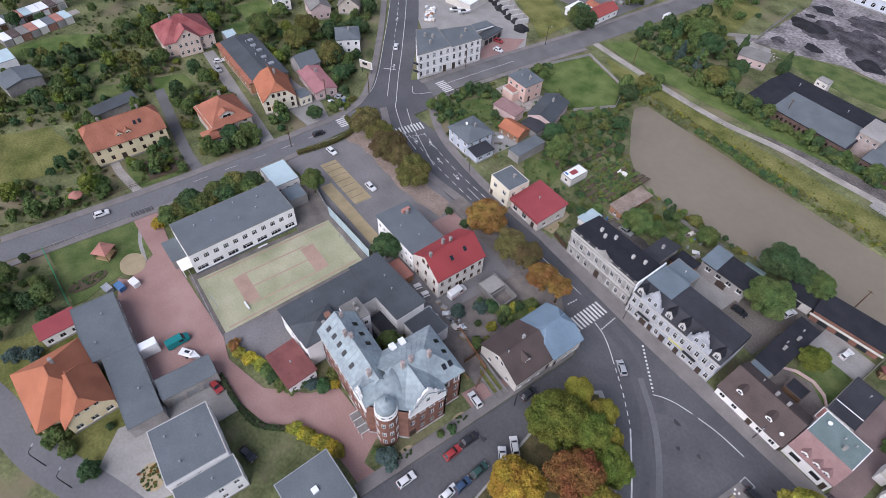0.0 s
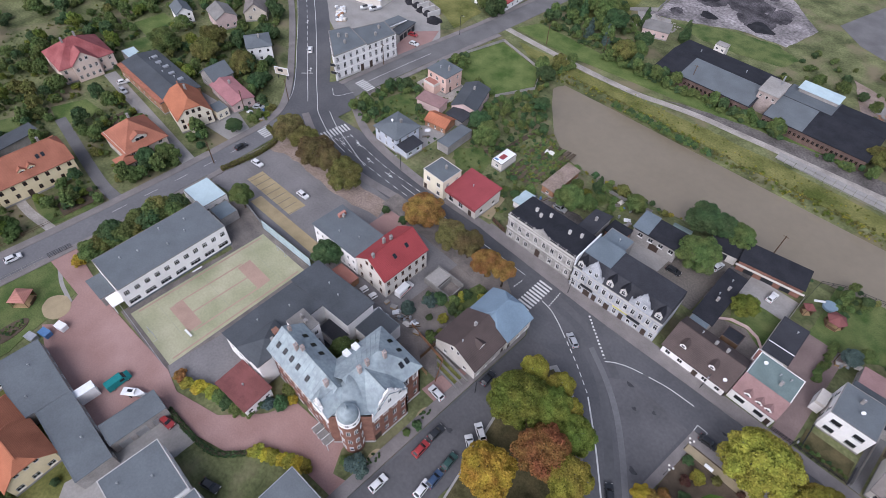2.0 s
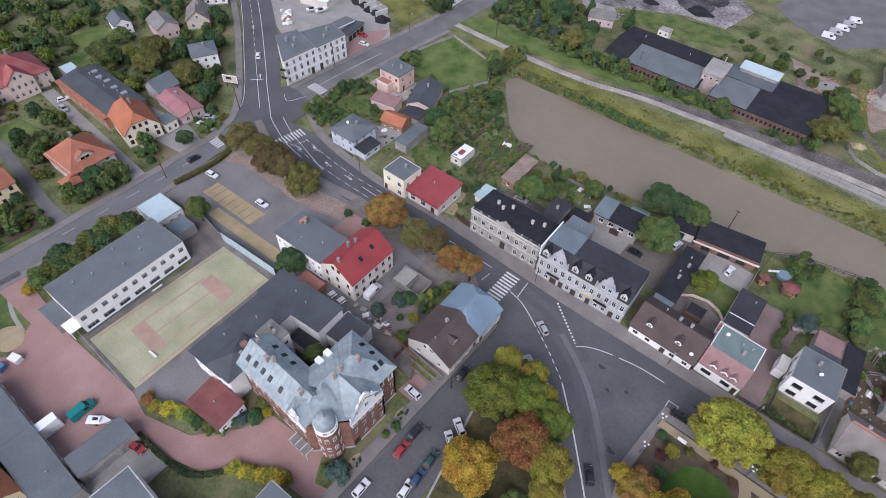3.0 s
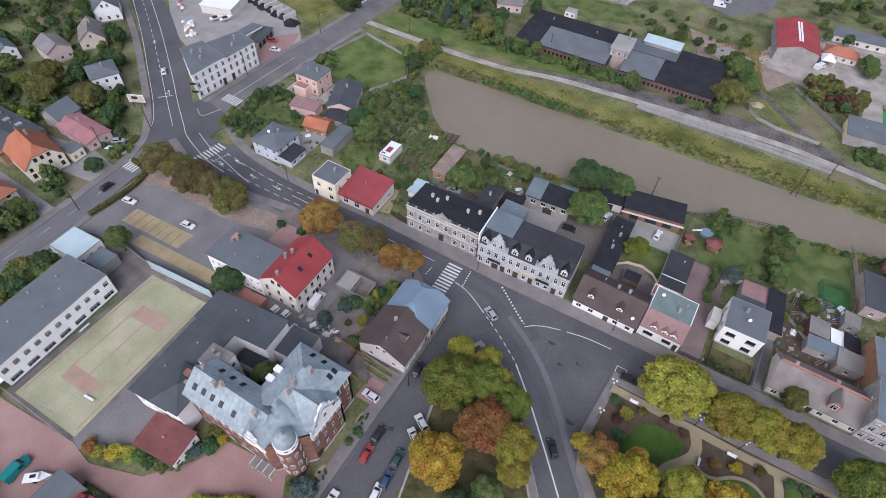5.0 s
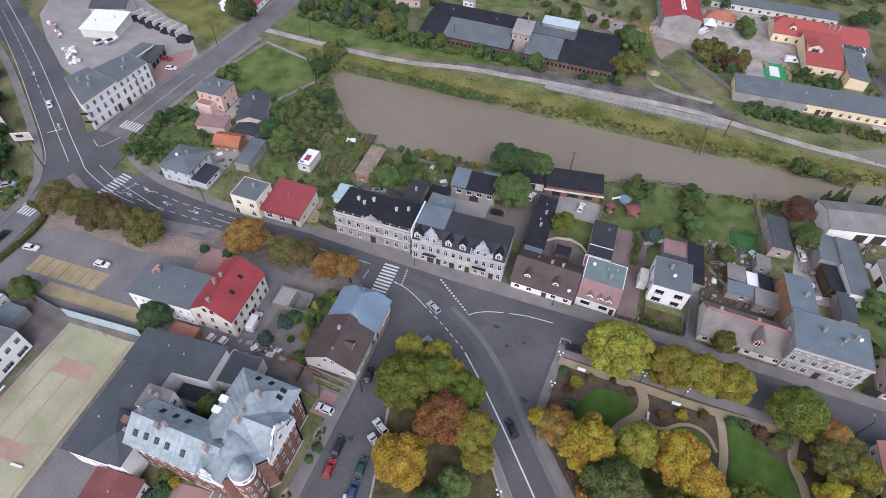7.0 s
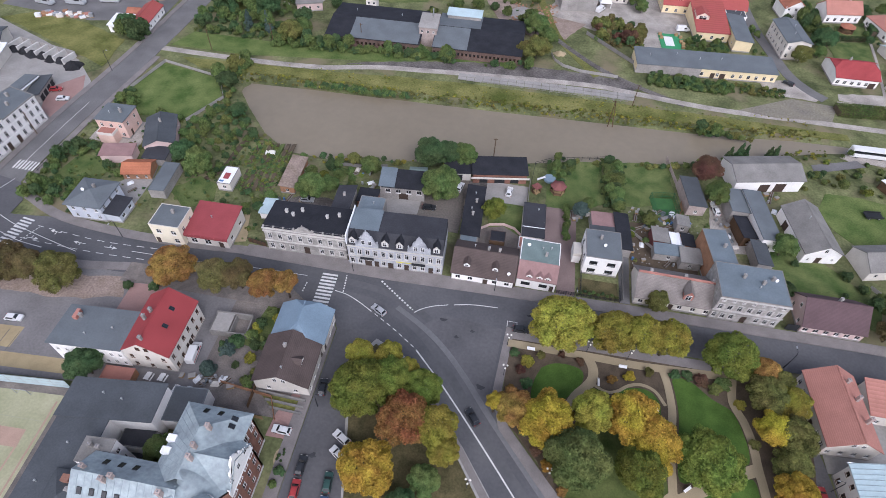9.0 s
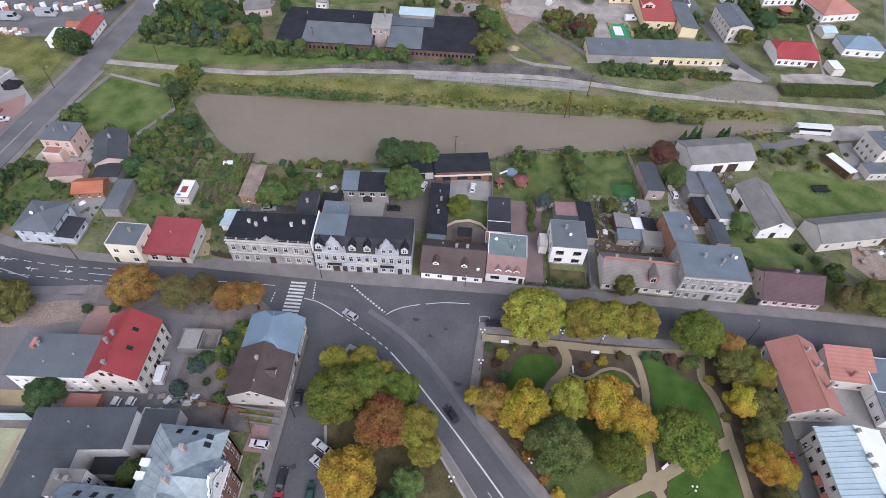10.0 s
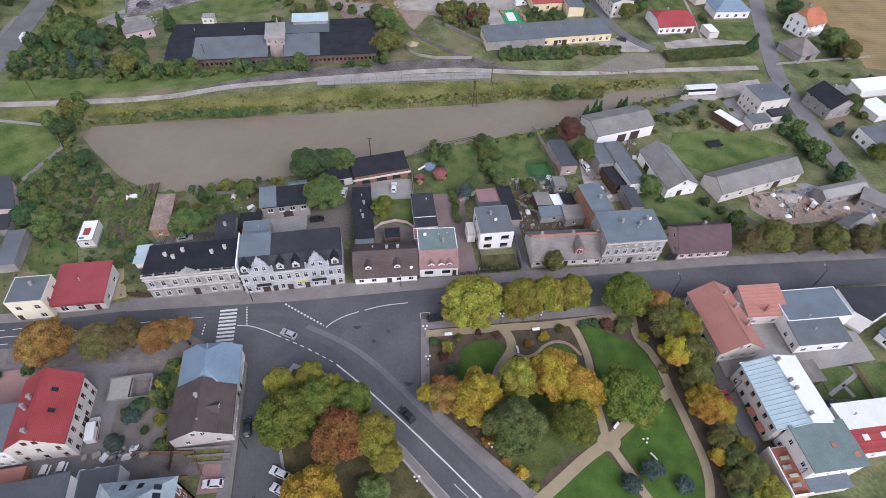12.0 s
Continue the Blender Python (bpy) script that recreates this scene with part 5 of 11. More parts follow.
t = house("orange roofed villa with a glazed front dormer", -154.8, 27.4, 13.6, 12.4, 5.2, "hip", 5.0, "beige", "tile_rust", 3, {"E": W2(3, 1.0, 1.2, 1.4, 2.6), "S": W2(3)}, chimneys=((-2, 1),), over=0.5)
dormer(t, 5.4, -0.5, 6.0, 4.4, 2.4, 3.2, 90, "beige", "tile_rust")
house("low salmon roofed annex of the villa", -148.2, 21.4, 4.5, 5.5, 3.2, "hip", 1.6, "beige", "tile_rust", 3, {"E": [(1, 2, 1.1, 1.3)]}, name="annex", category="house")
t = house("white gabled house with a bright orange tile roof", -158.4, 46.0, 13.0, 10.4, 4.9, "half", 5.0, "ivory", "tile_orange", -9, {"E": [(1.2, 4, 1.0, 1.5), (3.4, 4, 0.9, 1.3)], "S": [(1.0, 4, 1.0, 1.4)]}, {"E": [(0.5, 1.4, 2.4)]}, chimneys=((-2, 1.2),), gable_win=3, frame_mat="frame_brown")
part("porch", bmbox(6.55, -2.6, 0, 8.2, 0.6, 2.6), M["ivory"], t)
bm = bmesh.new()
roof_shape(bm, 3.6, 2.4, 2.6, "hip", 1.0, 0.2)
part("porch_roof", bm, M["tile_rust"], t, at=pose(7.4, -1.0, 0.1, 0, 0, 90))
house("white side wing of the gabled house", -153.4, 53.2, 5, 4, 3.4, "flat", 0, "ivory", "bitumen_light", 4, {"E": [(1.0, 2, 0.9, 1.3)]}, name="annex")
t = house("long workshop with a dark felt roof and brick side", -180.5, 46.8, 30, 13.5, 4.2, "gable", 1.2, "brick_orange", "bitumen_mid", 1, {"S": [(1.2, 8, 1.2, 1.2)]}, vents=((-9, 2), (-4, 3), (1, 1.5), (6, 3)), name="workshop", category="workshop")
for px, py in ((-10, 4), (-6, 3.4), (-2, 4), (3, 3.5), (8, 4)):
    part("roof_light", bmbox(px - 0.7, py - 0.9, 4.7, px + 0.7, py + 0.9, 5.35), M["steel"], t)
part("tile_edge", bmbox(-15.2, -7.2, 4.15, 15.2, -5.6, 4.6), M["tile_rust"], t)
house("low house with a rose red sheet roof", -158.5, 61.0, 15, 7.5, 3.2, "gable", 1.0, "rose", "sheet_rose", -2, {"E": [(1, 2, 1, 1.2)], "S": [(1, 4, 1, 1.2)]}, chimneys=((-3, 1),))
house("grey roofed cottage joined to a rose roofed house", -170.2, 62.2, 7.5, 7.5, 4.0, "gable", 2.8, "grey_wall", "bitumen_light", 5, {"S": [(1, 2, 0.9, 1.1)]}, ridge="y")
t = house("white cube house with a shallow grey roof", -176, 82.2, 9.0, 8.4, 5.8, "hip", 1.2, "white", "bitumen_light", -25, {"E": W2(3, 0.9, 0.9, 1.2, 2.6), "S": W2(3, 0.9, 0.9, 1.2, 2.6)}, chimneys=((0, 0.5),))
t = thing("billboard", "billboard with a faded picture on two posts", "billboard", -157.5, 79.5, 0, 28)
part("panel", bmbox(-2.6, -0.08, 2.0, 2.6, 0.08, 4.8), M["white_paint"], t)
part("poster", bmbox(-2.3, -0.1, 2.2, 2.3, -0.085, 4.6), M["beige"], t)
part("poster_bar", bmbox(-1.4, -0.115, 3.2, 0.6, -0.103, 4.2), M["dark_metal"], t)
for px in (-1.8, 1.8):
    part("post", bmbox(px - 0.09, 0.09, 0, px + 0.09, 0.27, 4.6), M["dark_metal"], t)

# --- the corner block on the northern road
house("row of garages with a white edged felt roof", -153.6, 131.4, 4.2, 11.0, 2.6, "monoW", 0.5, "grey_wall", "bitumen_mid", 14, doors={"E": [(0.14, 2.2, 2.1), (0.38, 2.2, 2.1), (0.62, 2.2, 2.1), (0.86, 2.2, 2.1)]}, doormat="dark_metal", name="garage_row", category="garages", plinth=None)

house("grey roofed white house among trees by the road", -214.6, 113.0, 10.5, 9.0, 5.0, "gable", 3.6, "white", "bitumen_light", -35, {"E": [(1, 3, 1.0, 1.3)], "S": [(1, 3, 1.0, 1.3)]}, chimneys=((1, 0.6),), gable_win=2)
house("old pale house with a weathered brown grey roof", -203.0, 97.6, 11.0, 8.4, 3.6, "gable", 3.4, "beige", "tile_old", -35, {"E": [(1, 2, 1.0, 1.2)], "S": [(1, 3, 1.0, 1.2)]}, chimneys=((-1, 0.6),), gable_win=1)
# --- houses between the main road and the river
t = house("salmon pink cube house with a flat grey roof", -118.0, 119.4, 8.6, 7.8, 6.4, "hip", 0.4, "pink", "bitumen_light", 2, {"E": W2(2, 0.9, 0.9, 1.3, 3.0), "S": W2(3, 0.9, 1.0, 1.3, 3.0)}, {"E": [(0.3, 1.0, 2.2)]}, vents=((1, 1), (-1, -1)), over=0.3, chimneys=((2, 0),))
part("balcony_block", bmbox(-3.4, -6.8, 0, 1.6, -3.92, 3.0), M["pink"], t)
part("railing", bmbox(-3.4, -6.8, 3.0, 1.6, -3.95, 3.8), M["offwhite"], t)
part("deck", bmbox(-3.2, -6.6, 3.8, 1.4, -4.1, 3.82), M["tile_pink"], t)
house("rose walled low house with a dark grey roof", -103.4, 117.4, 8.4, 13.6, 3.8, "gable", 1.6, "rose", "bitumen_mid", 24, {"E": [(1.2, 3, 0.8, 0.9)], "S": [(1.2, 2, 0.9, 1)]}, ridge="y", chimneys=((0.4, 2),))
house("low rose grey annex with a felt roof", -111.6, 107.4, 9.0, 4.6, 2.8, "monoS", 0.4, "rose", "felt_rose", 12, name="annex", category="outbuilding", plinth=None)
house("small outbuilding with an orange tile roof", -102.4, 102.3, 7.6, 5.6, 2.6, "gable", 1.4, "brick_orange", "tile_orange", 12, {"S": [(0.9, 3, 0.7, 0.9)]}, name="outbuilding", category="outbuilding")
house("low dark outbuilding by the pink house", -100.2, 108.6, 6.5, 4.5, 2.6, "monoS", 0.5, "grey_wall", "bitumen", 4, name="outbuilding", category="outbuilding")
t = house("pale blue plastered house with a grey roof", -106.2, 87.6, 9.4, 9.4, 5.4, "hip", 1.3, "blue_wall", "bitumen_light", 2, {"S": W2(3, 0.8, 0.9, 1.3, 2.6), "E": W2(3, 0.8, 0.9, 1.3, 2.6)}, chimneys=((0.8, 1.0),), dishes=((-1, -1, 10),), over=0.5)
house("lean-to with a dark grey roof beside a pale blue house", -99.4, 86.6, 4.2, 6.4, 2.8, "monoE", 0.5, "blue_wall", "bitumen", 2, {"E": [(1, 2, 1.2, 1.0)]}, name="lean_to", category="outbuilding")
house("long garage with a flat grey felt roof", -93.2, 99.8, 4.4, 11.5, 2.9, "flat", 0, "grey_wall", "bitumen_light", 5, parapet="bitumen_light", name="garage", category="garage")
house("cream two storey flat roofed house", -81.2, 82.8, 7.8, 7.2, 7.0, "flat", 0, "ivory", "bitumen_light", 1, {"S": [(0.9, 2, 1.3, 1.5), (4.0, 2, 1.3, 1.4)], "E": W2(2), "W": W2(2)}, {"S": [(0.1, 1.2, 2.2)]}, chimneys=((0.5, 1.0),), parapet="offwhite")
t = house("low shop with a big red sheet roof", -71.6, 85.6, 11.0, 10.2, 4.0, "monoS", 1.2, "offwhite", "sheet_red", 1, {"S": [(0.8, 3, 1.6, 1.8)], "E": [(1.2, 2, 1.2, 1.2)]}, {"S": [(0.82, 1.3, 2.3)]}, vents=((-0.5, 0.5),), name="shop", category="shop")
part("red_fascia", bmbox(-5.8, -5.6, 3.3, 5.8, -5.48, 4.05), M["sheet_red"], t)
hut = house("white garden hut with a flat white roof", -76.3, 104.0, 3.8, 7.0, 2.8, "flat", 0, "offwhite", "metal_white", 2, {"S": [(1, 1, 1.0, 1)]}, name="garden_hut", category="hut")
part("roof_panel", bmbox(-0.9, -1.6, 2.88, 0.7, 0.8, 2.95), M["sheet_red"], hut, "dull red panel lying on the roof")
part("roof_panel", bmbox(-1.5, -2.9, 2.88, -0.3, -2.2, 2.93), M["blue_paint"], hut, "blue sheet lying on the roof")
house("long crumbling brick shed with a pale roof", -59.0, 109.4, 4.0, 12.6, 2.6, "monoE", 0.3, "brick_orange", "rubble_earth", 2, {"S": [(0.8, 1, 0.9, 0.9)]}, name="shed", category="shed")
house("small kiosk with a white sheet roof", -60.9, 95.0, 3.0, 5.2, 2.4, "monoW", 0.3, "white", "metal_blue", 1, name="kiosk", category="hut")

# --- the terrace
t = house("old grey white stucco terrace house with ornate windows", -46.2, 88.0, 20.6, 10.0, 7.8, "monoN", 1.0, "terrace", "slate", 2.0, {"S": [(1.0, 8, 1.0, 1.6), (4.7, 8, 1.0, 1.7)]}, {"S": [(0.5, 1.5, 2.8)]}, surround="terrace_trim", stack="terrace_trim",
          chimneys=((-6, 1.0), (-4, 0.0), (-2.2, 2), (4.6, 0.6), (7.4, 1.8)), over=0.1, name="terrace_house", category="terrace house")
bands(t, 20.6, 10.0, (3.8, 7.2, 8.2), "terrace_trim", "S", 0.22, 0.35)
for k in range(9):
    part("parapet_post", bmbox(-10.2 + k * 2.5, -5.12, 8.55, -9.8 + k * 2.5, -4.7, 9.2), M["terrace"], t)
part("parapet_wall", bmbox(-10.3, -5.0, 8.5, 10.3, -4.72, 8.95), M["terrace"], t)
scroll_gable(t, pose(0, -5.15, 8.5), 5.0, 1.8, "terrace", 0)
t = house("grey white terrace house with scrolled gables and dormers", -23.2, 87.8, 23.6, 10.4, 7.6, "flat", 0, "terrace_blue", "slate", 2.4, {"S": [(0.9, 12, 0.95, 1.7), (4.4, 12, 0.95, 1.8)]},
          {"S": [(0.21, 1.8, 2.6), (0.3, 1.2, 2.4), (0.45, 1.4, 2.4), (0.62, 1.2, 2.4), (0.88, 1.2, 2.4)]}, surround="terrace_trim", vents=((-2, 1.0), (2.0, 1.8), (5.5, 3)), over=0.1, name="terrace_house", category="terrace house", dishes=((9.6, 2.6, 20),))
bands(t, 23.6, 10.4, (3.6, 7.2), "terrace_trim", "S", 0.2, 0.32)
bm = bmesh.new()
v = box(bm, -11.8, -5.2, 7.75, 11.8, 4.9, 7.8)
v[4].co, v[5].co = (-11.7, -2.6, 10.6), (11.7, -2.6, 10.6)
v[6].co, v[7].co = (11.7, 4.8, 10.2), (-11.7, 4.8, 10.2)
part("mansard_roof", bm, M["bitumen"], t)
part("grey_roof_field", bmbox(-11.6, -2.4, 10.55, -4.4, 4.7, 10.66), M["blue_roof"], t)
part("roof_edge", bmbox(-12.0, -5.3, 7.8, -11.7, 5.1, 11.0), M["metal_white"], t)
for gx in (-6.8, 6.0):
    scroll_gable(t, pose(gx, -5.3, 7.7), 5.6, 5.2, "terrace_blue", 2, 0.8)
for dx in (-10.4, -2.4, 1.2, 10.2):
    dormer(t, dx, -4.9, 8.0, 1.7, 2.6, 2.6, 0, "terrace_trim", "slate")
for bx in (-6.8, 6.0):
    b = part("balcony", bmbox(bx - 1.7, -6.3, 3.7, bx + 1.7, -5.22, 3.9), M["greywhite"], t)
    part("railing", bmbox(bx - 1.7, -6.3, 3.9, bx + 1.7, -6.24, 4.8), M["dark_metal"], b)
part("shop_sign", bmbox(0.2, -5.34, 3.2, 4.4, -5.23, 3.75), M["yellow_paint"], t, "plain yellow shop sign")
house("blue grey flat roofed rear wing of the terrace", -32.5, 96.4, 6.6, 7.0, 7.0, "flat", 0, "grey_wall", "blue_roof", 2, parapet="asbestos", name="rear_wing", category="outbuilding", vents=((0.5, 1),))
house("dark roofed back building behind the terrace", -40.8, 98.2, 4.6, 11.5, 5.0, "monoW", 1.0, "grey_wall", "bitumen", 2, {"W": [(1, 3, 0.9, 1.1)]}, name="rear_wing", category="outbuilding", chimneys=((0, 2),))
house("small dark roofed store behind the terrace", -35.4, 103.4, 5.0, 5.0, 3.6, "monoN", 0.4, "brick", "slate", 2, name="store", category="outbuilding")
house("two tone flat roofed workshop with a white edge", -26.7, 110.6, 11.6, 6.4, 4.4, "monoS", 0.7, "grey_wall", "slate", 4.5, {"S": [(2.4, 4, 1.4, 1.2)]}, doors={"S": [(0.5, 2.6, 2.4)]}, name="workshop", category="workshop")
house("pale grey half of a flat roofed workshop", -31.4, 110.4, 3.8, 6.5, 4.6, "monoS", 0.7, "grey_wall", "blue_roof", 4.5, name="workshop", category="workshop")
house("small green tarred shed by the river", -24.2, 117.2, 4.5, 3.2, 2.4, "gable", 0.7, "wood", "green_roof", 8, name="shed", category="shed")

# --- low houses east of the terrace
t = house("low white house with a long brown tile roof", -1.0, 87.6, 15.2, 10.4, 3.2, "gable", 3.4, "white", "tile_brown", -0.5, {"S": [(0.9, 5, 1.2, 1.2)]}, {"S": [(0.55, 1.2, 2.1)]}, over=0.4, chimneys=((0.5, 0.8), (3.2, 0.9)), vents=((-3, 2),), dishes=((6.2, -4.4, 10),))
for dx in (-4.2, 2.8):
    dormer(t, dx, -3.9, 4.4, 1.5, 1.4, 2.2, 0, "white", "tile_brown")
house("square dark flat roof over the patio", 1.2, 96.8, 4.0, 3.6, 2.6, "flat", 0, "wood", "slate", 0, parapet="tile_brown", name="patio_roof", category="shelter")
t = house("white house with steep rose front roof and green felt roof", 12.2, 90.4, 9.6, 7.4, 6.3, "flat", 0, "white", "green_roof", -1, {"E": W2(2)}, vents=((0.5, 1), (2.6, 1.4)), dishes=((-3, 1, 10),), chimneys=((1.5, -1.0),), parapet="white")
part("front_wall", wall_mesh(9.6, 3.6, 0.3, [(1.2, 3.4, 1.0, 2.3), (5.6, 7.6, 1.0, 2.3), (8.2, 9.2, 0.0, 2.2)]), M["white"], t, at=pose(-4.8, -6.9, 0))
for u, w in ((2.3, 2.2), (6.6, 2.0)):
    fr = part("window", frame_mesh(w, 1.3, 3), M["dark_metal"], t, at=pose(-4.8 + u, -6.9, 1.0))
    part("pane", bmbox(-w / 2 + 0.07, 0.11, 0.07, w / 2 - 0.07, 0.13, 1.23), M["glass"], fr)
part("door", bmbox(3.4, -6.78, 0.02, 4.4, -6.7, 2.2), M["door"], t)
for sx in (-4.8, 4.5):
    part("side_wall", bmbox(sx, -6.6, 0, sx + 0.3, -3.7, 3.6), M["white"], t)
bm = bmesh.new()
v = [bm.verts.new(p) for p in ((-4.9, -7.1, 3.5), (4.9, -7.1, 3.5), (4.9, -3.6, 6.6), (-4.9, -3.6, 6.6), (-4.9, -7.1, 3.3), (4.9, -7.1, 3.3), (4.9, -3.6, 3.3), (-4.9, -3.6, 3.3))]
for f in ((0, 1, 2, 3), (4, 5, 1, 0), (5, 6, 2, 1), (7, 4, 0, 3)):
    bm.faces.new([v[k] for k in f])
part("mansard", bm, M["felt_rose"], t)
for dx in (-1.9, 0.6, 2.6):
    dormer(t, dx, -6.6, 3.4, 1.6, 1.7, 2.0, 0, "white", "felt_rose")
FOOT.append((12.2, 85, 9.6, 4, 0))
house("long dark felt roofed shed with a pale end", -6.3, 104.4, 4.6, 18.5, 3.0, "monoE", 0.4, "grey_wall", "slate", 1.5, {"E": [(1, 4, 0.9, 1.0)]}, chimneys=((0, -2), (0.5, 3)), vents=((0, 6), (-0.5, 0)), name="shed", category="shed")
house("pale flat roofed end of a shed", -6.2, 94.2, 4.4, 3.0, 3.1, "flat", 0, "grey_wall", "blue_roof", 1, parapet="asbestos", name="shed", category="shed")
t = house("dark felt roofed garage between two drives", 10.2, 104.2, 6.0, 12.6, 3.0, "flat", 0, "offwhite", "bitumen", 1, {"E": [(1, 3, 1, 0.9)]}, parapet="bitumen", name="garage", category="garage", vents=((1.0, 3.6),))
part("gutter", bmbox(-3, -2.9, 3.05, 3, -2.75, 3.2), M["metal_white"], t)
house("red brick yard store", 9.6, 95.8, 5.6, 3.6, 2.8, "flat", 0, "rose", "tile_pink", 0, parapet="white", name="store", category="outbuilding")
t = house("white cube house with a flat grey roof", 27.7, 95.8, 8.8, 9.4, 6.6, "flat", 0, "white", "bitumen_light", 1, {"S": [(1.0, 2, 2.0, 1.3), (3.9, 2, 2.0, 1.3)], "W": W2(2)}, chimneys=((-0.6, 1.8),), dishes=((0.2, -1.0, 15),), parapet="asbestos", bars=2, frame_mat="dark_metal")
part("porch_stair", bmbox(-6.9, -1.6, 0, -4.82, 2.4, 2.6), M["white"], t)
part("railing", bmbox(-6.9, -1.6, 2.6, -4.84, 2.4, 3.5), M["offwhite"], t)
house("flat roofed garage with a faded rose roof", 28.6, 108.0, 6.2, 5.8, 3.0, "flat", 0, "grey_wall", "felt_rose", 3, parapet="felt_rose", name="garage", category="garage")
house("low link with a dark felt roof", 28.5, 102.9, 6.2, 4.2, 3.0, "monoS", 0.3, "grey_wall", "bitumen_mid", 2, name="link", category="outbuilding", plinth=None)
house("black felt roofed lean-to", 33.7, 104.8, 3.4, 12.6, 3.0, "monoE", 0.4, "grey_wall", "slate", 4, name="lean_to", category="outbuilding")
t = house("low old house with a lichen grey tile roof", 45.4, 88.6, 18.6, 9.6, 3.1, "gable", 3.6, "offwhite", "tile_old", -1, {"S": [(0.9, 6, 1.1, 1.2)]}, {"S": [(0.47, 1.2, 2.2)]}, chimneys=((-6.5, 0.6), (1.6, 0.6), (8, 0.4)))
dormer(t, 2.6, -4.0, 3.6, 2.2, 3.4, 3.6, 0, "tile_pink", "tile_old")
part("ridge_tiles", bmbox(-9.4, -0.3, 6.86, 9.4, 0.3, 7.1), M["tile_pink"], t)
t = house("grey rendered two storey house with a flat blue grey roof", 61.6, 88.6, 15.6, 10.6, 8.8, "flat", 0, "terrace", "blue_roof", 0, {"S": [(0.9, 8, 1.0, 1.6), (4.2, 7, 1.0, 1.7), (7.3, 7, 0.6, 0.6)]}, {"S": [(0.5, 1.4, 2.5)]}, surround="greywhite", chimneys=((-1.8, 1.4), (2.4, 0.2), (4.8, 1.8)), vents=((1.4, -1.2),), dishes=((5.4, 1.2, 10),), parapet="asbestos")
bands(t, 15.6, 10.6, (3.7, 8.2), "greywhite", "S", 0.2, 0.32)
house("brick rear wing with a flat blue grey roof", 56.6, 100.4, 6.0, 12.0, 7.2, "flat", 0, "brick_orange", "blue_roof", 7, parapet="asbestos", name="rear_wing", category="outbuilding", chimneys=((1, 0),))
t = house("low house with a steep maroon tile roof", 81.8, 88.2, 14.0, 9.8, 3.0, "gable", 4.4, "rose", "tile_maroon", 0, {"S": [(0.8, 6, 1.2, 1.2)], "W": [(1, 2, 0.9, 1.2)]}, chimneys=((0.6, 0.8),), gable_win=1)
part("gate", bmbox(-10.0, -4.7, 0, -7.2, -4.55, 2.2), M["dark_metal"], t)
for label, x, y, sx, sy, h, cov, wal, a in (
        ("red walled shed with a felt roof", 43.7, 105.9, 4.3, 4.8, 2.6, "asbestos", "felt_red", 3), ("shed with white corrugated sheets", 47.6, 105.2, 2.6, 4.2, 2.4, "metal_white", "wood", 6),
        ("low black felt roofed shed", 50.8, 105.5, 3.2, 4.0, 2.5, "slate", "brick", 3), ("shed with a pale sheet roof", 50.8, 99.8, 5.2, 4.6, 2.8, "asbestos", "grey_wall", 2), ("long low shed with a grey roof", 45.6, 101.0, 7.6, 3.2, 2.5, "blue_roof", "grey_wall", 2),
        ("small grey shed with a sheet roof", 50.3, 112.6, 3.4, 3.8, 2.4, "asbestos", "grey_wall", 2), ("lean-to store with a dark roof", 69.2, 104.4, 3.8, 8.2, 3.0, "bitumen_mid", "grey_wall", 4), ("black roofed cart shed", 66.6, 113.0, 3.8, 7.8, 3.0, "slate", "wood", 12),
        ("long barn with a grey sheet roof", 71.2, 117.6, 5.0, 18.6, 4.2, "bitumen_light", "white", 7), ("barn wing with a weathered roof", 65.6, 122.2, 5.0, 9.0, 4.0, "bitumen_light", "grey_wall", 5),
        ("long greenhouse shed with a ribbed dark roof", 54.0, 124.0, 5.0, 11.8, 3.4, "bitumen_mid", "rosy_grey", 7)):
    house(label, x, y, sx, sy, h, "monoE" if sy > sx else "monoS", 0.5, wal, cov, a, {"S": [(0.9, 1, 0.9, 1.0)]}, name="shed", category="shed", plinth=None, over=0.2)
t = house("white barn with a grey roof and two dark doors", 75.6, 137.6, 20.4, 10.6, 4.4, "gable", 1.8, "white", "asbestos", 13, doors={"S": [(0.45, 3.2, 3.0), (0.68, 3.4, 3.2)]}, name="barn", category="barn", plinth=None)
t = house("white barn with dark doors and a grey roof", 84.0, 115.2, 9.6, 17.0, 3.8, "gable", 2.7, "white", "asbestos", 8, {"S": [(1.0, 3, 0.6, 0.8)]}, {"W": [(0.3, 2.4, 2.6), (0.62, 2.4, 2.6)], "S": [(0.45, 1.6, 2.2)]}, ridge="y", name="barn", category="barn", plinth=None, vents=((-1, 2),), gable_win=1)
house("long white walled barn with a sagging grey roof", 108.6, 110.4, 29, 8.4, 3.8, "gable", 2.4, "offwhite", "asbestos", 13.5, {"S": [(1.2, 6, 1.0, 1.2)]}, {"S": [(0.7, 2.6, 2.8)]}, name="barn", category="barn", plinth=None)
house("roofless looking stone ruin with a pale ragged roof", 132.6, 102.6, 15, 4.4, 3.0, "gable", 1.0, "grey_wall", "concrete", 9, {"S": [(0.8, 4, 1.2, 1.4)]}, name="ruin", category="ruin", plinth=None)
house("grey ruin with empty windows", 140.2, 97.4, 8.0, 4.6, 3.0, "monoS", 0.8, "grey_wall", "asbestos", -42, {"S": [(0.9, 3, 0.9, 1.2)], "E": [(0.9, 2, 0.9, 1.2)]}, name="ruin", category="ruin", plinth=None)
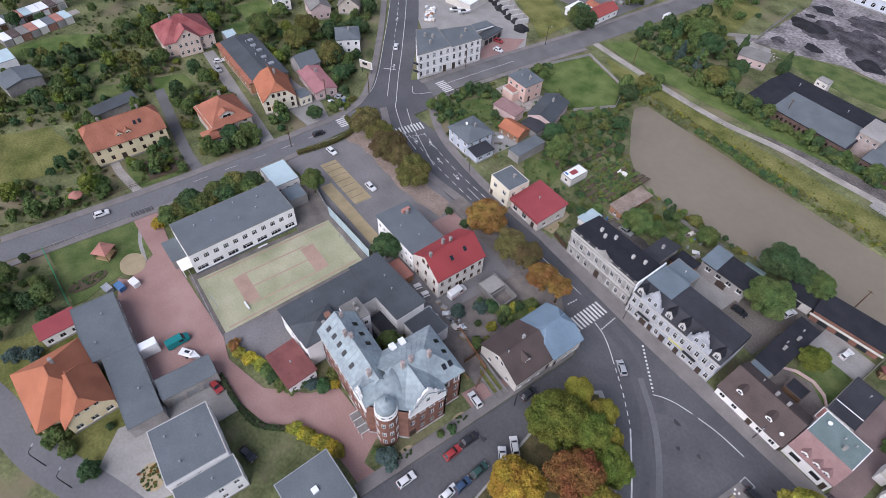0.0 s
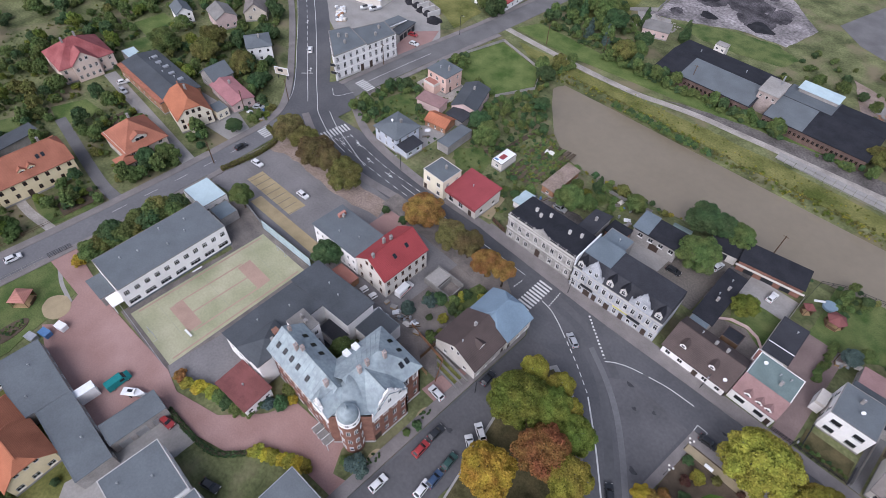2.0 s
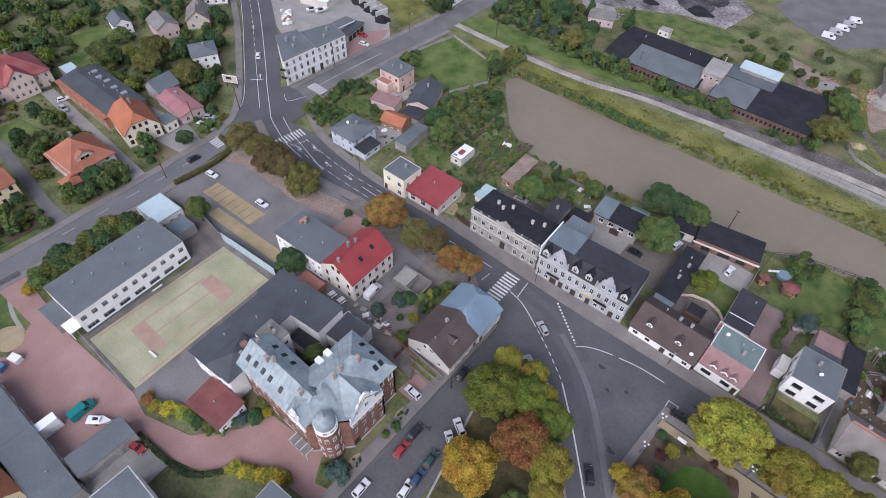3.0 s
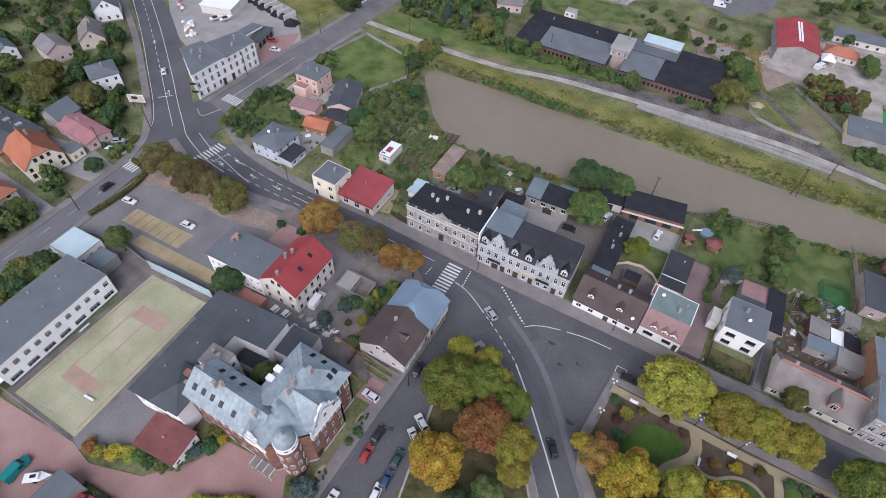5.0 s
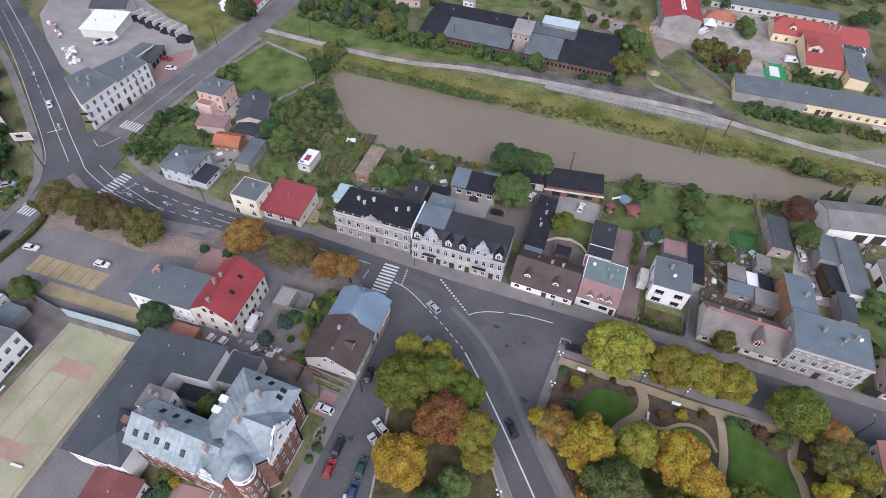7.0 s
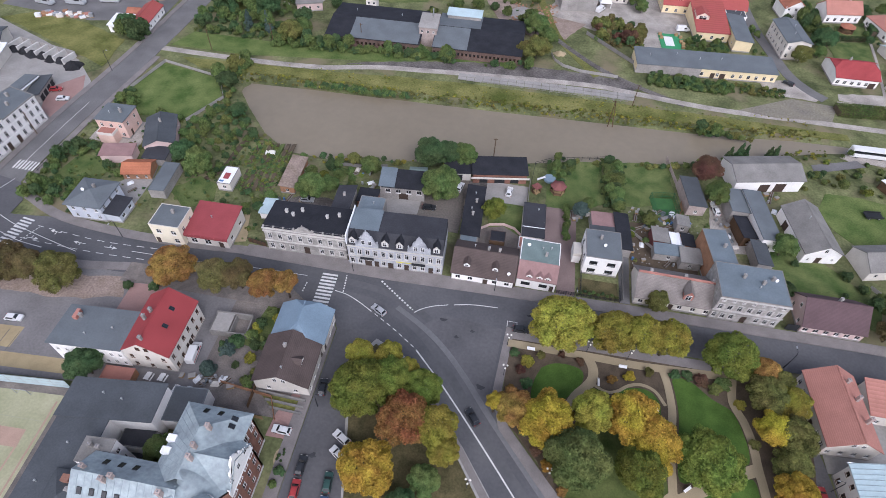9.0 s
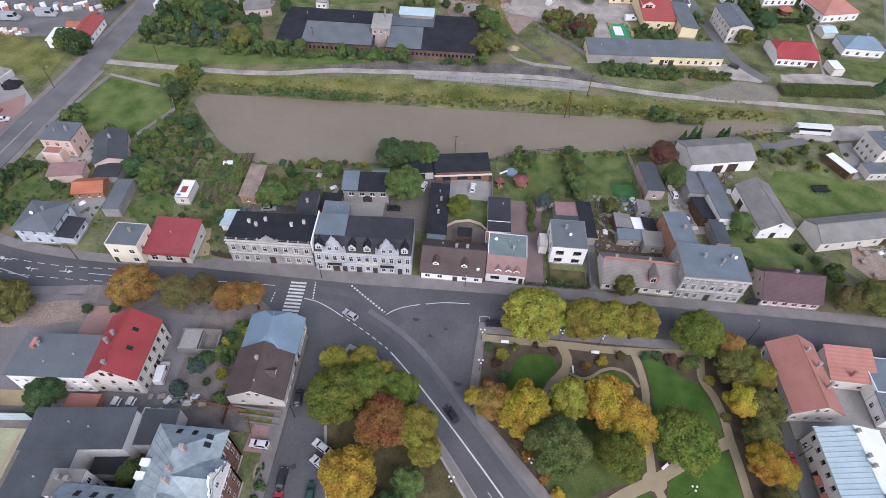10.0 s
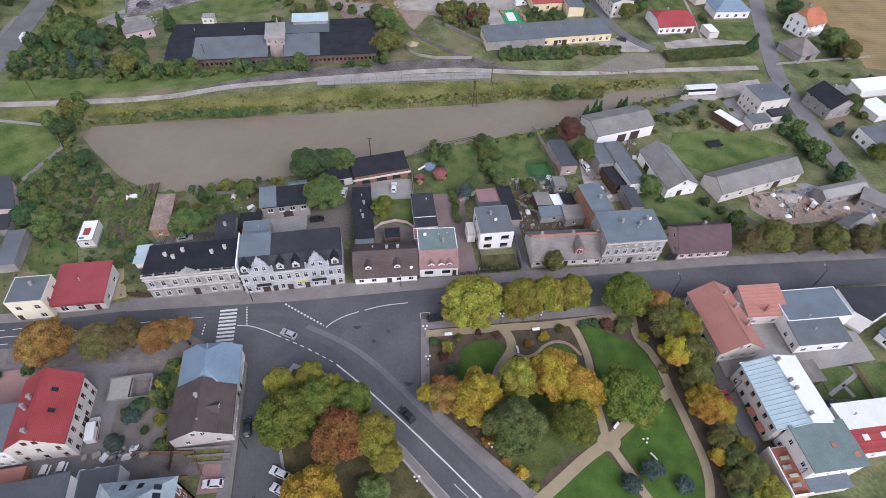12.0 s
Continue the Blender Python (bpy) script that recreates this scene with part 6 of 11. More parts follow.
house("ruined cottage with a broken grey roof", 127.4, 88.4, 9.4, 6.2, 3.0, "gable", 2.2, "offwhite", "asbestos", 24, {"E": [(0.9, 2, 0.9, 1.2)], "S": [(0.9, 2, 0.9, 1.0)]}, name="ruin", category="ruin", plinth=None)
t = house("brick garages with a dark felt roof by the river", -1.2, 122.9, 15.6, 6.4, 3.4, "monoS", 0.9, "brick_hall", "slate", 10, doors={"S": [(0.2, 2.4, 2.3), (0.5, 3.0, 2.3), (0.78, 2.4, 2.3)]}, doormat="dark_metal", name="garage_row", category="garages", plinth=None)
part("white_front", bmbox(-8.4, -4.2, 2.4, 8.4, -4.05, 3.0), M["offwhite"], t)
house("low dark garage by the river", -13.2, 121.2, 7.4, 5.4, 2.8, "monoS", 0.5, "offwhite", "slate", 10, doors={"S": [(0.5, 2.6, 2.2)]}, doormat="dark_metal", name="garage", category="garage", plinth=None)

# --- south-east, beside the park
t = house("long white house with a salmon tile roof", 76.2, 61.6, 10.2, 16.2, 4.8, "gable", 3.4, "offwhite", "tile_pink", 3, {"W": [(1.6, 7, 1.0, 1.5)], "S": [(1.4, 4, 1.0, 1.3)]}, {"W": [(0.62, 1.2, 2.2)]}, ridge="y", chimneys=((1.2, 5), (2.2, 1.4), (2.8, -3.2)), gable_win=2, stack="rosy_grey")
house("small salmon roofed house behind the long one", 87.6, 65.6, 9.8, 7.2, 4.2, "monoS", 1.8, "offwhite", "tile_pink", -1, {"S": [(1, 2, 1.0, 1.2)]}, {"W": [(0.5, 1.1, 2.1)]}, chimneys=((-0.6, -2.6),), stack="tile_pink")
house("store with a wide blue grey roof", 99.0, 63.8, 16.2, 8.4, 4.9, "flat", 0, "white", "blue_roof", 0, {"S": [(1, 4, 1.2, 1.2)]}, name="store_building", category="store", parapet="metal_white", vents=((-2.6, -3.4),))
house("lower blue grey roofed part of the store", 97.0, 56.6, 12.2, 5.8, 4.2, "monoS", 0.4, "white", "bitumen_light", 0, {"S": [(1, 3, 1.4, 1.2)], "W": [(1, 2, 1.0, 1.4)]}, name="store_building", category="store", vents=((-1, 0.4),))
house("low white annex with a blue grey lean-to roof", 117.6, 55.4, 9, 4.4, 2.6, "monoS", 0.5, "white", "blue_roof", 24, {"W": [(1, 1, 1.1, 1.2)]}, name="store_building", category="store")
GH = 6.5
t = house("tall white house with a pale blue standing seam roof", 79.9, 42.2, 12.2, 14.4, GH, "gable", 1.9, "offwhite", "metal_blue", 2, {"W": [(0.9, 5, 1.0, 1.4), (4.3, 6, 0.9, 1.2)], "S": [(4.2, 3, 1.0, 1.4)]}, {"W": [(0.5, 1.3, 2.2)]}, ridge="y", chimneys=((0.2, 6.2), (0.2, 1.4), (0.5, -0.4), (0.3, -5.8)), frame_mat="frame_brown")
bm = bmesh.new()
for k in range(16):
    yy = -7.4 + 14.8 * k / 15
    box(bm, -6.45, yy - 0.03, 0.0, -0.1, yy + 0.03, 0.08)
for vv in bm.verts:
    vv.co.z += GH + 1.9 * (1 - abs(vv.co.x) / 6.1) + 0.18
part("seam", bm, M["zinc_seam"], t)
bm = bmbox(0.05, -7.6, 0.0, 6.5, 7.6, 0.06)
for vv in bm.verts:
    vv.co.z += GH + 1.9 * (1 - abs(vv.co.x) / 6.1) + 0.19
part("white_slope", bm, M["metal_white"], t, "bright white sheet roof slope")
part("roof_edge", bmbox(-6.6, 7.5, GH - 0.2, 6.5, 7.62, GH + 0.3), M["metal_white"], t)
for k in range(2):
    part("awning", bmbox(-7.6, -2.6 - 3.4 * k, 2.5, -6.12, -0.6 - 3.4 * k, 2.62), M["tile_rust"], t)
t = house("white house with a grey sheet roof and roof terrace", 82.0, 30.6, 11.6, 8.6, 6.6, "monoE", 0.7, "white", "green_roof", 2, {"W": [(1, 3, 1.2, 1.4), (4.4, 2, 0.9, 1.4)], "S": [(3.4, 4, 0.9, 1.4)]}, skylights=())
part("roof_light", bmbox(0.4, -0.6, 6.9, 1.4, 0.4, 7.25), M["tile_pink"], t)
part("roof_light", bmbox(4.0, -2.8, 6.7, 5.2, -1.8, 7.0), M["tile_pink"], t)
part("terrace_deck", bmbox(-10.0, -7.2, 0, -5.84, 2.2, 3.2), M["rosy_cream"], t)
part("terrace_floor", bmbox(-9.7, -6.9, 3.2, -5.9, 2.0, 3.24), M["tile_rust"], t)
part("terrace_wall", bmbox(-10.0, -7.2, 3.24, -9.75, 2.2, 4.1), M["white"], t)
part("terrace_wall", bmbox(-9.75, -7.2, 3.24, -5.9, -6.98, 4.1), M["white"], t)
for k in range(4):
    part("sun_bed", bmbox(-9.0 + 0.5 * (k % 2), -5.6 + 1.7 * k, 3.3, -7.2 + 0.5 * (k % 2), -4.9 + 1.7 * k, 3.7), M["turf" if k % 2 else "concrete"], t)
part("lower_roof", bmbox(-5.6, -7.0, 2.9, 3.4, -4.32, 3.05), M["blue_roof"], t)
part("lower_wall", bmbox(-5.4, -6.8, 0, 3.2, -4.34, 2.9), M["offwhite"], t)
house("white hall with a pale sheet roof", 98.6, 36.4, 20, 5.0, 5.6, "monoN", 0.5, "white", "metal_white", 1, name="hall", category="hall", vents=((-7, 0),))
house("lower half of the hall with a red sheet roof", 99.0, 31.6, 20, 4.4, 4.9, "monoS", 0.8, "white", "tile_red", 1, {"S": [(1, 6, 1.2, 1.4)]}, name="hall", category="hall")
for px, py in ((91.6, 31.8), (95.6, 31.9), (99.6, 32.0)):
    t = thing("roof_light", "pale square roof light on the red sheet", "roof light", px, py, 5.3)
    part("frame", bmbox(-0.6, -0.6, -0.3, 0.6, 0.6, 0.4), M["metal_white"], t)
house("small brown grey yard shed", 91.4, 48.0, 3.0, 4.6, 2.4, "monoE", 0.3, "wood", "tile_old", 4, name="shed", category="shed", plinth=None)

# --- school, sports hall, town house, neighbours
t = house("long white school block with a flat grey roof", -108.0, 13.4, 12.6, 27.6, 7.0, "flat", 0, "white", "bitumen_light", 3.5, parapet="asbestos", win={"E": [(0.9, 7, 2.7, 1.4), (4.1, 11, 1.3, 1.5)], "S": [(4.1, 3, 1.3, 1.5)]},
          vents=((-2, -9), (-1, -5), (2, 1), (1, 6), (-2.5, 8), (-4.0, 2)), bars=2, frame_mat="frame", name="school", category="school", plinth="bitumen_light")
part("porch_canopy", bmbox(2.0, -16.6, 2.6, 5.8, -13.9, 2.8), M["white"], t)
for px in (2.2, 5.5):
    part("canopy_post", bmbox(px, -16.5, 0, px + 0.2, -16.3, 2.6), M["white"], t)
part("entry_annex", bmbox(-5.5, -17.4, 0, 1.8, -13.88, 3.0), M["grey_wall"], t)
part("entry_roof", bmbox(-5.6, -17.5, 3.0, 1.9, -13.9, 3.15), M["bitumen_light"], t)
house("low pavilion with a pale blue flat roof", -121.0, 31.0, 9.6, 7.4, 3.3, "flat", 0, "white", "metal_blue", 3, {"E": [(1, 3, 1.0, 1.0)]}, parapet="asbestos", name="pavilion", category="outbuilding")
house("low flat roofed store beside the school", -112.0, 31.4, 5.4, 5.0, 2.9, "flat", 0, "grey_wall", "blue_roof", 3, {"S": [(1, 2, 0.9, 1)]}, name="store", category="outbuilding")
t = house("grey roofed school sports hall", -70.3, 21.6, 9.6, 19.4, 7.6, "monoW", 0.5, "white", "bitumen_mid", 3.6, {"S": [(3, 3, 1.2, 1.8)]}, vents=((-2, -3), (0, 4)), name="sports_hall", category="sports hall")
house("broad grey felt roofed gym wing", -67.6, 34.9, 18.0, 7.6, 7.6, "monoN", 0.5, "white", "bitumen_mid", 6, vents=((-2, 1), (2, 0)), name="sports_hall", category="sports hall", plinth=None)
t = house("dark hipped link roof with a skylight box", -65.6, 16.6, 6.4, 8.6, 8.8, "hip", 1.6, "white", "bitumen_mid", 3.6, {"S": [(3, 3, 1.0, 1.8)]}, chimneys=((1.5, 1.0),), name="link_block", category="school")
part("roof_box", bmbox(-0.6, 2.2, 9.6, 0.8, 3.4, 10.9), M["brick"], t)
t = house("white stair tower with a flat grey roof", -62.9, 24.4, 5.4, 4.4, 11.6, "flat", 0, "white", "asbestos", 3.6, {"E": [(8.6, 2, 0.9, 1.3), (5.4, 2, 0.9, 1.3)], "S": [(8.6, 1, 0.9, 1.3)]}, chimneys=((0.6, 0.4), (-1, 0.6)), name="stair_tower", category="school", plinth=None)
house("low dark flat roofed passage beside the courtyard", -55.2, 37.7, 6.8, 7.2, 4.6, "flat", 0, "white", "bitumen_mid", 5, parapet="bitumen_light", name="passage", category="outbuilding", plinth=None)
house("low dark felt roof inside the courtyard", -61.6, 30.2, 6.4, 3.8, 3.4, "flat", 0, "white", "bitumen", 3.6, name="passage", category="outbuilding", plinth=None, parapet="asbestos")
house("low annex with a dark red felt roof", -63.4, 8.6, 9.2, 6.4, 3.6, "monoS", 0.3, "white", "felt_red", 6, {"E": [(1.4, 3, 1.0, 0.9)]}, name="annex", category="annex", vents=((0, 0),))

# the brick town hall: two wings, a cut corner with a round turret, scrolled white gables
def wall_run(t, a, b, h, rows, wall, doors=(), top="white", th=0.35):
    """A wall from a to b, outer face on the right-hand side, with rows (sill, count, width, height) of windows."""
    length, ang = math.hypot(b[0] - a[0], b[1] - a[1]), math.degrees(math.atan2(b[1] - a[1], b[0] - a[0]))
    at = pose(a[0], a[1], 0, 0, 0, ang)
    spans = [(length * (k + 0.5) / n, z, w, hh) for z, n, w, hh in rows for k in range(n)]
    spans = [q for q in spans if not any(abs(q[0] - length * f) < 1.4 and q[1] < hd for f, wd, hd in doors)]
    holes = [(u - w / 2, u + w / 2, z, z + hh) for u, z, w, hh in spans] + [(length * f - wd / 2, length * f + wd / 2, 0.0, hd) for f, wd, hd in doors]
    part("wall", wall_mesh(length, h, th, holes), M[wall], t, at=at)
    for u, z, w, hh in spans:
        g = at @ pose(u, 0, z)
        fr = put("window", shared(("window_frame", w, hh, 1, "frame"), lambda: frame_mesh(w, hh, 1), M["frame"]), t, at=g)
        put("pane", shared(("pane", w, hh), lambda: bmbox(-w / 2 + 0.07, 0.11, 0.07, w / 2 - 0.07, 0.13, hh - 0.07), M["glass"]), fr)
        put("sill", shared(("sill", w, "tile_maroon"), lambda: bmbox(-w / 2 - 0.08, -0.1, -0.09, w / 2 + 0.08, 0.1, -0.005), M["tile_maroon"]), fr)
        if z > 8 and top:
            put("surround", shared(("surround", w, hh, top), lambda: surround_mesh(w, hh), M[top]), t, at=g)
    for f, wd, hd in doors:
        part("door", bmbox(-wd / 2, 0.12, 0.02, wd / 2, 0.2, hd), M["door"], t, at=at @ pose(length * f, 0, 0))
    cuts = [0.02] + [v for f, wd, hd in sorted(doors) for v in (length * f - wd / 2, length * f + wd / 2)] + [length - 0.02]
    for u0, u1 in zip(cuts[::2], cuts[1::2]):
        part("plinth", bmbox(u0, -0.07, 0, u1, -0.003, 0.7), M["greywhite"], t, at=at)


def sheet(t, faces, material="zinc", name="roof"):
    """Roof planes of sheet metal, each with a little thickness."""
    bm = bmesh.new()
    for f in faces:
        up = [bm.verts.new(p) for p in f]
        lo = [bm.verts.new((p[0], p[1], p[2] - 0.12)) for p in f]
        bm.faces.new(up)
        bm.faces.new(lo[::-1])
        for k in range(len(f)):
            q = (k + 1) % len(f)
            bm.faces.new((lo[k], lo[q], up[q], up[k]))
    bmesh.ops.recalc_face_normals(bm, faces=bm.faces)
    return part(name, bm, M[material], t)


def seams(t, a, b, c, d, step=1.3):
    """Standing seams up a roof plane from the eave a-b to the ridge d-c."""
    a, b, c, d = [Vector(p) for p in (a, b, c, d)]
    n = int((b - a).length / step)
    up = (b - a).cross(d - a).normalized()
    bm = bmesh.new()
    for k in range(1, n):
        p, q = a.lerp(b, k / n), d.lerp(c, k / n)
        e = (b - a).normalized() * 0.035
        v = [bm.verts.new(w) for w in (p - e, p + e, q + e, q - e, p - e + up * 0.05, p + e + up * 0.05, q + e + up * 0.05, q - e + up * 0.05)]
        for f in ((4, 5, 6, 7), (0, 1, 5, 4), (1, 2, 6, 5), (2, 3, 7, 6), (3, 0, 4, 7)):
            bm.faces.new([v[m] for m in f])
    part("seam", bm, M["zinc_seam"], t)


# the corner apartment block follows both streets
def block_walls(label, pts, h, rows, wall, cover, chimneys, doors=()):
    """A block of any outline, anticlockwise, with windows, a felt roof and a pale edge."""
    t = thing("apartment_block", label, "apartments", 0, 0)
    for k, (a, b) in enumerate(zip(pts, pts[1:] + pts[:1])):
        wall_run(t, a, b, h, rows[k], wall, doors if k == 0 else (), None)
        length, ang = math.hypot(b[0] - a[0], b[1] - a[1]), math.degrees(math.atan2(b[1] - a[1], b[0] - a[0]))
        for z in (3.3, 6.2, h - 0.4):
            part("cornice", bmbox(0, -0.1, z, length, -0.002, z + 0.25), M["white"], t, at=pose(a[0], a[1], 0, 0, 0, ang))
        part("parapet", bmbox(-0.06, -0.14, h, length + 0.06, 0.2, h + 0.22), M["asbestos"], t, at=pose(a[0], a[1], 0, 0, 0, ang))
    mx, my = sum(p[0] for p in pts) / len(pts), sum(p[1] for p in pts) / len(pts)
    slab("roof", [(mx + (x - mx) * 0.985, my + (y - my) * 0.985) for x, y in pts], h + 0.12, M[cover], parent=t, depth=0.2)
    for x, y in chimneys:
        chimney(t, x, y, h, h + 1.2, 0.7)
    FOOT.append((mx, my, 13, 13, 0))
    return t


FRONT3 = [(1.0, 5, 1.0, 1.7), (4.0, 5, 1.0, 1.8), (7.0, 5, 1.0, 1.4)]
t = block_walls("white three storey corner apartment block", [(-144.6, 92.9), (-143.9, 106.4), (-157.2, 109.2), (-159.4, 101.6)], 9.3, (FRONT3, (), (), FRONT3), "white_old", "bitumen_light", ((-149, 101), (-152, 104), (-154, 102)), ((0.82, 1.4, 2.6),))
for z in (3.3, 6.2):
    part("balcony", bmbox(-0.9, -0.9, z, 0.9, 0.9, z + 0.12), M["concrete"], t, at=pose(-144.8, 92.7, 0, 0, 0, 30))
    part("railing", bmbox(-0.9, -0.92, z + 0.12, 0.9, -0.88, z + 1.0), M["dark_metal"], t, at=pose(-144.8, 92.7, 0, 0, 0, 30))
block_walls("white rear wing of the corner apartment block", [(-143.86, 106.5), (-143.2, 119.2), (-152.6, 121.6), (-156.0, 109.1)], 8.8, (FRONT3, [(4, 3, 1, 1.6)], (), ()), "white_old", "bitumen_light", ((-147, 113), (-150, 117)), ((0.1, 1.4, 2.6),))

hall2 = thing("store_building", "dark roofed hall with a white windowed front", "store", 0, 0)
HP = [(110.4, 57.4), (126, 64.2), (126, 66.6), (107.8, 67.2), (107.8, 60.6)]
for k, (a, b) in enumerate(zip(HP, HP[1:] + HP[:1])):
    wall_run(hall2, a, b, 5.2, [(0.9, 5, 1.1, 1.2), (3.2, 5, 1.1, 1.2)] if k == 0 else (), "white")
slab("roof", HP, 5.36, M["bitumen"], parent=hall2, depth=0.16)
FOOT.append((115, 63, 16, 8, 10))
EH = 12.2
FOOT.extend([(-52, 19.8, 20, 8, 0), (-44, 27, 14, 17, 0)])
hall = thing("town_hall", "red brick town hall with white gables and pale zinc roofs", "town hall", 0, 0)
BR = "brick_hall"
R3 = lambda n: [(1.5, n, 1.0, 1.9), (5.0, n, 1.0, 2.2), (8.9, n, 1.0, 2.1)]
wall_run(hall, (-62, 15.9), (-47.2, 15.9), EH, R3(7), BR, ((0.64, 1.6, 2.9),))
wall_run(hall, (-47.2, 15.7), (-42.4, 15.7), EH, R3(2), BR)
wall_run(hall, (-42.4, 15.7), (-37.0, 21.6), EH, (), BR)
wall_run(hall, (-37.0, 21.6), (-37.0, 30.4), EH, R3(4), BR, ((0.12, 1.6, 2.8),))
wall_run(hall, (-37.0, 30.4), (-38.7, 30.4), EH, (), BR)
wall_run(hall, (-38.7, 30.4), (-38.7, 35.3), EH, R3(2), BR)
wall_run(hall, (-38.7, 35.3), (-50.6, 35.3), EH, R3(4), BR)
wall_run(hall, (-50.6, 35.3), (-50.6, 23.8), EH, R3(3), BR)
wall_run(hall, (-50.6, 23.8), (-62, 23.8), EH, R3(4), BR)
wall_run(hall, (-62, 23.8), (-62, 15.9), EH, R3(2), "white")
# roofs
S0, S1, S2, S3 = (-62.4, 15.4, 12.05), (-44.2, 15.4, 12.05), (-44.2, 19.9, 15.7), (-62.4, 19.9, 15.7)
sheet(hall, [(S0, S1, S2, S3), (S3, S2, (-44.2, 24.3, 12.05), (-62.4, 24.3, 12.05))])
seams(hall, S0, S1, S2, S3)
sheet(hall, [((-62.0, 15.9, 12.1), (-62.0, 23.8, 12.1), (-62.0, 19.9, 15.5))], "white", "gable_end")
sheet(hall, [((-47.3, 15.9, 12.2), (-42.5, 15.8, 12.2), (-37.1, 21.6, 12.2), (-37.1, 30.3, 12.2), (-46.0, 30.0, 12.2))], name="corner_roof")
RZ = 16.2
E0, E1, E2, E3 = (-38.2, 22.0, 12.05), (-38.2, 35.7, 12.05), (-44.9, 30.2, RZ), (-44.9, 21.4, RZ)
sheet(hall, [(E0, E1, E2, E3), (E1, (-51.0, 35.7, 12.05), E2), ((-51.0, 35.7, 12.05), (-51.0, 20.0, 12.05), E3, E2)])
seams(hall, (-51.0, 35.7, 12.05), (-51.0, 23.0, 12.05), (-44.9, 21.4, RZ), (-44.9, 30.2, RZ))
sheet(hall, [((-36.7, 22.0, 12.1), (-36.7, 26.0, 15.7), (-44.2, 26.0, 15.75), (-41.6, 22.0, 12.6)), ((-36.7, 30.4, 12.1), (-41.6, 30.4, 12.9), (-44.2, 26.0, 15.75), (-36.7, 26.0, 15.7))], name="cross_roof")
sheet(hall, [((-47.5, 15.5, 12.15), (-44.8, 15.5, 14.9), (-44.8, 20.6, 15.3), (-47.5, 18.5, 14.4)), ((-44.8, 15.5, 14.9), (-42.1, 15.5, 12.15), (-42.1, 21.0, 13.6), (-44.8, 20.6, 15.3))], name="cross_roof")
bm = bmesh.new()
ring = [bm.verts.new((-42.2 + 4.0 * math.cos(a), 21.0 + 4.0 * math.sin(a), 12.0)) for a in [2 * math.pi * k / 24 for k in range(24)]]
top = bm.verts.new((-44.6, 22.8, 16.5))
for k in range(24):
    bm.faces.new((ring[k], ring[(k + 1) % 24], top)).smooth = True
part("cone_roof", bm, M["zinc"], hall)
scroll_gable(hall, pose(-36.86, 26.0, 10.0, 0, 0, 90), 8.6, 7.0, "white", 3, 2.4)
scroll_gable(hall, pose(-44.8, 15.56, 10.0), 4.9, 6.0, "white", 1, 2.4)
part("cornice", bmbox(-62.2, 15.62, 11.5, -47.3, 15.88, 11.95), M["white"], hall)
part("cornice", bmbox(-38.66, 30.5, 11.5, -38.4, 35.2, 11.95), M["white"], hall)
for k in range(7):
    u = -62 + 14.8 * (k + 0.5) / 7
    part("pilaster", bmbox(u - 1.05 - 0.16, 15.78, 8.2, u - 1.05 + 0.16, 15.9, 11.5), M["white"], hall)
for x, y, z, w in ((-43.4, 30.5, 17.4, 0.9), (-44.2, 26.9, 17.6, 0.9), (-44.0, 24.9, 17.8, 0.9), (-46.4, 18.9, 16.9, 1.0), (-55.2, 19.9, 17.0, 0.9), (-56.4, 19.2, 17.0, 0.9), (-60.8, 20.6, 16.6, 0.8)):
    chimney(hall, x, y, 12.4, z - 0.3, w * 0.75, "rosy_grey")
sl = math.degrees(math.atan2(3.65, 4.5))
for x, y in ((-60.4, 17.4), (-58.2, 17.5), (-56.0, 17.5), (-53.8, 17.4), (-50.6, 17.3)):
    skylight(hall, x, y, 12.05 + (y - 15.4) * 0.811 + 0.05, sl, 0)
for x, y in ((-58.6, 22.4), (-55.8, 22.4), (-53.2, 22.4)):
    skylight(hall, x, y, 12.05 + (24.3 - y) * 0.83 + 0.05, sl, 180)
for y in (32.2, 33.6):
    skylight(hall, -40.6, y, 12.05 + 2.4 * 0.62 + 0.05, 32, 90)
for x, y in ((-43.6, 34.2), (-46.4, 34.2)):
    skylight(hall, x, y, 13.25, 37, 180)
for y in (26.2, 28.4):
    part("roof_vent", bmbox(-50.8, y - 0.6, 12.0, -49.2, y + 0.6, 13.6), M["metal_white"], hall)
TX, TY = -39.7, 18.5
tur = thing("turret", "round brick corner turret with a pale zinc onion dome", "turret", TX, TY)
bm = bmesh.new()
tube(bm, [(0, 0, 0), (0, 0, 12.3)], [2.15, 2.15], 24)
part("shaft", bm, M[BR], tur)
bm = bmesh.new()
tube(bm, [(0, 0, 12.3), (0, 0, 13.6)], [2.0, 2.0], 24)
part("drum", bm, M["white"], tur)
for z in (12.2, 13.5):
    bm = bmesh.new()
    tube(bm, [(0, 0, z), (0, 0, z + 0.22)], [2.2, 2.2], 24)
    part("ring", bm, M["white"], tur)
bm = bmesh.new()
prof = [(2.0, 13.7), (2.02, 14.1), (1.92, 14.7), (1.65, 15.3), (1.2, 15.8), (0.7, 16.2), (0.3, 16.45), (0.26, 16.7), (0.34, 16.9), (0.1, 17.2), (0.05, 18.0)]
tube(bm, [(0, 0, z) for r, z in prof], [r for r, z in prof], 24)
for f in bm.faces:
    f.smooth = True
part("dome", bm, M["zinc"], tur)
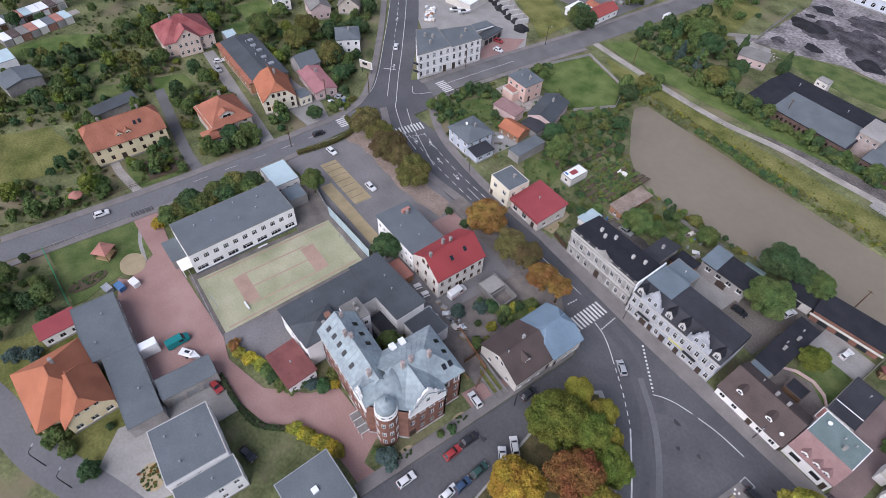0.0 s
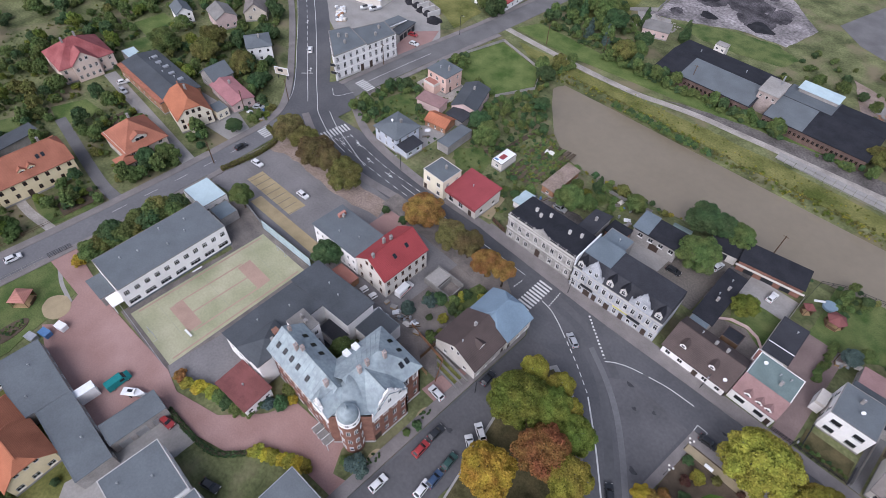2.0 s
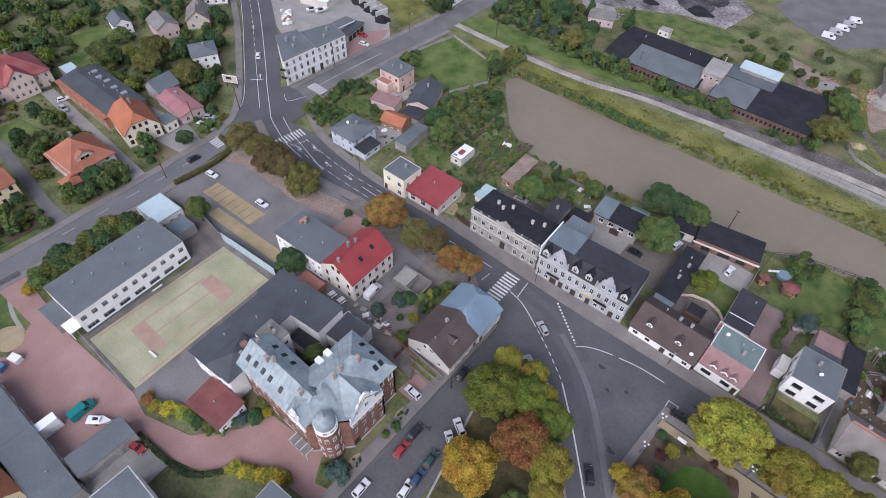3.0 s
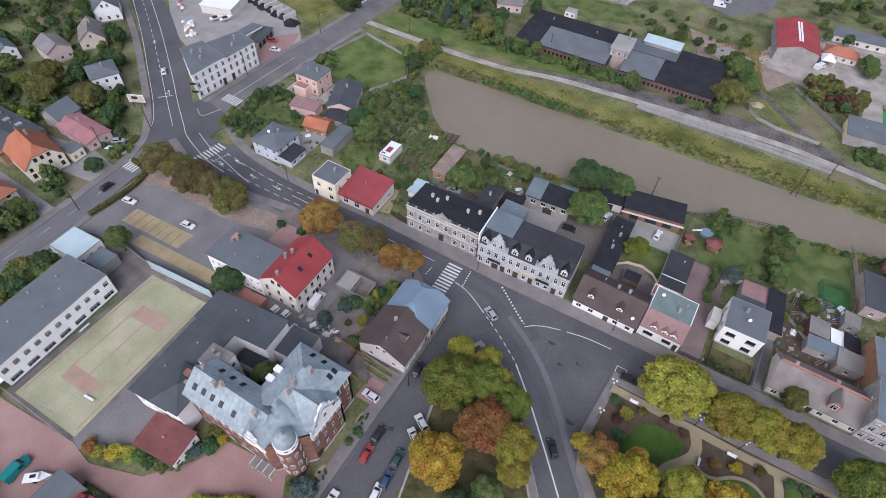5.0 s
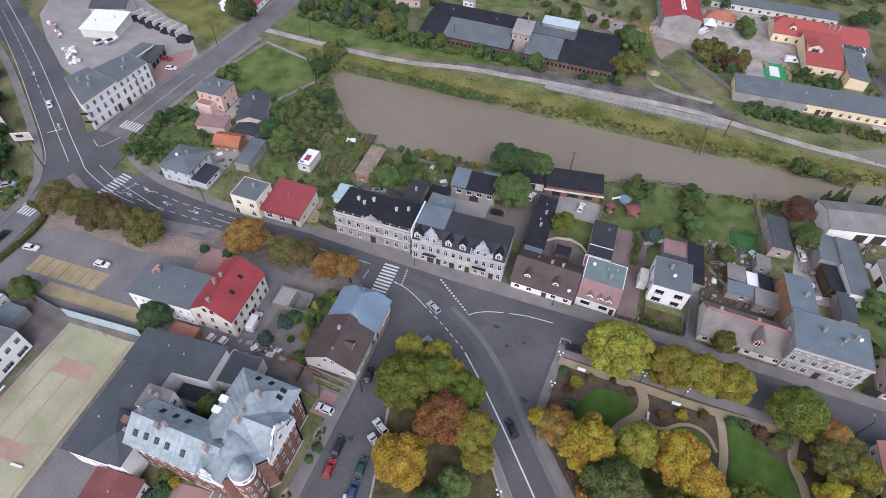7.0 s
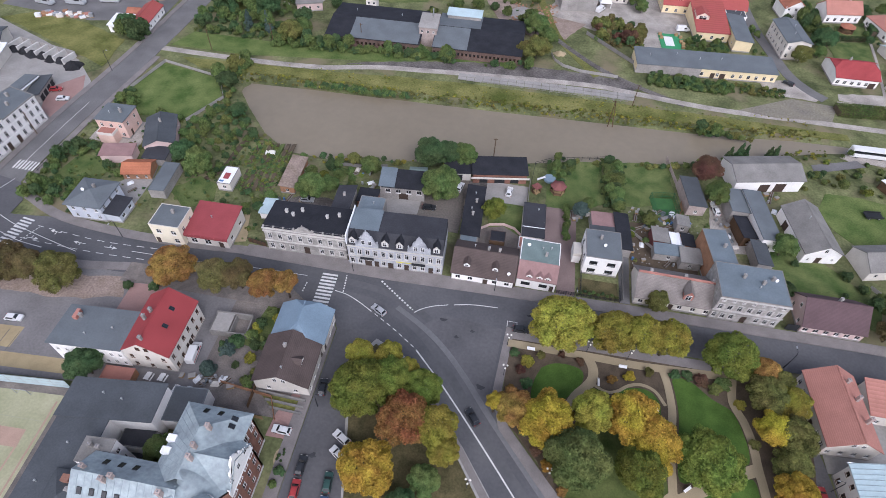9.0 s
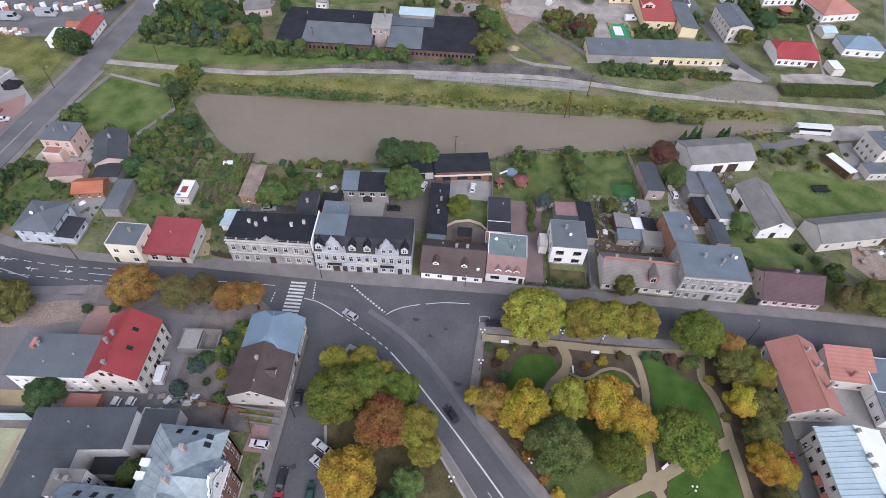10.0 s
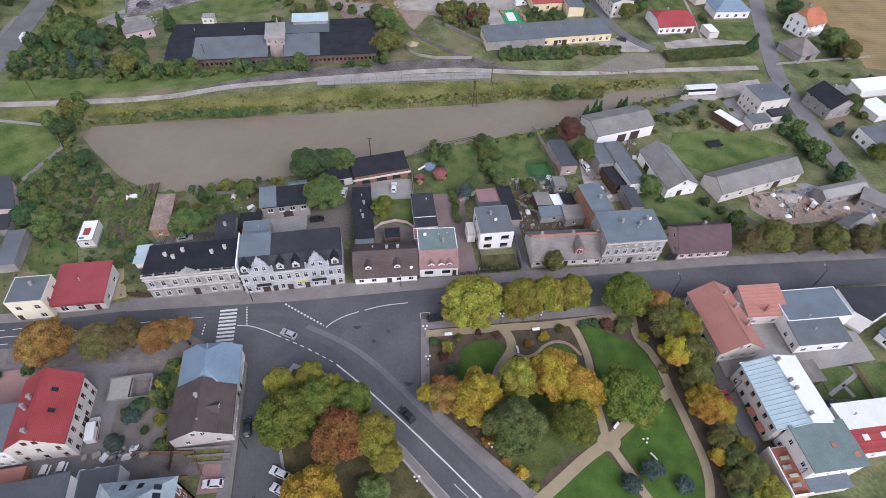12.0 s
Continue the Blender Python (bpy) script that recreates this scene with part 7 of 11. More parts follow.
for z, r in ((5.0, 2.15), (8.9, 2.15), (1.6, 2.15), (12.45, 2.0)):
    for a in (-165, -125, -85, -45, -5, 35):
        w, hh = 0.8, 1.6 if z < 12 else 1.0
        at = pose(r * math.cos(radians(a)) * 1.06, r * math.sin(radians(a)) * 1.06, z, 0, 0, a + 90)
        put("window", shared(("window_frame", w, hh, 1, "frame"), lambda: frame_mesh(w, hh, 1), M["frame"]), tur, at=at)
        put("pane", shared(("pane", w, hh), lambda: bmbox(-w / 2 + 0.07, 0.11, 0.07, w / 2 - 0.07, 0.13, hh - 0.07), M["glass"]), tur, at=at)
st = thing("porch", "pale glazed porch roof over the town hall door", "porch", -44.4, 15.2)
part("porch_roof", bmbox(-2.5, -1.6, 2.5, 2.5, 0.4, 2.62), M["asbestos"], st)
for px in (-2.4, -0.8, 0.8, 2.4):
    part("post", bmbox(px - 0.06, -1.5, 0, px + 0.06, -1.38, 2.5), M["white_paint"], st)
    part("roof_bar", bmbox(px - 0.05, -1.6, 2.62, px + 0.05, 0.4, 2.68), M["white_paint"], st)

t = house("cream house with a steep bright red tile roof", -67.8, 52.6, 10.4, 13.8, 7.0, "gable", 3.8, "offwhite", "tile_red", 2, {"E": [(1.0, 6, 0.9, 1.4), (4.2, 6, 0.9, 1.4)], "S": [(1.0, 3, 0.9, 1.4), (4.2, 3, 0.9, 1.4)]}, {"E": [(0.5, 1.2, 2.2)]}, ridge="y", chimneys=((-1.2, 1.2), (-1.8, -0.6), (0.3, -5.8)), skylights=((2.2, 3), (2.6, -1.2)), gable_win=2, frame_mat="frame_brown")
t = house("long white block with a flat grey roof", -80.6, 49.4, 15.6, 9.4, 6.8, "monoN", 0.5, "white", "bitumen_light", 3.5, {"S": [(1.0, 8, 0.8, 1.3), (4.0, 8, 0.8, 1.3)], "W": W2(4, 1, 0.9, 1.3, 3)}, chimneys=((-4.2, 2.2),), vents=((-1, -2), (4, 0)), name="school_block", category="school")
part("vent_box", bmbox(-5.4, 1.2, 7.0, -4.6, 3.4, 8.2), M["tile_pink"], t)
t = house("low corner house with brown tile and blue grey sheet roofs", -38.9, 51.0, 11.6, 10.6, 4.2, "gable", 3.4, "offwhite", "tile_brown", 2, {"E": [(0.9, 4, 0.9, 1.2)], "S": [(1.0, 2, 0.9, 1.2)]}, {"E": [(0.9, 1.1, 2.1)]}, ridge="y", chimneys=((-0.4, 1.5),), vents=((0.4, -3.5),), gable_win=2)
dormer(t, 3.6, -0.6, 5.0, 2.0, 1.9, 2.6, 90, "offwhite", "tile_brown")
house("blue grey hipped sheet roof half of the corner house", -38.9, 60.6, 11.6, 8.6, 4.2, "half", 3.4, "offwhite", "blue_sheet", 2, {"E": [(0.9, 3, 1.2, 1.4)], "N": [(0.9, 3, 1.2, 1.4)]}, {"E": [(0.1, 1.2, 2.2)]}, ridge="y")
house("terracotta paved low roof beside the flat block", -73.5, 42.0, 6.4, 3.6, 2.2, "flat", 0, "brick_orange", "tile_pink", 3, parapet="tile_pink", name="shed", category="shed", plinth=None)

# --- lower left: villa and long grey blocks
t = house("orange villa with crossed hip roofs", -85.0, -32.6, 15.4, 12.4, 4.2, "hip", 4.6, "cream", "tile_orange", 8, {"S": [(0.9, 4, 1.2, 1.3)], "E": [(0.9, 2, 1.2, 1.3)]}, chimneys=((-2, 1.4),), over=0.6)
house("orange roofed front wing of the villa", -79.6, -29.4, 9.4, 8.8, 4.2, "half", 4.0, "cream", "tile_orange", 8, {"E": [(0.9, 3, 1.4, 1.3), (2.9, 0, 1, 1)], "S": [(0.9, 2, 1.2, 1.3)]}, over=0.6, gable_win=3)
house("small outbuilding with a red roof", -100.8, -30.4, 4.2, 7.6, 3.2, "monoE", 0.5, "white", "sheet_red", 6, {"E": [(0.9, 3, 1.2, 1.2)]}, name="outbuilding", category="outbuilding")
house("wide low block with a flat grey felt roof", -94.5, -22.3, 16.6, 9.2, 3.8, "flat", 0, "grey_wall", "bitumen_light", 1.5, {"N": [(1, 4, 1.4, 1.0)]}, parapet="bitumen_light", name="garage_block", category="garages", vents=((-3, 1), (4, -2)))
house("long narrow low block with a flat grey felt roof", -76.7, -20.5, 18.8, 6.8, 3.8, "flat", 0, "grey_wall", "bitumen_light", 1.5, {"N": [(1, 5, 1.4, 1.0)]}, parapet="bitumen_light", name="garage_block", category="garages", vents=((2, 1),))
house("small porch with a white flat roof", -85.0, -15.6, 1.9, 4.0, 3.3, "flat", 0, "white", "metal_white", 1.5, parapet="metal_white", name="porch", category="porch", plinth=None)
t = house("flat grey roofed arm of the garage block", -72.5, -10.8, 5.4, 11.2, 3.5, "flat", 0, "grey_wall", "bitumen_light", 0, parapet="bitumen_light", name="garage_block", category="garages", doors={"E": [(0.2, 2.2, 2.2), (0.5, 2.2, 2.2), (0.8, 2.2, 2.2)]}, doormat="steel")
t = house("tall flat block with a grey felt roof and white edges", -57.0, -14.6, 12.0, 11.2, 6.8, "flat", 0, "white", "bitumen_light", 0, {"N": W2(4), "E": W2(3)}, vents=((0, 2), (3, -2), (-3, -3)), name="office_block", category="offices", parapet="greywhite")
house("lower flat block with a grey felt roof", -48.3, -14.0, 4.8, 11.4, 5.6, "flat", 0, "white", "bitumen_light", 1, {"N": [(1, 2, 1, 1.4)], "E": W2(4)}, vents=((0, 1),), name="office_block", category="offices", parapet="greywhite")
t = house("flat roofed block with a pale felt roof", -36.2, 1.4, 10.6, 10.8, 6.0, "flat", 0, "white", "bitumen_light", 4, {"E": W2(4), "N": W2(4)}, name="office_block", category="offices", parapet="steel")
part("roof_hatch", bmbox(-0.6, -0.6, 6.0, 0.6, 0.6, 6.5), M["metal_white"], t)

# --- across the river
t = house("derelict factory with patched black and grey felt roofs", -55.6, 195.2, 35.0, 25.0, 3.8, "gable", 1.6, "brick_old", "slate", 1.5, {"S": [(1.3, 22, 0.9, 1.2)]}, frame_mat="frame_brown", name="factory", category="factory", plinth=None, vents=((-10, 6), (8, 5)))
bm = bmbox(-8.6, -12.7, 0.0, 17.2, -0.4, 0.06)
for vv in bm.verts:
    vv.co.z += 3.8 + 1.6 * (1 - abs(vv.co.y) / 12.5) + 0.2
part("grey_roof_patch", bm, M["bitumen_light"], t)
t = house("derelict factory wing with a two tone felt roof", -16.6, 196.0, 32.5, 25.4, 3.8, "gable", 1.6, "brick_old", "slate", 1.5, {"S": [(1.3, 22, 0.9, 1.2)]}, frame_mat="frame_brown", name="factory", category="factory", plinth=None)
bm = bmbox(-16.4, -12.9, 0.0, -3.6, -0.2, 0.06)
for vv in bm.verts:
    vv.co.z += 3.8 + 1.6 * (1 - abs(vv.co.y) / 12.7) + 0.2
part("grey_roof_patch", bm, M["bitumen_light"], t)
bm = bmbox(-16.4, 0.2, 0.0, 0.0, 12.9, 0.06)
for vv in bm.verts:
    vv.co.z += 3.8 + 1.6 * (1 - abs(vv.co.y) / 12.7) + 0.2
part("grey_roof_patch", bm, M["bitumen_light"], t)
t = house("concrete factory tower with broken windows", -35.6, 193.4, 6.4, 8.4, 7.4, "monoS", 1.2, "rosy_grey", "concrete", 1.5, {"S": [(5.4, 3, 0.8, 0.9)], "E": [(5.4, 2, 0.8, 0.9)]}, name="factory_tower", category="factory tower", plinth=None)
bm = bmesh.new()
tube(bm, [(1, 2.5, 7.4), (1, 2.5, 11.5)], [0.25, 0.25], 8)
part("flue", bm, M["steel"], t)
house("white roofed penthouse on the factory", -24.0, 206.6, 13, 5, 5.8, "monoS", 0.4, "grey_wall", "metal_blue", 1.5, name="penthouse", category="factory", plinth=None)
house("white hut on the factory roof edge", -62.0, 209.5, 4.2, 3.6, 6.2, "flat", 0, "offwhite", "concrete", 1.5, {"S": [(4.4, 2, 0.9, 0.9)]}, name="roof_hut", category="factory", plinth=None)
t = house("long low yellow and grey office with a felt roof", 66.4, 196.4, 50.0, 10.4, 3.6, "monoS", 0.6, "cream", "bitumen_light", 4.4, {"S": [(0.9, 18, 1.1, 1.4)]}, {"S": [(0.55, 1.6, 2.2), (0.62, 2.0, 2.2)]}, vents=((-20, 0), (-10, 2), (-2, 0), (6, 1)), name="office", category="office")
part("grey_front", bmbox(-25.05, -5.26, 0.5, -2.0, -5.21, 3.55), M["grey_wall"], t)
t = house("big shed with a red sheet roof and grey wall", 18.4, 242.6, 14.8, 23, 5.2, "gable", 2.0, "grey_wall", "tile_red", 10, doors={"S": [(0.66, 6.0, 4.0)]}, doormat="concrete", ridge="y", name="warehouse", category="warehouse", plinth=None)
part("roof_light", bmbox(-0.8, -8, 7.2, 0.8, 8, 7.42), M["metal_white"], t)
house("little house with a rust red roof by the workshops", 35.2, 244.8, 11.5, 6, 3.0, "hip", 2.0, "offwhite", "tile_rust", 0, {"S": [(1, 4, 1, 1.2)]})
t = house("restaurant with a long bright red tile roof", 71.6, 244.6, 34, 11, 4.0, "half", 3.8, "cream", "tile_bright", 4, {"S": [(1, 9, 1.1, 1.4)], "W": [(1, 3, 1.1, 1.4)]}, chimneys=((-10, 1), (-3, 1), (2, -1.4), (4, -1.4), (6, -1.4)), name="restaurant", category="restaurant", gable_win=2)
dormer(t, -10.5, -3.9, 5.0, 2.4, 2.0, 2.8, 0, "cream", "tile_bright")
t = house("front wing with a red roof sloping to the yard", 71.9, 228.6, 12.6, 20.0, 3.6, "monoS", 3.2, "cream", "tile_bright", 4, {"S": [(1, 3, 1.1, 1.4)]}, name="restaurant", category="restaurant")
dormer(t, -3.4, -2.4, 4.6, 5.0, 3.0, 6.0, 0, "rosy_cream", "tile_bright")
house("white flat roofed kitchen extension", 84.0, 237.4, 7.6, 6.0, 3.8, "flat", 0, "white", "bitumen_mid", 4, {"S": [(1, 2, 1.6, 1.4)]}, parapet="metal_white", name="extension", category="extension", vents=((0, 1), (1.6, -1)))
house("yellow walled shed with a grey roof", 82.8, 223.6, 6.6, 21.0, 4.2, "monoE", 0.6, "cream", "bitumen_light", 2, {"W": [(1, 3, 1.1, 1.3)]}, name="workshop", category="workshop")
house("low row of pale huts", 56, 262.6, 50, 6.4, 3, "monoS", 0.5, "offwhite", "bitumen_light", 4, {"S": [(0.9, 14, 1.2, 1.2)]}, name="hut_row", category="huts")
t = thing("marquee", "small white peaked marquee", "marquee", 31.2, 238.4, 0, 10)
bm = bmesh.new()
roof_shape(bm, 5, 5, 2.6, "hip", 1.8, 0.1)
part("canopy", bm, M["white_paint"], t)
for px, py in ((-2.3, -2.3), (2.3, -2.3), (2.3, 2.3), (-2.3, 2.3)):
    part("post", bmbox(px - 0.06, py - 0.06, 0, px + 0.06, py + 0.06, 2.6), M["white_paint"], t)
t = thing("mini_golf", "green felt play ground with a white basin", "play ground", 57.4, 215.0, 0, 4)
part("felt", bmbox(-4.7, -5.8, 0, 4.7, 5.8, 0.15), M["green_paint"], t)
part("basin", bmbox(-2.8, -3.6, 0.15, 0.6, 3.2, 0.3), M["white_paint"], t)
for px, py in ((-4, 4.6), (-3.8, 2), (3.8, 3), (4, -2), (2.4, 4.8), (3.6, -4.6), (3.4, -0.4)):
    part("block", bmbox(px - 0.6, py - 0.6, 0.15, px + 0.6, py + 0.6, 1.0), M["wood_light"], t)
house("tall white house with a low grey roof beside the lane", 101.2, 220.6, 9, 17.6, 6.8, "gable", 1.2, "offwhite", "bitumen_light", 6, {"S": W2(3), "W": W2(6)}, ridge="y", vents=((1, 2), (-1, -4)))
house("white bungalow with a red tile roof", 120.2, 204.0, 15, 13.2, 3.4, "half", 3.0, "white", "tile_red", 2, {"S": [(0.9, 6, 1.2, 1.3)]}, chimneys=((-2, 1),), doors={"S": [(0.88, 2.4, 2.2)]})
house("white bungalow with a pale blue roof", 149.4, 213.0, 15, 9.5, 3.6, "hip", 2.6, "white", "blue_sheet", 0, {"S": [(0.9, 4, 1.2, 1.3)]}, chimneys=((1, 0.5),))
house("white carport with a flat roof", 134.4, 196.6, 4.2, 6.6, 2.6, "flat", 0, "offwhite", "metal_white", 6, name="carport", category="carport", plinth=None)
house("wide house with a salmon tile roof among lawns", 149.0, 243.6, 17, 15, 3.8, "hip", 4.0, "white", "tile_pink", 16, {"S": [(0.9, 5, 1.2, 1.3)], "W": [(0.9, 4, 1.2, 1.3)]}, chimneys=((-2, 1),))
house("white house with a red tile roof behind a hedge", 128.6, 251.6, 15, 9, 4.0, "gable", 3.4, "white", "tile_pink", 11, {"S": [(0.9, 5, 1.2, 1.5)]}, chimneys=((3, 1),))
house("small grey garden shed with a sheet roof", 141.2, 224.6, 5.4, 6.0, 2.5, "gable", 1.0, "offwhite", "metal_blue", 12, name="shed", category="shed", plinth=None)
house("white house with a brown roof at the end of the lane", 108.6, 250.0, 9, 10, 5.0, "gable", 3.0, "white", "tile_rust", 8, {"S": W2(3)}, ridge="y")
t = house("white villa with an orange hip roof", 174.6, 196.4, 10.0, 10.0, 5.8, "half", 4.4, "white", "tile_orange", 18, {"S": W2(3), "W": W2(3)}, chimneys=((-1, 1),))
part("balcony", bmbox(-2.4, -6.8, 2.6, 3.6, -5.02, 3.6), M["white"], t)
house("old barn with a weathered hip roof", 162.6, 179.4, 9.0, 11, 3.4, "hip", 4.0, "grey_wall", "tile_old", 16, doors={"S": [(0.5, 2.6, 2.6)]}, name="barn", category="barn", plinth=None)
t = house("cream three storey villa with a flat dark roof", 129.6, 145.4, 11, 9.4, 7.4, "flat", 0, "offwhite", "bitumen_light", 8, {"S": [(0.9, 3, 1.0, 1.3), (3.7, 3, 1.0, 1.3)], "W": [(0.9, 4, 0.9, 1.3), (3.7, 4, 0.9, 1.3)]}, name="villa", vents=((-2, 1),))
part("terrace_block", bmbox(-2.0, -8.2, 0, 5.4, -4.72, 3.2), M["offwhite"], t)
part("railing", bmbox(-2.0, -8.2, 3.2, 5.4, -4.8, 4.0), M["bitumen"], t)
house("low white annex of the villa", 124.5, 137.2, 7, 5, 2.8, "flat", 0, "offwhite", "bitumen_light", 8, {"S": [(0.8, 3, 0.8, 1.1)]}, name="annex")
t = house("grey house with a dark gable roof", 147.9 + 6.2, 144.8, 10.4, 11, 4.6, "gable", 2.8, "grey_wall", "slate", 12, {"W": W2(3, 0.9, 0.9, 1.3, 2.4), "S": [(1, 3, 0.9, 1.3)]}, ridge="y", chimneys=((0.6, 1.5),))
house("white flat roofed bungalow", 161.0, 124.6, 14, 9.0, 4.4, "flat", 0, "white", "bitumen_light", 5, {"S": [(1, 4, 1.2, 1.4)], "W": [(1, 3, 1.1, 1.4)]}, chimneys=((1, 1.0),))
house("grey sheds beside the lane", 161.6, 149.6, 6, 6, 3.0, "monoS", 0.5, "grey_wall", "asbestos", 4, {"S": [(0.9, 3, 1.0, 1.3)]}, name="shed", category="shed")
house("pale garden store with a blue white sheet roof", 169.6, 140.6, 7.4, 8.0, 2.6, "monoS", 0.4, "white", "metal_white", 14, name="store", category="shed", plinth=None)
house("long white sheet roofed shed", 177, 153, 16, 6, 3.2, "monoS", 0.7, "white", "metal_white", 5, name="shed", category="shed")
t = house("long mint green hall with white windows", -86, 299, 56, 11, 5, "monoS", 0.8, "blue_wall", "metal_white", 10, {"S": [(1.2, 14, 1.6, 1.8)]}, name="hall", category="hall")
house("low white shop with a red sheet roof by the road", -143.6, 182.0, 6.6, 14.0, 3.4, "gable", 1.6, "white", "tile_bright", 6, {"S": [(0.9, 2, 1, 1.1)], "E": [(0.9, 4, 1, 1.1)]}, name="shop", category="shop", ridge="y")
house("low white store with a pale roof behind the shop", -150.6, 176.0, 7.0, 8.0, 2.8, "monoS", 0.4, "white", "metal_white", 6, {"S": [(0.9, 2, 1, 1.1)]}, name="store", category="shop", plinth=None)
house("small rust roofed hut behind the shop", -150.0, 184.6, 5.0, 4.0, 2.6, "gable", 1.0, "brick", "tile_rust", 6, name="hut", category="hut", plinth=None)
house("derelict brick shed by the coal yard", -88, 208, 10, 7, 3.2, "monoS", 0.5, "rose", "asbestos", 20, {"S": [(1, 3, 0.9, 1)]}, name="shed", category="shed")

# far gardens: sheds and huts
COVERS = ("metal_white", "tile_brown", "asbestos", "tile_pink", "metal_white", "bitumen_light", "tile_pink", "metal_blue", "metal_white")
for q in range(2):
    for k in range(8):
        house(("garden garage with a pale sheet roof", "old garden garage with a sheet roof")[(k + q) % 2], -241.6 - 13.6 * q - 0.95 * k, -22.4 + 3.05 * k, 6.0, 2.9, 2.5, "monoE", 0.3, ("grey_wall", "offwhite", "brick")[k % 3], COVERS[(k + 4 * q) % 9], 17,
              doors={"E" if q else "W": [(0.5, 2.2, 2.0)]}, doormat=("wood", "steel", "white_paint")[k % 3], name="garden_garage", category="garage", plinth=None, over=0.06, group="garden garages")
strip("track", [(-247.6, -26), (-255, 4)], 4.0, 0.01, M["gravel"], "pale lane between two rows of garages", "track")
house("white workshop with a pale flat roof", -226, -27, 9, 11, 3.4, "flat", 0, "white", "metal_blue", 10, name="workshop", category="workshop")
house("grey roofed garden house", -210, -22, 9, 11, 3.4, "gable", 1.2, "grey_wall", "bitumen_light", 14, name="garden_house", category="garden house")
house("pale stone house at the edge of the gardens", -205, 84, 10, 8, 4.6, "gable", 2.2, "rose", "asbestos", -10, {"E": [(1, 3, 0.9, 1.2)], "S": [(1, 3, 0.9, 1.2)]})
house("white garden house in the trees", -218, 74, 8, 6, 4.4, "gable", 2.0, "white", "bitumen_light", -10, {"E": W2(2, 0.9, 0.9, 1.1, 2.0)})


# ---------------- trees and shrubs ----------------
def leaf_cloud(seed, lumps, leaves, size, flat=1.0, cone=False):
    """Leaf clumps over a heap of lumps inside a unit ball: returns vertices and faces."""
    rng = np.random.default_rng(seed)
    cen, rad = [], []
    for k in range(lumps):
        if cone:
            h = (k + 0.5) / lumps
            a = rng.uniform(0, 6.28)
            q = (1 - h) ** 0.8 * rng.uniform(0.15, 0.7)
            cen.append((q * math.cos(a), q * math.sin(a), 2 * h - 1))
            rad.append((0.07 + 0.24 * (1 - h)) * rng.uniform(0.55, 1.5))
        else:
            a, z = 2.4 * k + rng.uniform(-0.5, 0.5), rng.uniform(-0.6, 0.95)
            q = math.sqrt(max(0.04, 1 - z * z)) * rng.uniform(0.5, 0.8)
            cen.append((q * math.cos(a), q * math.sin(a), z * 0.66))
            rad.append(rng.uniform(0.13, 0.27))
    if not cone:
        cen.append((0, 0, 0.1))
        rad.append(0.62)
    cen, rad = np.array(cen), np.array(rad)
    pick = rng.choice(len(cen), leaves, p=rad ** 2 / (rad ** 2).sum())
    d = rng.normal(size=(leaves, 3))
    d /= np.linalg.norm(d, axis=1)[:, None]
    d[:, 2] = np.where(rng.random(leaves) < 0.55, np.abs(d[:, 2]), d[:, 2])
    p = cen[pick] + d * rad[pick][:, None] * rng.uniform(0.72, 1.12, leaves)[:, None]
    inner = ((p[:, None, :] - cen[None]) ** 2).sum(-1) < (rad[None] * 0.72) ** 2
    ok = ~inner.any(1)
    p, d = p[ok], d[ok]
    n = d + np.array((0, 0, 0.35)) + rng.normal(scale=0.6, size=d.shape)
    n /= np.linalg.norm(n, axis=1)[:, None]
    u = np.cross(n, rng.normal(size=n.shape))
    u /= np.linalg.norm(u, axis=1)[:, None]
    w = np.cross(n, u)
    s = size * rng.uniform(0.6, 1.35, len(p))[:, None]
    tri = np.stack([p - u * s * 1.1 - w * s * 0.7, p + u * s * 1.1 - w * s * 0.7, p + w * s * 1.3 + n * s * 0.3], 1)
    tri[:, :, 2] *= flat
    return tri.reshape(-1, 3), np.arange(len(p) * 3).reshape(-1, 3)


def cloud_mesh(key, material, **kw):
    if key not in MESH:
        v, f = leaf_cloud(**kw)
        me = bpy.data.meshes.new(key[0])
        me.from_pydata(v.tolist(), [], f.tolist())
        me.materials.append(material)
        MESH[key] = me
    return MESH[key]


def trunk_mesh(seed):
    """Trunk and limbs of a tree one metre high to its crown's middle."""
    rng = random.Random(seed)
    bm = bmesh.new()
    tube(bm, [(0, 0, -0.02), (0.01, 0, 0.3), (rng.uniform(-0.03, 0.03), 0.02, 0.7), (0, 0, 1.15)], [0.055, 0.042, 0.034, 0.012], 7)
    for k in range(6):
        a = k * 1.05 + rng.uniform(-0.3, 0.3)
        z = rng.uniform(0.45, 0.75)
        q = rng.uniform(0.25, 0.4)
        tube(bm, [(0, 0, z), (q * 0.5 * math.cos(a), q * 0.5 * math.sin(a), z + 0.14), (q * math.cos(a), q * math.sin(a), z + 0.36)], [0.024, 0.017, 0.006], 5)
    return bm


RNG = random.Random(7)
NAMES = {"green": "green", "dark": "dark green", "olive": "olive green", "moss": "yellowish green", "lime": "light green", "yellow": "yellow", "gold": "golden orange", "rust": "rust brown", "blue": "blue green", "wine": "wine red", "brown": "olive brown"}


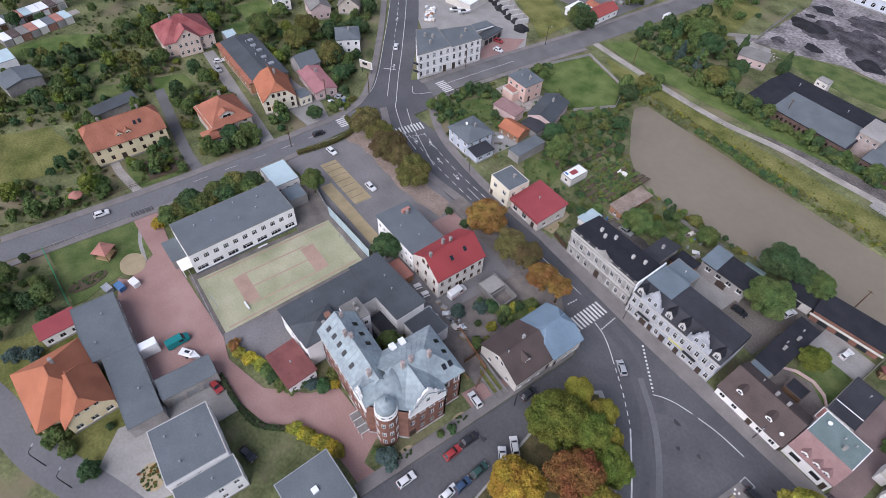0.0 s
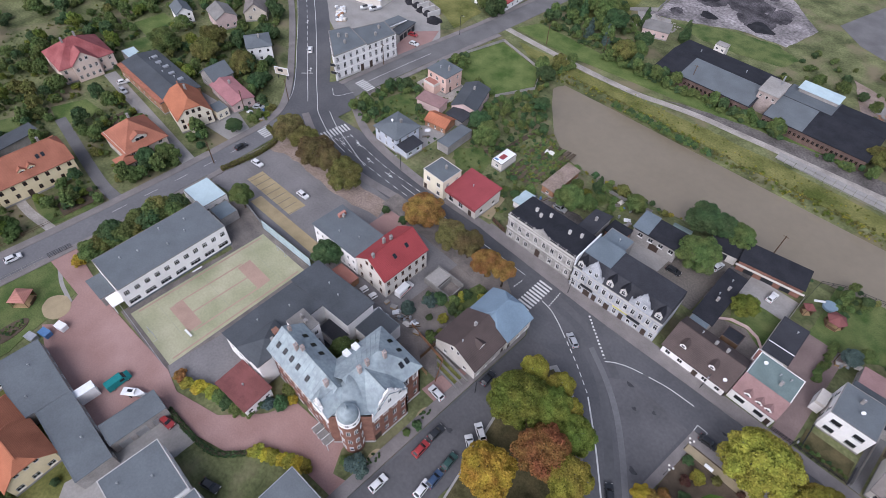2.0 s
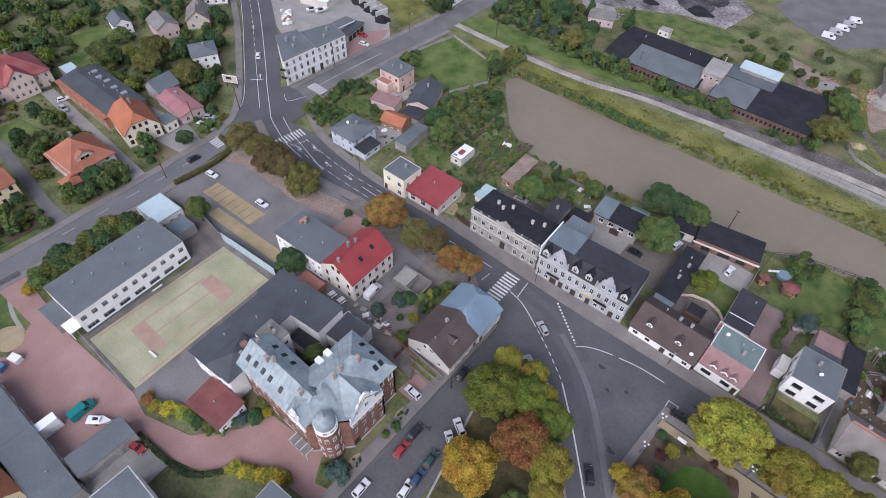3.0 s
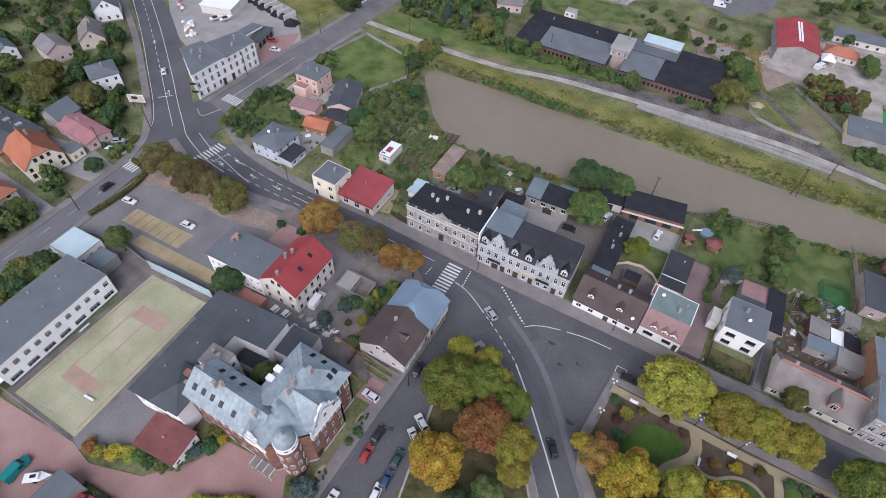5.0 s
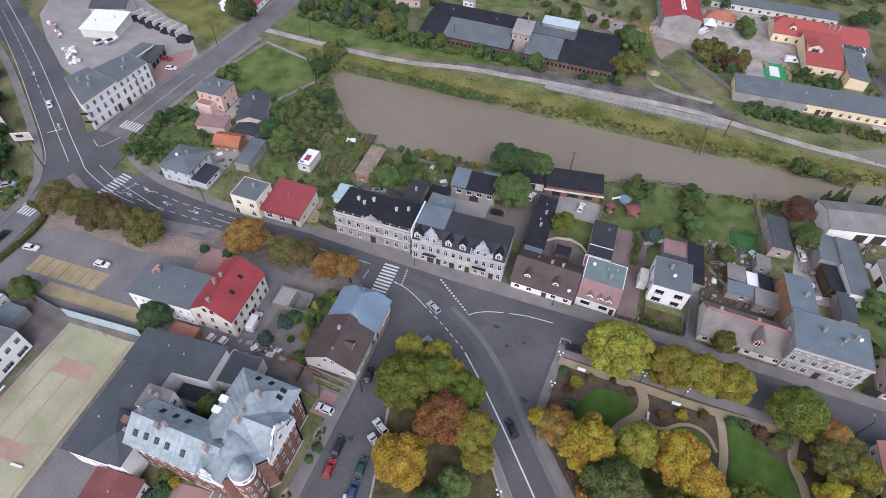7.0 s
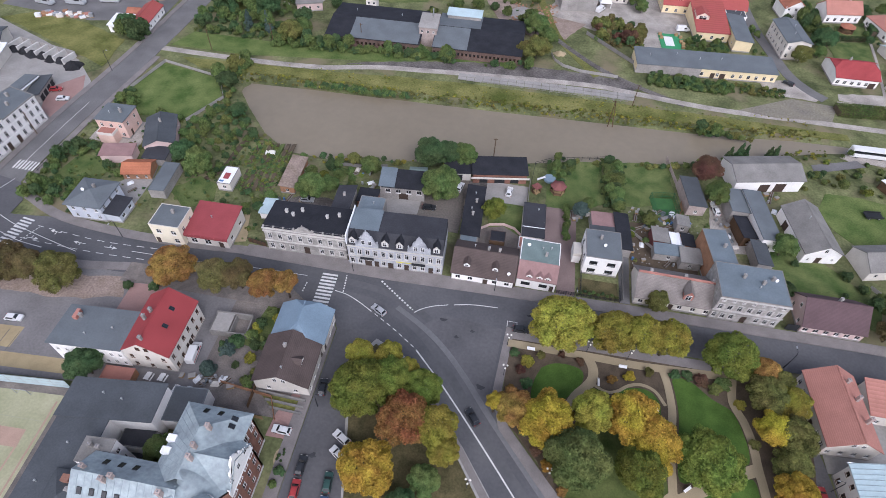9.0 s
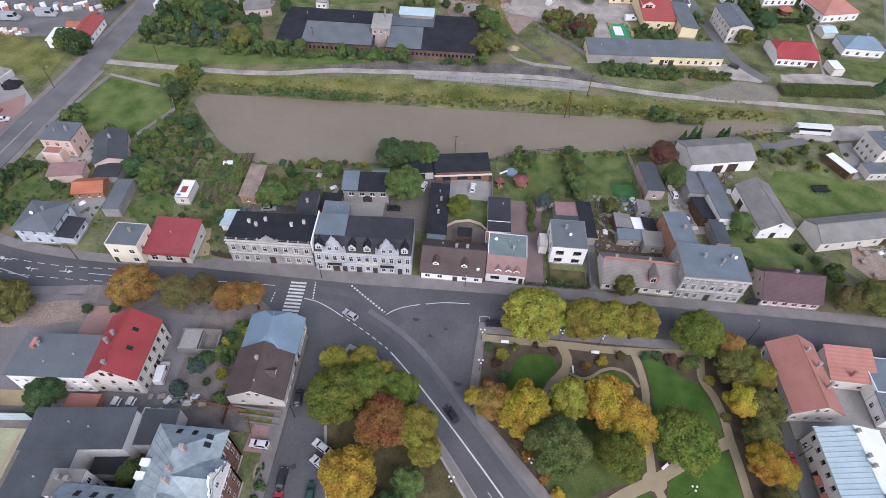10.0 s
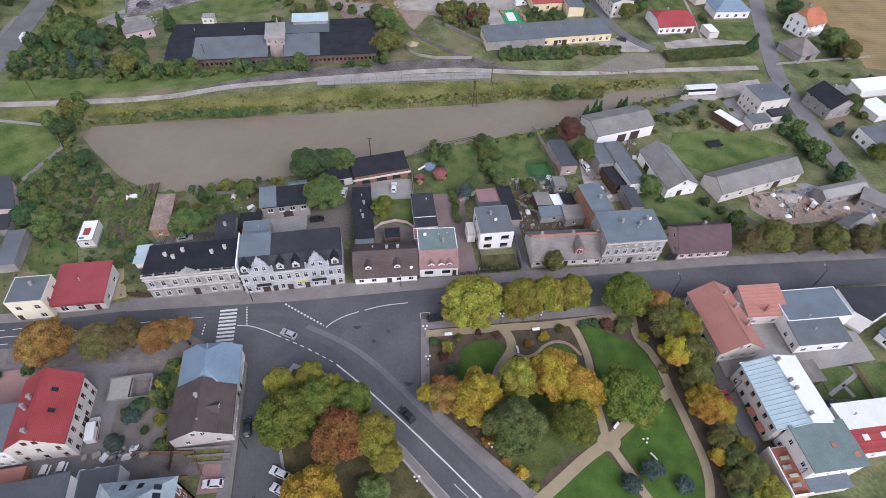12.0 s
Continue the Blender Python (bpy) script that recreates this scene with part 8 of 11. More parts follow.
def tree(x, y, r, kind, h=0.0, flat=1.0, size="big"):
    """A broad-leaved tree of crown radius r; h: full height."""
    h = h or r * 2.1 + 1.6
    t = thing("tree", f"{'large' if r > 4 else 'small'} broad-leaved tree with {NAMES[kind]} leaves", "tree", x, y, 0, RNG.uniform(0, 360))
    rz = min(r * 0.95 * flat, h * 0.46)
    zc = h - rz
    v = RNG.randrange(3)
    put("trunk", shared(("trunk", v), lambda: trunk_mesh(v), M["bark"]), t, at=Matrix.Diagonal((max(zc, 1.6) * 0.9, max(zc, 1.6) * 0.9, zc, 1)))
    n = 30000 if size == "big" else 5200
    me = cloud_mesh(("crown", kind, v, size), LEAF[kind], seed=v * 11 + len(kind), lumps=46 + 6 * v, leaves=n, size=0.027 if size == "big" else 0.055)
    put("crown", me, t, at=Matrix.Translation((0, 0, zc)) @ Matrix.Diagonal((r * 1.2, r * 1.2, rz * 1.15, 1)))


def conifer(x, y, r, h, kind="dark"):
    t = thing("conifer", f"narrow conifer with {NAMES[kind]} needles", "conifer", x, y, 0, RNG.uniform(0, 360))
    put("trunk", shared(("trunk", 0), lambda: trunk_mesh(0), M["bark"]), t, at=Matrix.Diagonal((r * 0.6, r * 0.6, h * 0.7, 1)))
    me = cloud_mesh(("crown", "cone", kind), LEAF[kind], seed=3, lumps=74, leaves=7000, size=0.055, cone=True)
    put("crown", me, t, at=Matrix.Translation((0, 0, h * 0.52)) @ Matrix.Diagonal((r * 1.3, r * 1.3, h * 0.5, 1)))


def bush(x, y, r, kind, flat=0.75, z=0.0):
    v = RNG.randrange(3)
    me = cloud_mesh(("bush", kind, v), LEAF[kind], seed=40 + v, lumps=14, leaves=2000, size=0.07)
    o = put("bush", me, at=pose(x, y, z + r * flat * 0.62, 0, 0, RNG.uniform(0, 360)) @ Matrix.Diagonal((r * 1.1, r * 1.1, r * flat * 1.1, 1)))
    tagged(o, f"{'low' if flat < 0.6 else 'rounded'} {NAMES[kind]} garden shrub", "shrub")


def hedge(pts, width, height, kind, label):
    """A clipped hedge along a line, of leaf clumps over a solid core."""
    line = smooth_line([Vector(p) for p in pts], 5) if len(pts) > 2 else [Vector(p) for p in pts]
    o = line[0]
    length = sum((b - a).length for a, b in zip(line, line[1:]))
    t = thing("hedge", label, "hedge", o.x, o.y)
    strip("core", [p - o for p in line], width * 0.75, height * 0.85, M["soil"], parent=t, depth=height * 0.85 + 0.1, n=1)
    rng = np.random.default_rng(int(abs(o.x * 10)))
    n = int(length * (width + 2 * height) * 26)
    vs = []
    for a, b in zip(line, line[1:]):
        k = max(1, int(n * (b - a).length / length))
        u = rng.random(k)
        d = (b - a).normalized()
        nr = Vector((-d.y, d.x))
        for q in u:
            s = rng.uniform(-1, 1) * (width + 2 * height) / 2
            off = max(-width / 2, min(width / 2, s))
            z = height - max(0, abs(s) - width / 2)
            p = a + (b - a) * float(q) - o + nr * off
            c = Vector((p.x, p.y, z)) + Vector(rng.normal(scale=0.09, size=3))
            e, f = Vector(rng.normal(size=3)).normalized() * 0.16, Vector(rng.normal(size=3)).normalized() * 0.12
            vs += [c - e - f, c + e - f, c + e + f, c - e + f]
    me = bpy.data.meshes.new("foliage")
    me.from_pydata([tuple(v) for v in vs], [], [tuple(range(4 * i, 4 * i + 4)) for i in range(len(vs) // 4)])
    me.materials.append(LEAF[kind])
    put("foliage", me, t)


# park
for x, y, r, k, h in ((18.5, 70.6, 6.5, "lime", 11.5), (30.0, 70.6, 4.7, "lime", 10.5), (35.6, 70.8, 4.2, "lime", 11), (41.4, 70.4, 4.0, "lime", 11.5), (55.1, 70.2, 5.2, "moss", 10), (16.2, 47.2, 5.2, "yellow", 11.5), (25.0, 50.6, 4.0, "lime", 10.5),
                      (32.4, 50.6, 5.0, "gold", 11.5), (37.0, 46.4, 4.2, "gold", 11.5), (22.0, 40.4, 5.7, "green", 12.5), (34.2, 40.4, 4.5, "moss", 10.5), (36.6, 42.2, 2.8, "gold", 9), (47.0, 44.9, 5.9, "moss", 11.5), (9.4, 49.3, 3.7, "rust", 8.5)):
    tree(x, y, r, k, h)
for x, y, r, k, h in ((5.6, 49.8, 1.9, "yellow", 7), (62.0, 67.6, 2.8, "rust", 8), (65.2, 66.2, 2.6, "olive", 7), (62.0, 62.4, 4.2, "olive", 8.5), (66.2, 61.0, 3.4, "lime", 8), (61.6, 54.6, 3.6, "yellow", 8), (65.6, 54.2, 4.0, "olive", 8.5), (64.4, 48.6, 3.4, "olive", 6.5), (63.2, 42.2, 3.8, "gold", 8), (66.4, 40.6, 2.4, "yellow", 6),
                      (64.1, 35.7, 2.6, "olive", 5), (65.6, 31.6, 2.7, "green", 5), (67.2, 28.4, 3.2, "olive", 6), (68.6, 24.6, 3.2, "lime", 6), (63.4, 27.4, 2.6, "olive", 4.5), (68.4, 33.6, 2.0, "lime", 4), (62.4, 23.6, 2.4, "green", 5), (62.4, 32.4, 1.8, "gold", 3.4)):
    tree(x, y, r, k, h)
for x, y, r, k in ((48.4, 31.4, 2.4, "blue"), (43.6, 29.2, 2.3, "blue"), (54.0, 28.0, 2.1, "blue"), (11.8, 62.6, 1.8, "lime"), (50, 65.2, 1.7, "wine"), (52.6, 63.6, 1.6, "olive"), (34.4, 63.2, 1.4, "yellow"), (12, 57.4, 1.4, "dark"), (10.4, 60.4, 1.2, "wine"),
                   (23.6, 65.0, 1.1, "wine"), (14.8, 64.9, 1.2, "olive"), (19.4, 66.0, 0.9, "wine"), (30.4, 61.8, 1.2, "rust"), (38.8, 65.2, 1.2, "olive"), (44.4, 65.6, 1.3, "dark"), (47, 66.0, 1.4, "dark"), (54.6, 65.2, 1.8, "green"),
                   (17.2, 40.2, 1.3, "gold"), (15, 43, 1.2, "wine"), (20.4, 36.2, 1.2, "rust"), (12.2, 46.4, 1.2, "olive"), (23, 33.6, 1.4, "gold"), (25.0, 30.9, 1.0, "lime"), (13.4, 51.6, 1.4, "dark"), (8.6, 55.6, 1.0, "rust"), (8.8, 64.4, 1.2, "dark"),
                   (16.6, 55.0, 1.1, "wine"), (57.6, 61.0, 1.3, "lime"), (59.2, 52.6, 1.2, "olive")):
    bush(x, y, r, k, z=0.14)
# island
for x, y, r, k, h in ((-21.4, 46.6, 5.6, "moss", 12.5), (-24.0, 54.8, 2.9, "lime", 8.5), (-18.0, 55.6, 3.0, "lime", 8.5), (-13.4, 53.0, 2.5, "lime", 8), (-16.4, 50.2, 4.0, "moss", 11), (-9.4, 49.4, 3.8, "moss", 9.5), (-12.0, 42.2, 4.9, "rust", 11.5), (-5.0, 41.4, 3.8, "lime", 11), (-3.0, 37.4, 2.8, "lime", 9), (-16.6, 32.2, 5.0, "gold", 9.5)):
    tree(x, y, r, k, h)
for x, y, r, k, h in ((-5.7, 32.6, 2.8, "green", 5.5), (-26.2, 46.8, 2.0, "lime", 7), (-9, 27, 3, "dark", 6)):
    tree(x, y, r, k, h)
# street row and car park
for x, y, r, k in ((-74.6, 69.6, 5.2, "rust"), (-63.2, 69.0, 4.0, "brown"), (-58.0, 69.6, 3.4, "brown"), (-50.6, 68.4, 3.5, "rust"), (-45.8, 69.2, 2.7, "rust"), (-127.2, 62.8, 4.7, "brown"), (-119.5, 63.2, 3.9, "olive"), (-113.4, 62.6, 5.0, "brown"), (-106.6, 62.8, 3.6, "brown"), (-99.8, 62.8, 4.8, "olive")):
    tree(x, y, r, k, 9.0)
for x, y, r, k in ((-80.2, 42.2, 3.7, "dark"), (-111.8, 37.2, 3.1, "green"), (-55.6, 28.2, 2.7, "green")):
    tree(x, y, r, k, 8.0)
hedge([(-138, 61), (-131, 59.5), (-128.9, 52), (-129.6, 40)], 1.2, 1.1, "olive", "clipped olive hedge between road and car park")
for k in range(12):
    tree(-121.8 + RNG.uniform(-1.6, 1.6), 0.5 + 2.1 * k, RNG.uniform(2.2, 3.6), ("green", "olive", "green", "dark")[k % 4], RNG.uniform(5, 7.5), size="small")
bush(-122, -3, 2.2, "yellow")

# round the town hall and school
for x, y, r, k in ((-76.4, 0.2, 1.6, "rust"), (-73.6, 0.6, 1.7, "lime"), (-71.0, 2.0, 2.0, "yellow"), (-68.6, 3.2, 1.8, "lime"), (-66.4, 4.0, 2.0, "green"), (-64, 4.4, 2.0, "dark"), (-61.6, 5.0, 1.8, "green"), (-59.6, 6.4, 1.6, "green"), (-67.4, 6.0, 2.0, "dark"),
                   (-58.2, 10.4, 1.8, "blue"), (-56.4, 12.4, 2.0, "dark"), (-55.6, 14.6, 1.4, "yellow"), (-57.4, 15.6, 2.0, "olive"), (-59.6, 9.2, 1.8, "dark"), (-35.6, 16.0, 2.6, "blue"), (-33.6, 30.0, 1.2, "dark"), (-34.0, 27.4, 1.0, "green"), (-38, 14.8, 1.3, "green")):
    bush(x, y, r, k)
for k in range(7):
    bush(-51.0 + 1.45 * k, 3.4 + 0.85 * k, RNG.uniform(1.4, 1.9), "yellow" if k % 2 else "lime")
hedge([(-71.0, -4.9), (-62.4, -4.2), (-56.4, -2.6), (-51.8, 2.4)], 0.8, 0.9, "dark", "clipped dark green hedge along the brick drive")
slab("lawn", [(-40.6, 15.6), (-34.6, 22.6), (-32.9, 21), (-33, 13.4), (-37.6, 11.6)], 0.06, M["meadow"], "small planted lawn by the turret", "lawn")
slab("lawn", [(-36.6, 25.0), (-36.2, 36), (-33.2, 36), (-33.2, 24.6)], 0.06, M["meadow"], "front lawn of the town hall", "lawn")
for cx, cy in ((-34.6, 19.4), (-34.4, 32.4)):
    slab("flower_bed", oval(cx, cy, 1.3, 2.1, 10), 0.12, M["sand"], "pale gravel flower bed with small round shrubs", "flower bed", kind="", depth=0.2)
    for k in range(11):
        a, q = RNG.uniform(0, 6.28), RNG.uniform(0.3, 1.0)
        bush(cx + q * math.cos(a), cy + 1.8 * q * math.sin(a), 0.28, "dark", 0.9, 0.1)
slab("forecourt", [(-39, 36.2), (-33.2, 36.2), (-33.2, 47), (-36.4, 46.4), (-38.6, 41)], 0.08, M["brick_paving"], "red brick paved entrance court", "forecourt")
for x, y, r, k in ((-52.6, 55.0, 1.9, "dark"), (-50.2, 57.0, 1.7, "green"), (-49.4, 60.6, 1.5, "dark"), (-54.0, 52.6, 2.2, "blue"), (-48.4, 51.6, 1.5, "lime"), (-46.4, 55.6, 1.4, "dark"), (-45.6, 62.6, 1.7, "lime"), (-47.6, 63.8, 1.6, "green"), (-45.4, 48.6, 1.5, "olive"), (-46.8, 46.2, 1.6, "green"), (-51, 49.6, 1.0, "dark"),
                   (-84.6, 64.6, 1.4, "dark"), (-78.4, 65.4, 1.5, "dark")):
    bush(x, y, r, k, 1.0)

# lower left garden
for x, y, r, k in ((-78.6, -37.6, 2.2, "green"), (-75.2, -36.0, 2.6, "green"), (-71.4, -34.8, 2.0, "green"), (-64.6, -32.2, 2.4, "dark"), (-99.4, -40.2, 2.0, "blue"), (-97.4, -36.6, 2.0, "blue"), (-91.0, -20.6, 1.6, "green"), (-88.0, -24, 1.4, "dark"), (-76, -30, 1.0, "olive"), (-72, -27, 1.0, "dark")):
    bush(x, y, r, k, 0.95)
slab("rock_garden", oval(-57.7, -23.0, 2.9, 2.2), 0.05, M["sand"], "sandy rock garden with tufts", "flower bed", kind="")


# ---------------- planted areas ----------------
def clear(x, y, gap):
    for fx, fy, sx, sy, a in FOOT:
        c, s = math.cos(radians(-a)), math.sin(radians(-a))
        dx, dy = x - fx, y - fy
        u, v = dx * c - dy * s, dx * s + dy * c
        if abs(u) < sx / 2 + gap and abs(v) < sy / 2 + gap:
            return False
    return True


def stuff_points(kind, big):
    """One plant of a thicket, in a unit ball: its leaf clumps' corners."""
    key = ("thicket", kind, big)
    if key not in MESH:
        v = RNG.randrange(100)
        MESH[key] = leaf_cloud(seed=v, lumps=(7, 13, 22)[big], leaves=(90, 520, 1250)[big], size=(0.25, 0.13, 0.095)[big])[0]
    return MESH[key]


def plant(x0, y0, x1, y1, n, mix, r0, r1, trees=0.4, keep=None, gap=0.6, label="mixed green trees and shrubs of a garden"):
    """Trees and shrubs strewn over a field, clear of houses and lawns: the near ones singly, the rest as one thicket."""
    verts, slots, kinds = [], [], sorted(set(mix))
    for k in range(n):
        x, y = RNG.uniform(x0, x1), RNG.uniform(y0, y1)
        r = r0 + (r1 - r0) * RNG.random() ** 1.5
        kind = mix[RNG.randrange(len(mix))]
        if not clear(x, y, gap + r * 0.6) or (keep and not keep(x, y)):
            continue
        big = 2 if RNG.random() < trees else 1 if r > 0.75 else 0
        near = math.hypot(x, y) < 128 and (big == 2 or big == 1 and r > 1.3)
        if near and big == 2:
            tree(x, y, r * 1.2, kind, r * RNG.uniform(2.6, 3.2), size="small")
        elif near:
            bush(x, y, r * 0.9, kind, RNG.uniform(0.6, 1.0))
        else:
            a = RNG.uniform(0, 6.28)
            rr, rz = (r * 1.25, r * RNG.uniform(1.25, 1.7)) if big == 2 else (r * 1.0, r * RNG.uniform(0.6, 1.0))
            q = stuff_points(kind, big)
            c, s = math.cos(a), math.sin(a)
            w = np.stack([(q[:, 0] * c - q[:, 1] * s) * rr + x, (q[:, 0] * s + q[:, 1] * c) * rr + y, q[:, 2] * rz + (rz * 1.1 if big == 2 else rz * 0.6)], 1)
            verts.append(w)
            slots.append(np.full(len(w) // 3, kinds.index(kind)))
    if not verts:
        return
    v, s = np.concatenate(verts), np.concatenate(slots)
    me = bpy.data.meshes.new("thicket")
    me.vertices.add(len(v))
    me.vertices.foreach_set("co", v.astype(np.float32).ravel())
    me.loops.add(len(v))
    me.loops.foreach_set("vertex_index", np.arange(len(v), dtype=np.int32))
    me.polygons.add(len(s))
    me.polygons.foreach_set("loop_start", np.arange(0, len(v), 3, dtype=np.int32))
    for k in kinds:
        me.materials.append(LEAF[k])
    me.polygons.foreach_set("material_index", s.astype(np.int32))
    me.update(calc_edges=True)
    tagged(new("thicket", me), label, "shrubbery", kind="stuff")


GARDEN = ("green", "green", "dark", "green", "green", "olive", "green", "green", "dark", "green", "moss", "dark", "green", "green", "moss", "green")
GREEN = ("green", "dark", "green", "green", "dark", "green", "dark")
LAWNS = [
    [(-238, -25), (-239, -6), (-233, 7), (-223, 3.5), (-227, -18), (-227, -27)], [(-193, 15), (-190, 25), (-182.6, 26), (-179.5, 22.6), (-181.7, 13.3)],
    [(-197.6, -3), (-195, 4.5), (-187, 4), (-189, -3)], [(-186, -36), (-182, -19), (-168, -15), (-158, -20), (-161, -38)], [(-213.7, -1), (-211, 7), (-206, 8), (-206.7, -1.7)],
    [(-228, 58), (-228, 70.5), (-218, 70), (-214, 57.4)], [(-215.5, 48), (-215, 57), (-206, 57), (-205, 48)], [(-204, 85.6), (-196.5, 99.4), (-184, 92), (-191, 85.6), (-204.5, 77.5)],
    [(-206.4, 59), (-208, 71.6), (-201, 71.3), (-200.8, 59.7)],
]
for k, poly in enumerate(LAWNS):
    slab("lawn", poly, 0.0, M["dry" if k in (3, 8) else "bright_lawn" if k in (0, 1, 5) else "lawn"], "mown garden lawn among shrubs" if k not in (3, 8) else "rough dry garden lawn among shrubs", "lawn")
slab("garden_bed", [(-200.7, 64.4), (-203.5, 70), (-196.5, 70.7), (-196, 65.5)], 0.04, M["soil"], "dug vegetable bed of dark soil", "garden bed")
slab("garden_bed", [(-176, 34), (-170, 34), (-169.5, 25), (-175, 24)], 0.04, M["soil"], "dug vegetable bed of dark soil", "garden bed")
slab("garden_bed", [(-150.7, 0), (-147.4, 10.6), (-141.2, 9.6), (-141.4, 0)], 0.03, M["soil"], "dug garden bed of the cream house", "garden bed")
DRIVES = lambda x, y: (-200 < x < -138 and 33.5 < y < 39) or (-172 < x < -139 and 46 < y < 58) or (-185 < x < -138 and 10.5 < y < 16) or (-172 < x < -138 and -8 < y < -3.5) or (-201 < x < -186 and 26 < y < 33)
off_lawn = lambda x, y: not DRIVES(x, y) and all(outline_distance(x, y, q) > 0.8 for q in LAWNS)
plant(-245, -58, -140, -14, 380, GARDEN, 0.8, 2.5, 0.4, off_lawn)
plant(-236, -14, -140, 36, 640, GARDEN, 0.7, 2.3, 0.36, off_lawn)
plant(-300, -30, -245, 110, 110, GREEN, 1.6, 3.6, 0.6)
plant(-245, 36, -141, 68, 340, GARDEN, 0.7, 2.4, 0.38, lambda x, y: off_lawn(x, y) and x + y * 0.62 < -97)
plant(-260, 64, -152, 150, 330, GREEN, 0.9, 3.2, 0.5, lambda x, y: y < -0.72 * x - 39 and off_lawn(x, y))
plant(-218, 72, -146, 122, 330, GREEN, 1.0, 2.8, 0.5, lambda x, y: -0.72 * x - 58 < y < -0.72 * x - 38, label="dense green trees and shrubs beside the road")
plant(-300, 150, -200, 230, 100, GREEN, 1.4, 3.6, 0.6, lambda x, y: y < -0.66 * x - 28 or y > -0.66 * x + 6)
plant(-127, -60, -104, -31, 60, GREEN, 1.0, 3.0, 0.5)
plant(-250, -58, -140, 110, 2400, ("green", "olive", "dark", "green", "moss", "green"), 0.3, 0.74, 0.0, lambda x, y: off_lawn(x, y) and y < -0.72 * x - 39, label="low weeds and garden plants on rough grass")
plant(-130, 84, -60, 152, 700, ("green", "dark", "green", "olive"), 0.3, 0.74, 0.0, lambda x, y: outline_distance(x, y, RIVER) > 1 and not (x < -96 and y > 128) and y > 84 + max(0, -100 - x) * 0.3, label="low weeds and garden plants on rough grass")
for q in range(2):
    for k in range(9):
        bush(-226 + 0.55 * k + q * 7.0, -14 + 2.0 * k, 0.8, "dark", 1.6)
for x, y, r, k in ((-168, 71, 4.4, "olive"), (-184, 66, 4.4, "olive"), (-190, 72, 4.6, "olive"), (-158, 70, 3.0, "dark"), (-198, 58, 5, "green"), (-142.6, 52.4, 2.4, "dark"), (-146.6, 43, 1.5, "dark"), (-145, 26, 3.0, "dark"), (-145, 31, 2.6, "green"), (-142, 20, 2.4, "green"), (-143, -12, 2.6, "green")):
    tree(x, y, r, k, r * 2)
t = thing("garden_parasol", "round dull red garden shelter", "shelter", -143, -18.5)
bm = bmesh.new()
tube(bm, [(0, 0, 2.2), (0, 0, 2.4), (0, 0, 3.0)], [1.9, 1.8, 0.1], 10)
part("roof", bm, M["tile_pink"], t)
part("post", bmbox(-0.06, -0.06, 0, 0.06, 0.06, 2.4), M["wood"], t)
# between main road and river
plant(-130, 84, -112, 110, 110, GREEN, 0.8, 2.0, 0.25, lambda x, y: not (-126 < x < -113 and 95 < y < 106) and y > 87 + (x + 130) * -0.3 and x < -111)
plant(-112, 100, -92, 140, 100, ("green", "green", "dark", "green", "olive", "dark"), 0.8, 2.0, 0.2, lambda x, y: y < 128 or x > -97)
plant(-97, 118, -76, 152, 170, ("green", "green", "dark", "green", "olive", "dark"), 0.6, 1.6, 0.12, lambda x, y: outline_distance(x, y, RIVER) > 2.5)
slab("lawn", [(-92.0, 97.4), (-85.7, 104.8), (-79.7, 102.4), (-77.6, 96), (-84.4, 91.9)], 0.0, M["lawn"], "rough garden lawn behind the red roofed shop", "lawn")
slab("lawn", [(-50.7, 113), (-48.8, 117.2), (-44.2, 116.2), (-45.6, 110.6)], 0.01, M["lawn"], "small lawn by the river wall", "lawn")
strip("track", [(-83.9, 103.7), (-80.7, 109.7), (-80.1, 118.5), (-78.4, 127)], 1.8, 0.0, M["soil"], "trodden earth path through the gardens", "path")
for k in range(7):
    x0 = -75.0 + 1.7 * k
    slab("garden_bed", [(x0, 112.6 + 0.5 * k), (x0 + 1.1, 113 + 0.5 * k), (x0 + 0.9, 122.4 + 0.3 * k), (x0 - 0.2, 122 + 0.3 * k)], 0.05, M["lawn" if k % 3 == 1 else "soil"], "narrow vegetable bed of an allotment", "garden bed")
for k in range(5):
    slab("garden_bed", [(-73.4 + 2.0 * k, 102.4), (-72.2 + 2.0 * k, 102.4), (-72.8 + 2.0 * k, 110.6), (-74.0 + 2.0 * k, 110.2)], 0.05, M["soil"], "narrow vegetable bed of an allotment", "garden bed")
plant(-76, 102, -62, 126, 270, ("green", "olive", "dark", "moss", "green", "olive"), 0.3, 0.75, 0.0, lambda x, y: outline_distance(x, y, RIVER) > 1.2, gap=0.2, label="dense vegetable plants and flowers of the allotments")
for gx, gy, ga in ((-70, 118.5, 12),):
    t = thing("cold_frame", "low glass cold frame in an allotment", "cold frame", gx, gy, 0.02, ga)
    part("frame", bmbox(-1.4, -0.8, -0.02, 1.4, 0.8, 0.45), M["white_paint"], t)
    part("glass", bmbox(-1.3, -0.7, 0.45, 1.3, 0.7, 0.48), M["lamp_glass"], t)
plant(-94, 92, -62, 128, 130, GREEN, 0.76, 1.7, 0.14, lambda x, y: outline_distance(x, y, RIVER) > 1.5 and not (-92 < x < -78 and 92 < y < 104) and not (-76 < x < -63 and 102 < y < 122))
plant(-64, 98, -40, 120, 44, GARDEN, 1.0, 2.0, 0.3, lambda x, y: outline_distance(x, y, RIVER) > 1 and y > 104)
plant(-128, 124, -120, 140, 12, GREEN, 1.2, 2.4, 0.3)
plant(-100, 150, -94, 164, 14, ("green", "dark", "olive", "green"), 1.4, 2.6, 0.3)
